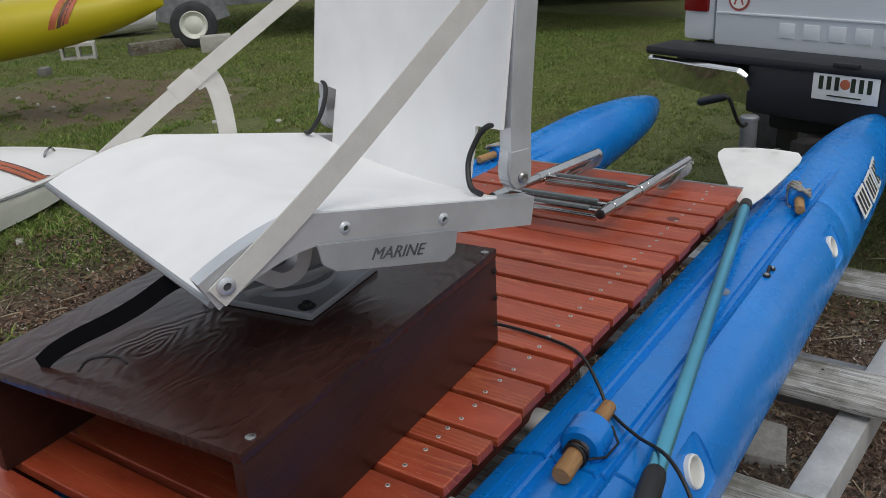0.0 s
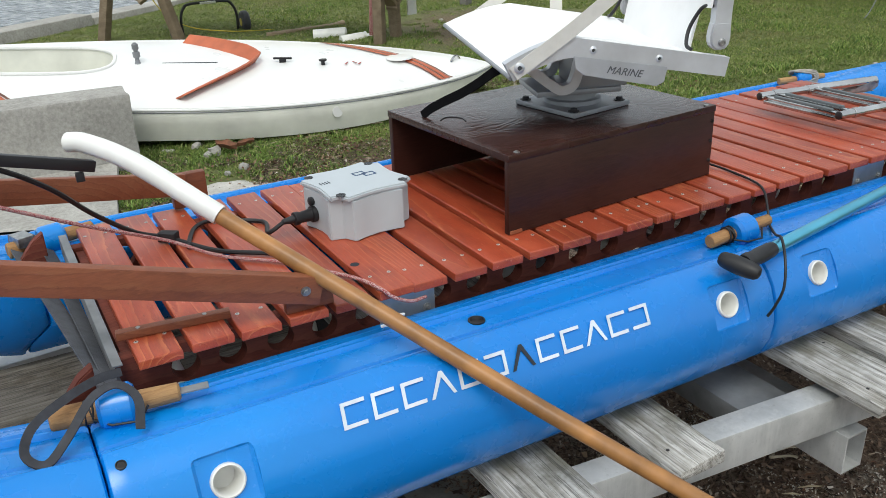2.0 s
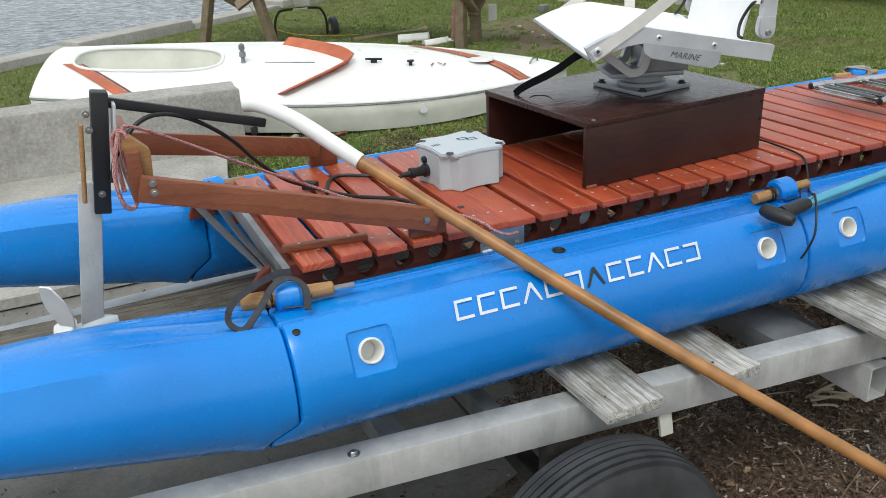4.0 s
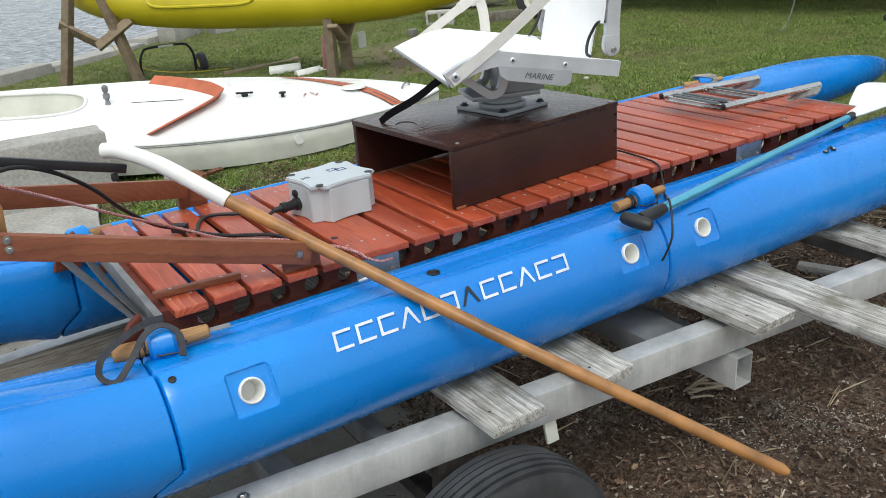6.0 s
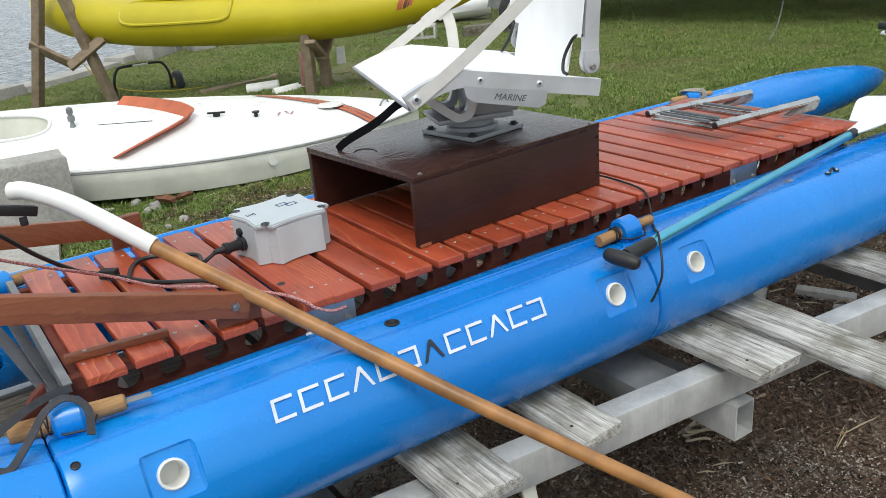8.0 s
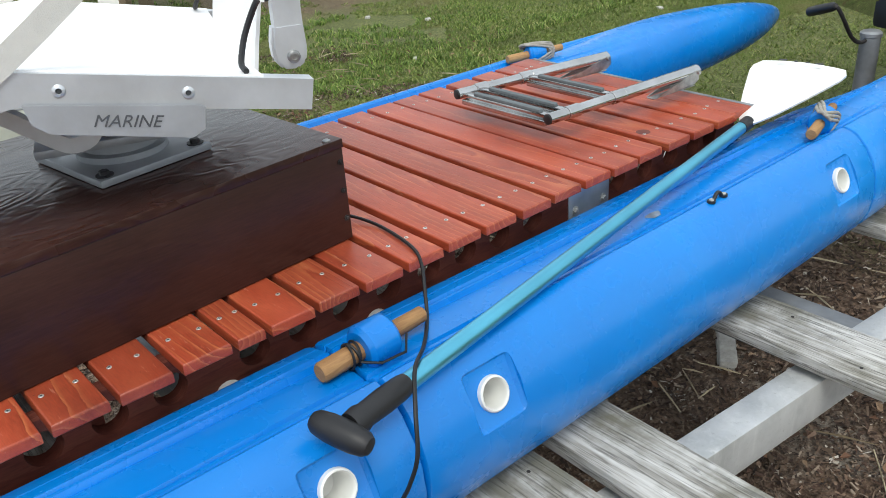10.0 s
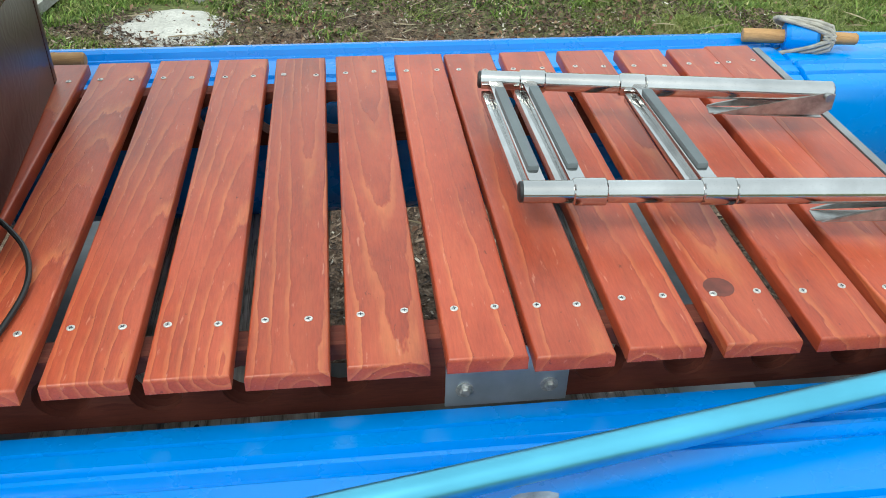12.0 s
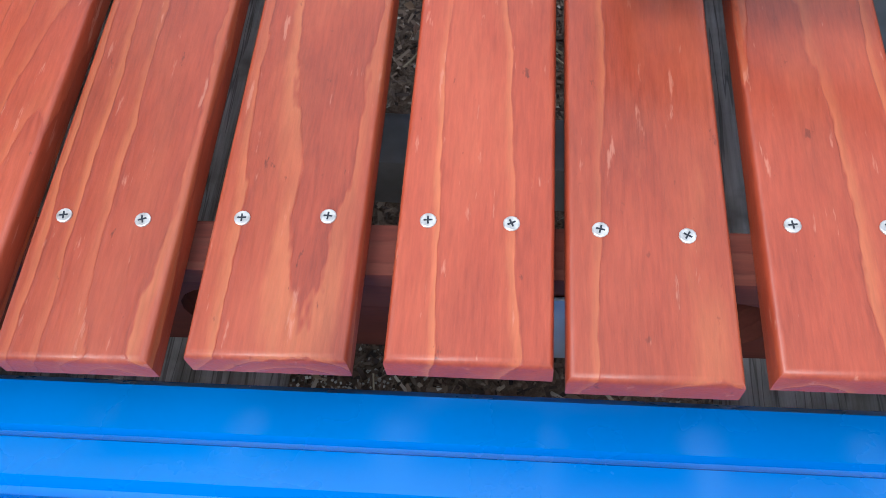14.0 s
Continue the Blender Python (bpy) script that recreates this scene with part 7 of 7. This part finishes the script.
def twig(g, x, y, verts, faces):
    a, l, wd = g.uniform(0, 6.28), g.uniform(0.03, 0.13), g.uniform(0.0012, 0.003)
    u, v = Vector((math.cos(a), math.sin(a), g.normal(0, 0.08))) * l, Vector((-math.sin(a), math.cos(a), 0)) * wd
    p, n = Vector((x, y, land(x, y) + 0.022)), len(verts)
    verts += [PLAN @ (p - u - v), PLAN @ (p + u - v), PLAN @ (p + u + v), PLAN @ (p - u + v), PLAN @ (p + Vector((0, 0, 0.008)))]
    faces += [(n, n + 1, n + 4), (n + 1, n + 2, n + 4), (n + 2, n + 3, n + 4), (n + 3, n, n + 4)]


def is_pad(x, y):
    return x < -1.0 and -0.9 < y < 2.6


def grassy(x, y):
    if ((x - BARE[0]) / BARE[2]) ** 2 + ((y - BARE[1]) / BARE[3]) ** 2 < 0.9 + 0.9 * noise.noise((x * 1.6, y * 1.6, 41)) and noise.noise((x * 7, y * 7, 3)) < 0.22:
        return False
    return is_lawn(x, y) and seaward(x, y) < 0.1 and noise.noise((x * 0.48, y * 0.48, 11)) + 0.35 * noise.noise((x * 2.3, y * 2.3, 21)) < 0.55


scatter("grass", 250000, -4.5, 11.5, 2.6, 13.5, blade, grassy, GRASS, "short green lawn grass with dry blades", "grass", 1.9, 2)
scatter("grass", 22000, 0.9, 7.0, -1.6, 3.0, blade, grassy, GRASS, "short green lawn grass with dry blades", "grass", 1.0, 3)
scatter("mulch", 190000, -1.5, 2.9, -2.6, 3.6, chip, lambda x, y: min(x + 1.3, 2.7 - x, y + 2.2) > 0.7 * noise.noise((x * 6, y * 6, 2)) and not is_lawn(x, y) or noise.noise((x * 2, y * 2, 4)) > 0.25, CHIPS, "brown wood chip mulch and leaf litter", "mulch", 1.0, 4)
scatter("mulch", 70000, -2.6, 2.6, 3.0, 5.4, chip, lambda x, y: not is_lawn(x, y) or noise.noise((x * 2, y * 2, 4)) > 0.1, CHIPS, "brown wood chip mulch and leaf litter", "mulch", 1.0, 14)
scatter("grass", 34000, -2.8, 2.4, 2.4, 5.2, blade, lambda x, y: noise.noise((x * 1.7, y * 1.7, 31)) > (0.16 if y < 4.6 and -0.75 < x < 1.3 else -0.02) and (x + 1.06) ** 2 + (y - 3.98) ** 2 > 0.13, GRASS, "tufts of lawn grass growing through mulch", "grass", 1.0, 15)
scatter("mulch", 5000, -4.0, -0.9, -0.9, 4.6, chip, lambda x, y: noise.noise((x * 1.3, y * 1.3, 9)) > 0.05, CHIPS, "brown wood chip mulch and leaf litter", "mulch", 1.0, 5)



def tall_blade(g, x, y, verts, faces):
    """A tuft of longer bent blades."""
    z = land(x, y)
    lush = 0.6 + 0.8 * max(0.0, noise.noise((x * 2.4, y * 2.4, 55)))
    for k in range(5):
        a, w, h = g.uniform(0, 6.28), UNIT * g.uniform(0.0025, 0.0055), UNIT * lush * g.uniform(0.02, 0.075)
        px, py, pz = (x + g.normal(0, 0.014)) * UNIT, (y + g.normal(0, 0.014)) * UNIT, (z + DATUM) * UNIT
        ux, uy, lx, ly, n = math.cos(a) * w, math.sin(a) * w, g.normal(0, 0.45) * h, g.normal(0, 0.45) * h, len(verts)
        verts += [(px - ux, py - uy, pz), (px + ux, py + uy, pz), (px + ux * 0.8 + lx * 0.5, py + uy * 0.8 + ly * 0.5, pz + h * 0.65), (px - ux * 0.8 + lx * 0.5, py - uy * 0.8 + ly * 0.5, pz + h * 0.65), (px + lx * 1.5, py + ly * 1.5, pz + h)]
        faces += [(n, n + 1, n + 2, n + 3), (n + 3, n + 2, n + 4)]


LUSH = blade_material("lush_grass_blades", [(0.0, (0.045, 0.085, 0.012)), (0.5, (0.13, 0.22, 0.035)), (0.88, (0.25, 0.34, 0.07)), (1.0, (0.46, 0.42, 0.20))])
scatter("grass_tufts", 17000, -3.4, 3.4, 2.7, 6.6, tall_blade, lambda x, y: noise.noise((x * 1.5, y * 1.5, 61)) + 0.5 * noise.noise((x * 4, y * 4, 62)) > (0.20 if y < 4.55 and x < 1.2 else -0.02) and y > 2.9 and (x + 1.06) ** 2 + (y - 3.98) ** 2 > 0.11, LUSH, "longer green grass tufts beside the dinghy", "grass", 1.0, 21)
scatter("grass_tufts", 16000, 1.5, 10.0, 4.0, 12.5, tall_blade, lambda x, y: seaward(x, y) < 0 and noise.noise((x * 0.9, y * 0.9, 64)) + 0.5 * noise.noise((x * 3, y * 3, 65)) > 0.08 and grassy(x, y), LUSH, "greener tufts in the lawn", "grass", 1.4, 22)


def grain(g, x, y, verts, faces):
    a, s = g.uniform(0, 6.28), g.uniform(0.002, 0.0045)
    p, n = Vector((x, y, land(x, y) + g.uniform(0.010, 0.019))), len(verts)
    u, v = Vector((math.cos(a), math.sin(a), g.normal(0, 0.3))) * s, Vector((-math.sin(a), math.cos(a), g.normal(0, 0.3))) * s
    verts += [PLAN @ (p - u), PLAN @ (p - v), PLAN @ (p + u), PLAN @ (p + v)]
    faces.append((n, n + 1, n + 2, n + 3))


SAND = blade_material("pale_shell_sand", [(0.0, (0.20, 0.175, 0.14)), (0.5, (0.36, 0.33, 0.285)), (1.0, (0.52, 0.50, 0.45))], 0.95)
scatter("shell_sand", 60000, -0.7, 2.4, -1.5, 1.3, grain, lambda x, y: (x + 0.02) ** 2 / 0.14 + (y + 0.36 + 0.5 * x) ** 2 / 0.03 < 0.9 + 1.1 * noise.noise((x * 6, y * 6, 71)) or noise.noise((x * 1.6, y * 1.6, 72)) + 0.6 * noise.noise((x * 6, y * 6, 73)) > 0.42, SAND, "pale shell sand showing through the mulch", "sand", 1.0, 23)


def dry_leaf(g, x, y, verts, faces):
    a, s = g.uniform(0, 6.28), g.uniform(0.007, 0.021)
    u, v = Vector((math.cos(a), math.sin(a), g.normal(0, 0.3))) * s, Vector((-math.sin(a), math.cos(a), g.normal(0, 0.3))) * s * 0.5
    p = Vector((x, y, land(x, y) + 0.022))
    n = len(verts)
    verts += [PLAN @ (p - u), PLAN @ (p - u * 0.2 + v), PLAN @ (p + u), PLAN @ (p - u * 0.1 - v + Vector((0, 0, 0.01)))]
    faces.append((n, n + 1, n + 2, n + 3))


scatter("leaf_litter", 1500, -0.8, 1.6, 3.2, 4.7, dry_leaf, lambda x, y: noise.noise((x * 2.1, y * 2.1, 81)) > -0.1, LEAF, "dry brown leaves among grass and mulch", "leaves", 1.0, 26)
scatter("leaf_litter", 2600, -1.5, 3.5, -1.8, 5.0, dry_leaf, lambda x, y: x > -1.0 or y > 2.5, LEAF, "dry brown leaves scattered over mulch and grass", "leaves", 1.0, 6)
for x, y, s, turn in ((-0.62, 4.86, 0.09, 0.4), (-0.78, 4.84, 0.12, 2.0)):
    rows = [[Vector((x, y, land(x, y) + 0.03)) + Matrix.Rotation(turn, 3, "Z") @ Vector((s * u, s * 0.45 * v * (1 - u * u) ** 0.7, 0.025 + 0.35 * s * v * v + 0.02 * noise.noise((u * 2, v * 2, x * 9)))) for v in (-1, -0.5, 0, 0.5, 1)] for u in (-0.98, -0.7, -0.35, 0, 0.35, 0.7, 0.98)]
    whole("fallen_leaf", sheet(rows, 0.003), BROWNLEAF, "large dry curled brown leaf in the grass", "leaf", "fallen leaves")
for x, y, s in ((-0.86, 4.90, 0.085), (-0.93, 4.84, 0.06), (-0.95, 5.12, 0.06), (-0.78, 4.42, 0.055), (-0.92, 4.36, 0.045)):
    bm = block((x, y, land(x, y) + 0.3 * s), (s * 1.3, s, s * 0.8), Matrix.Rotation(x * 9, 3, "Z"), 0.3 * s, seg=2)
    for v in bm.verts:
        v.co += Vector((1, 1, 0.6)) * (0.3 * s * noise.noise(v.co * (1.6 / s)))
    whole("stone", bm, CONCRETE, "rough pale lump of broken concrete in the grass", "stone", "stones by the dinghy")
scatter("twigs", 420, -1.3, 3.0, -1.9, 5.0, twig, lambda x, y: x > -1.0 or y > 2.5, STRAW, "pale straw and twigs strewn over the mulch", "twigs", 1.0, 8)
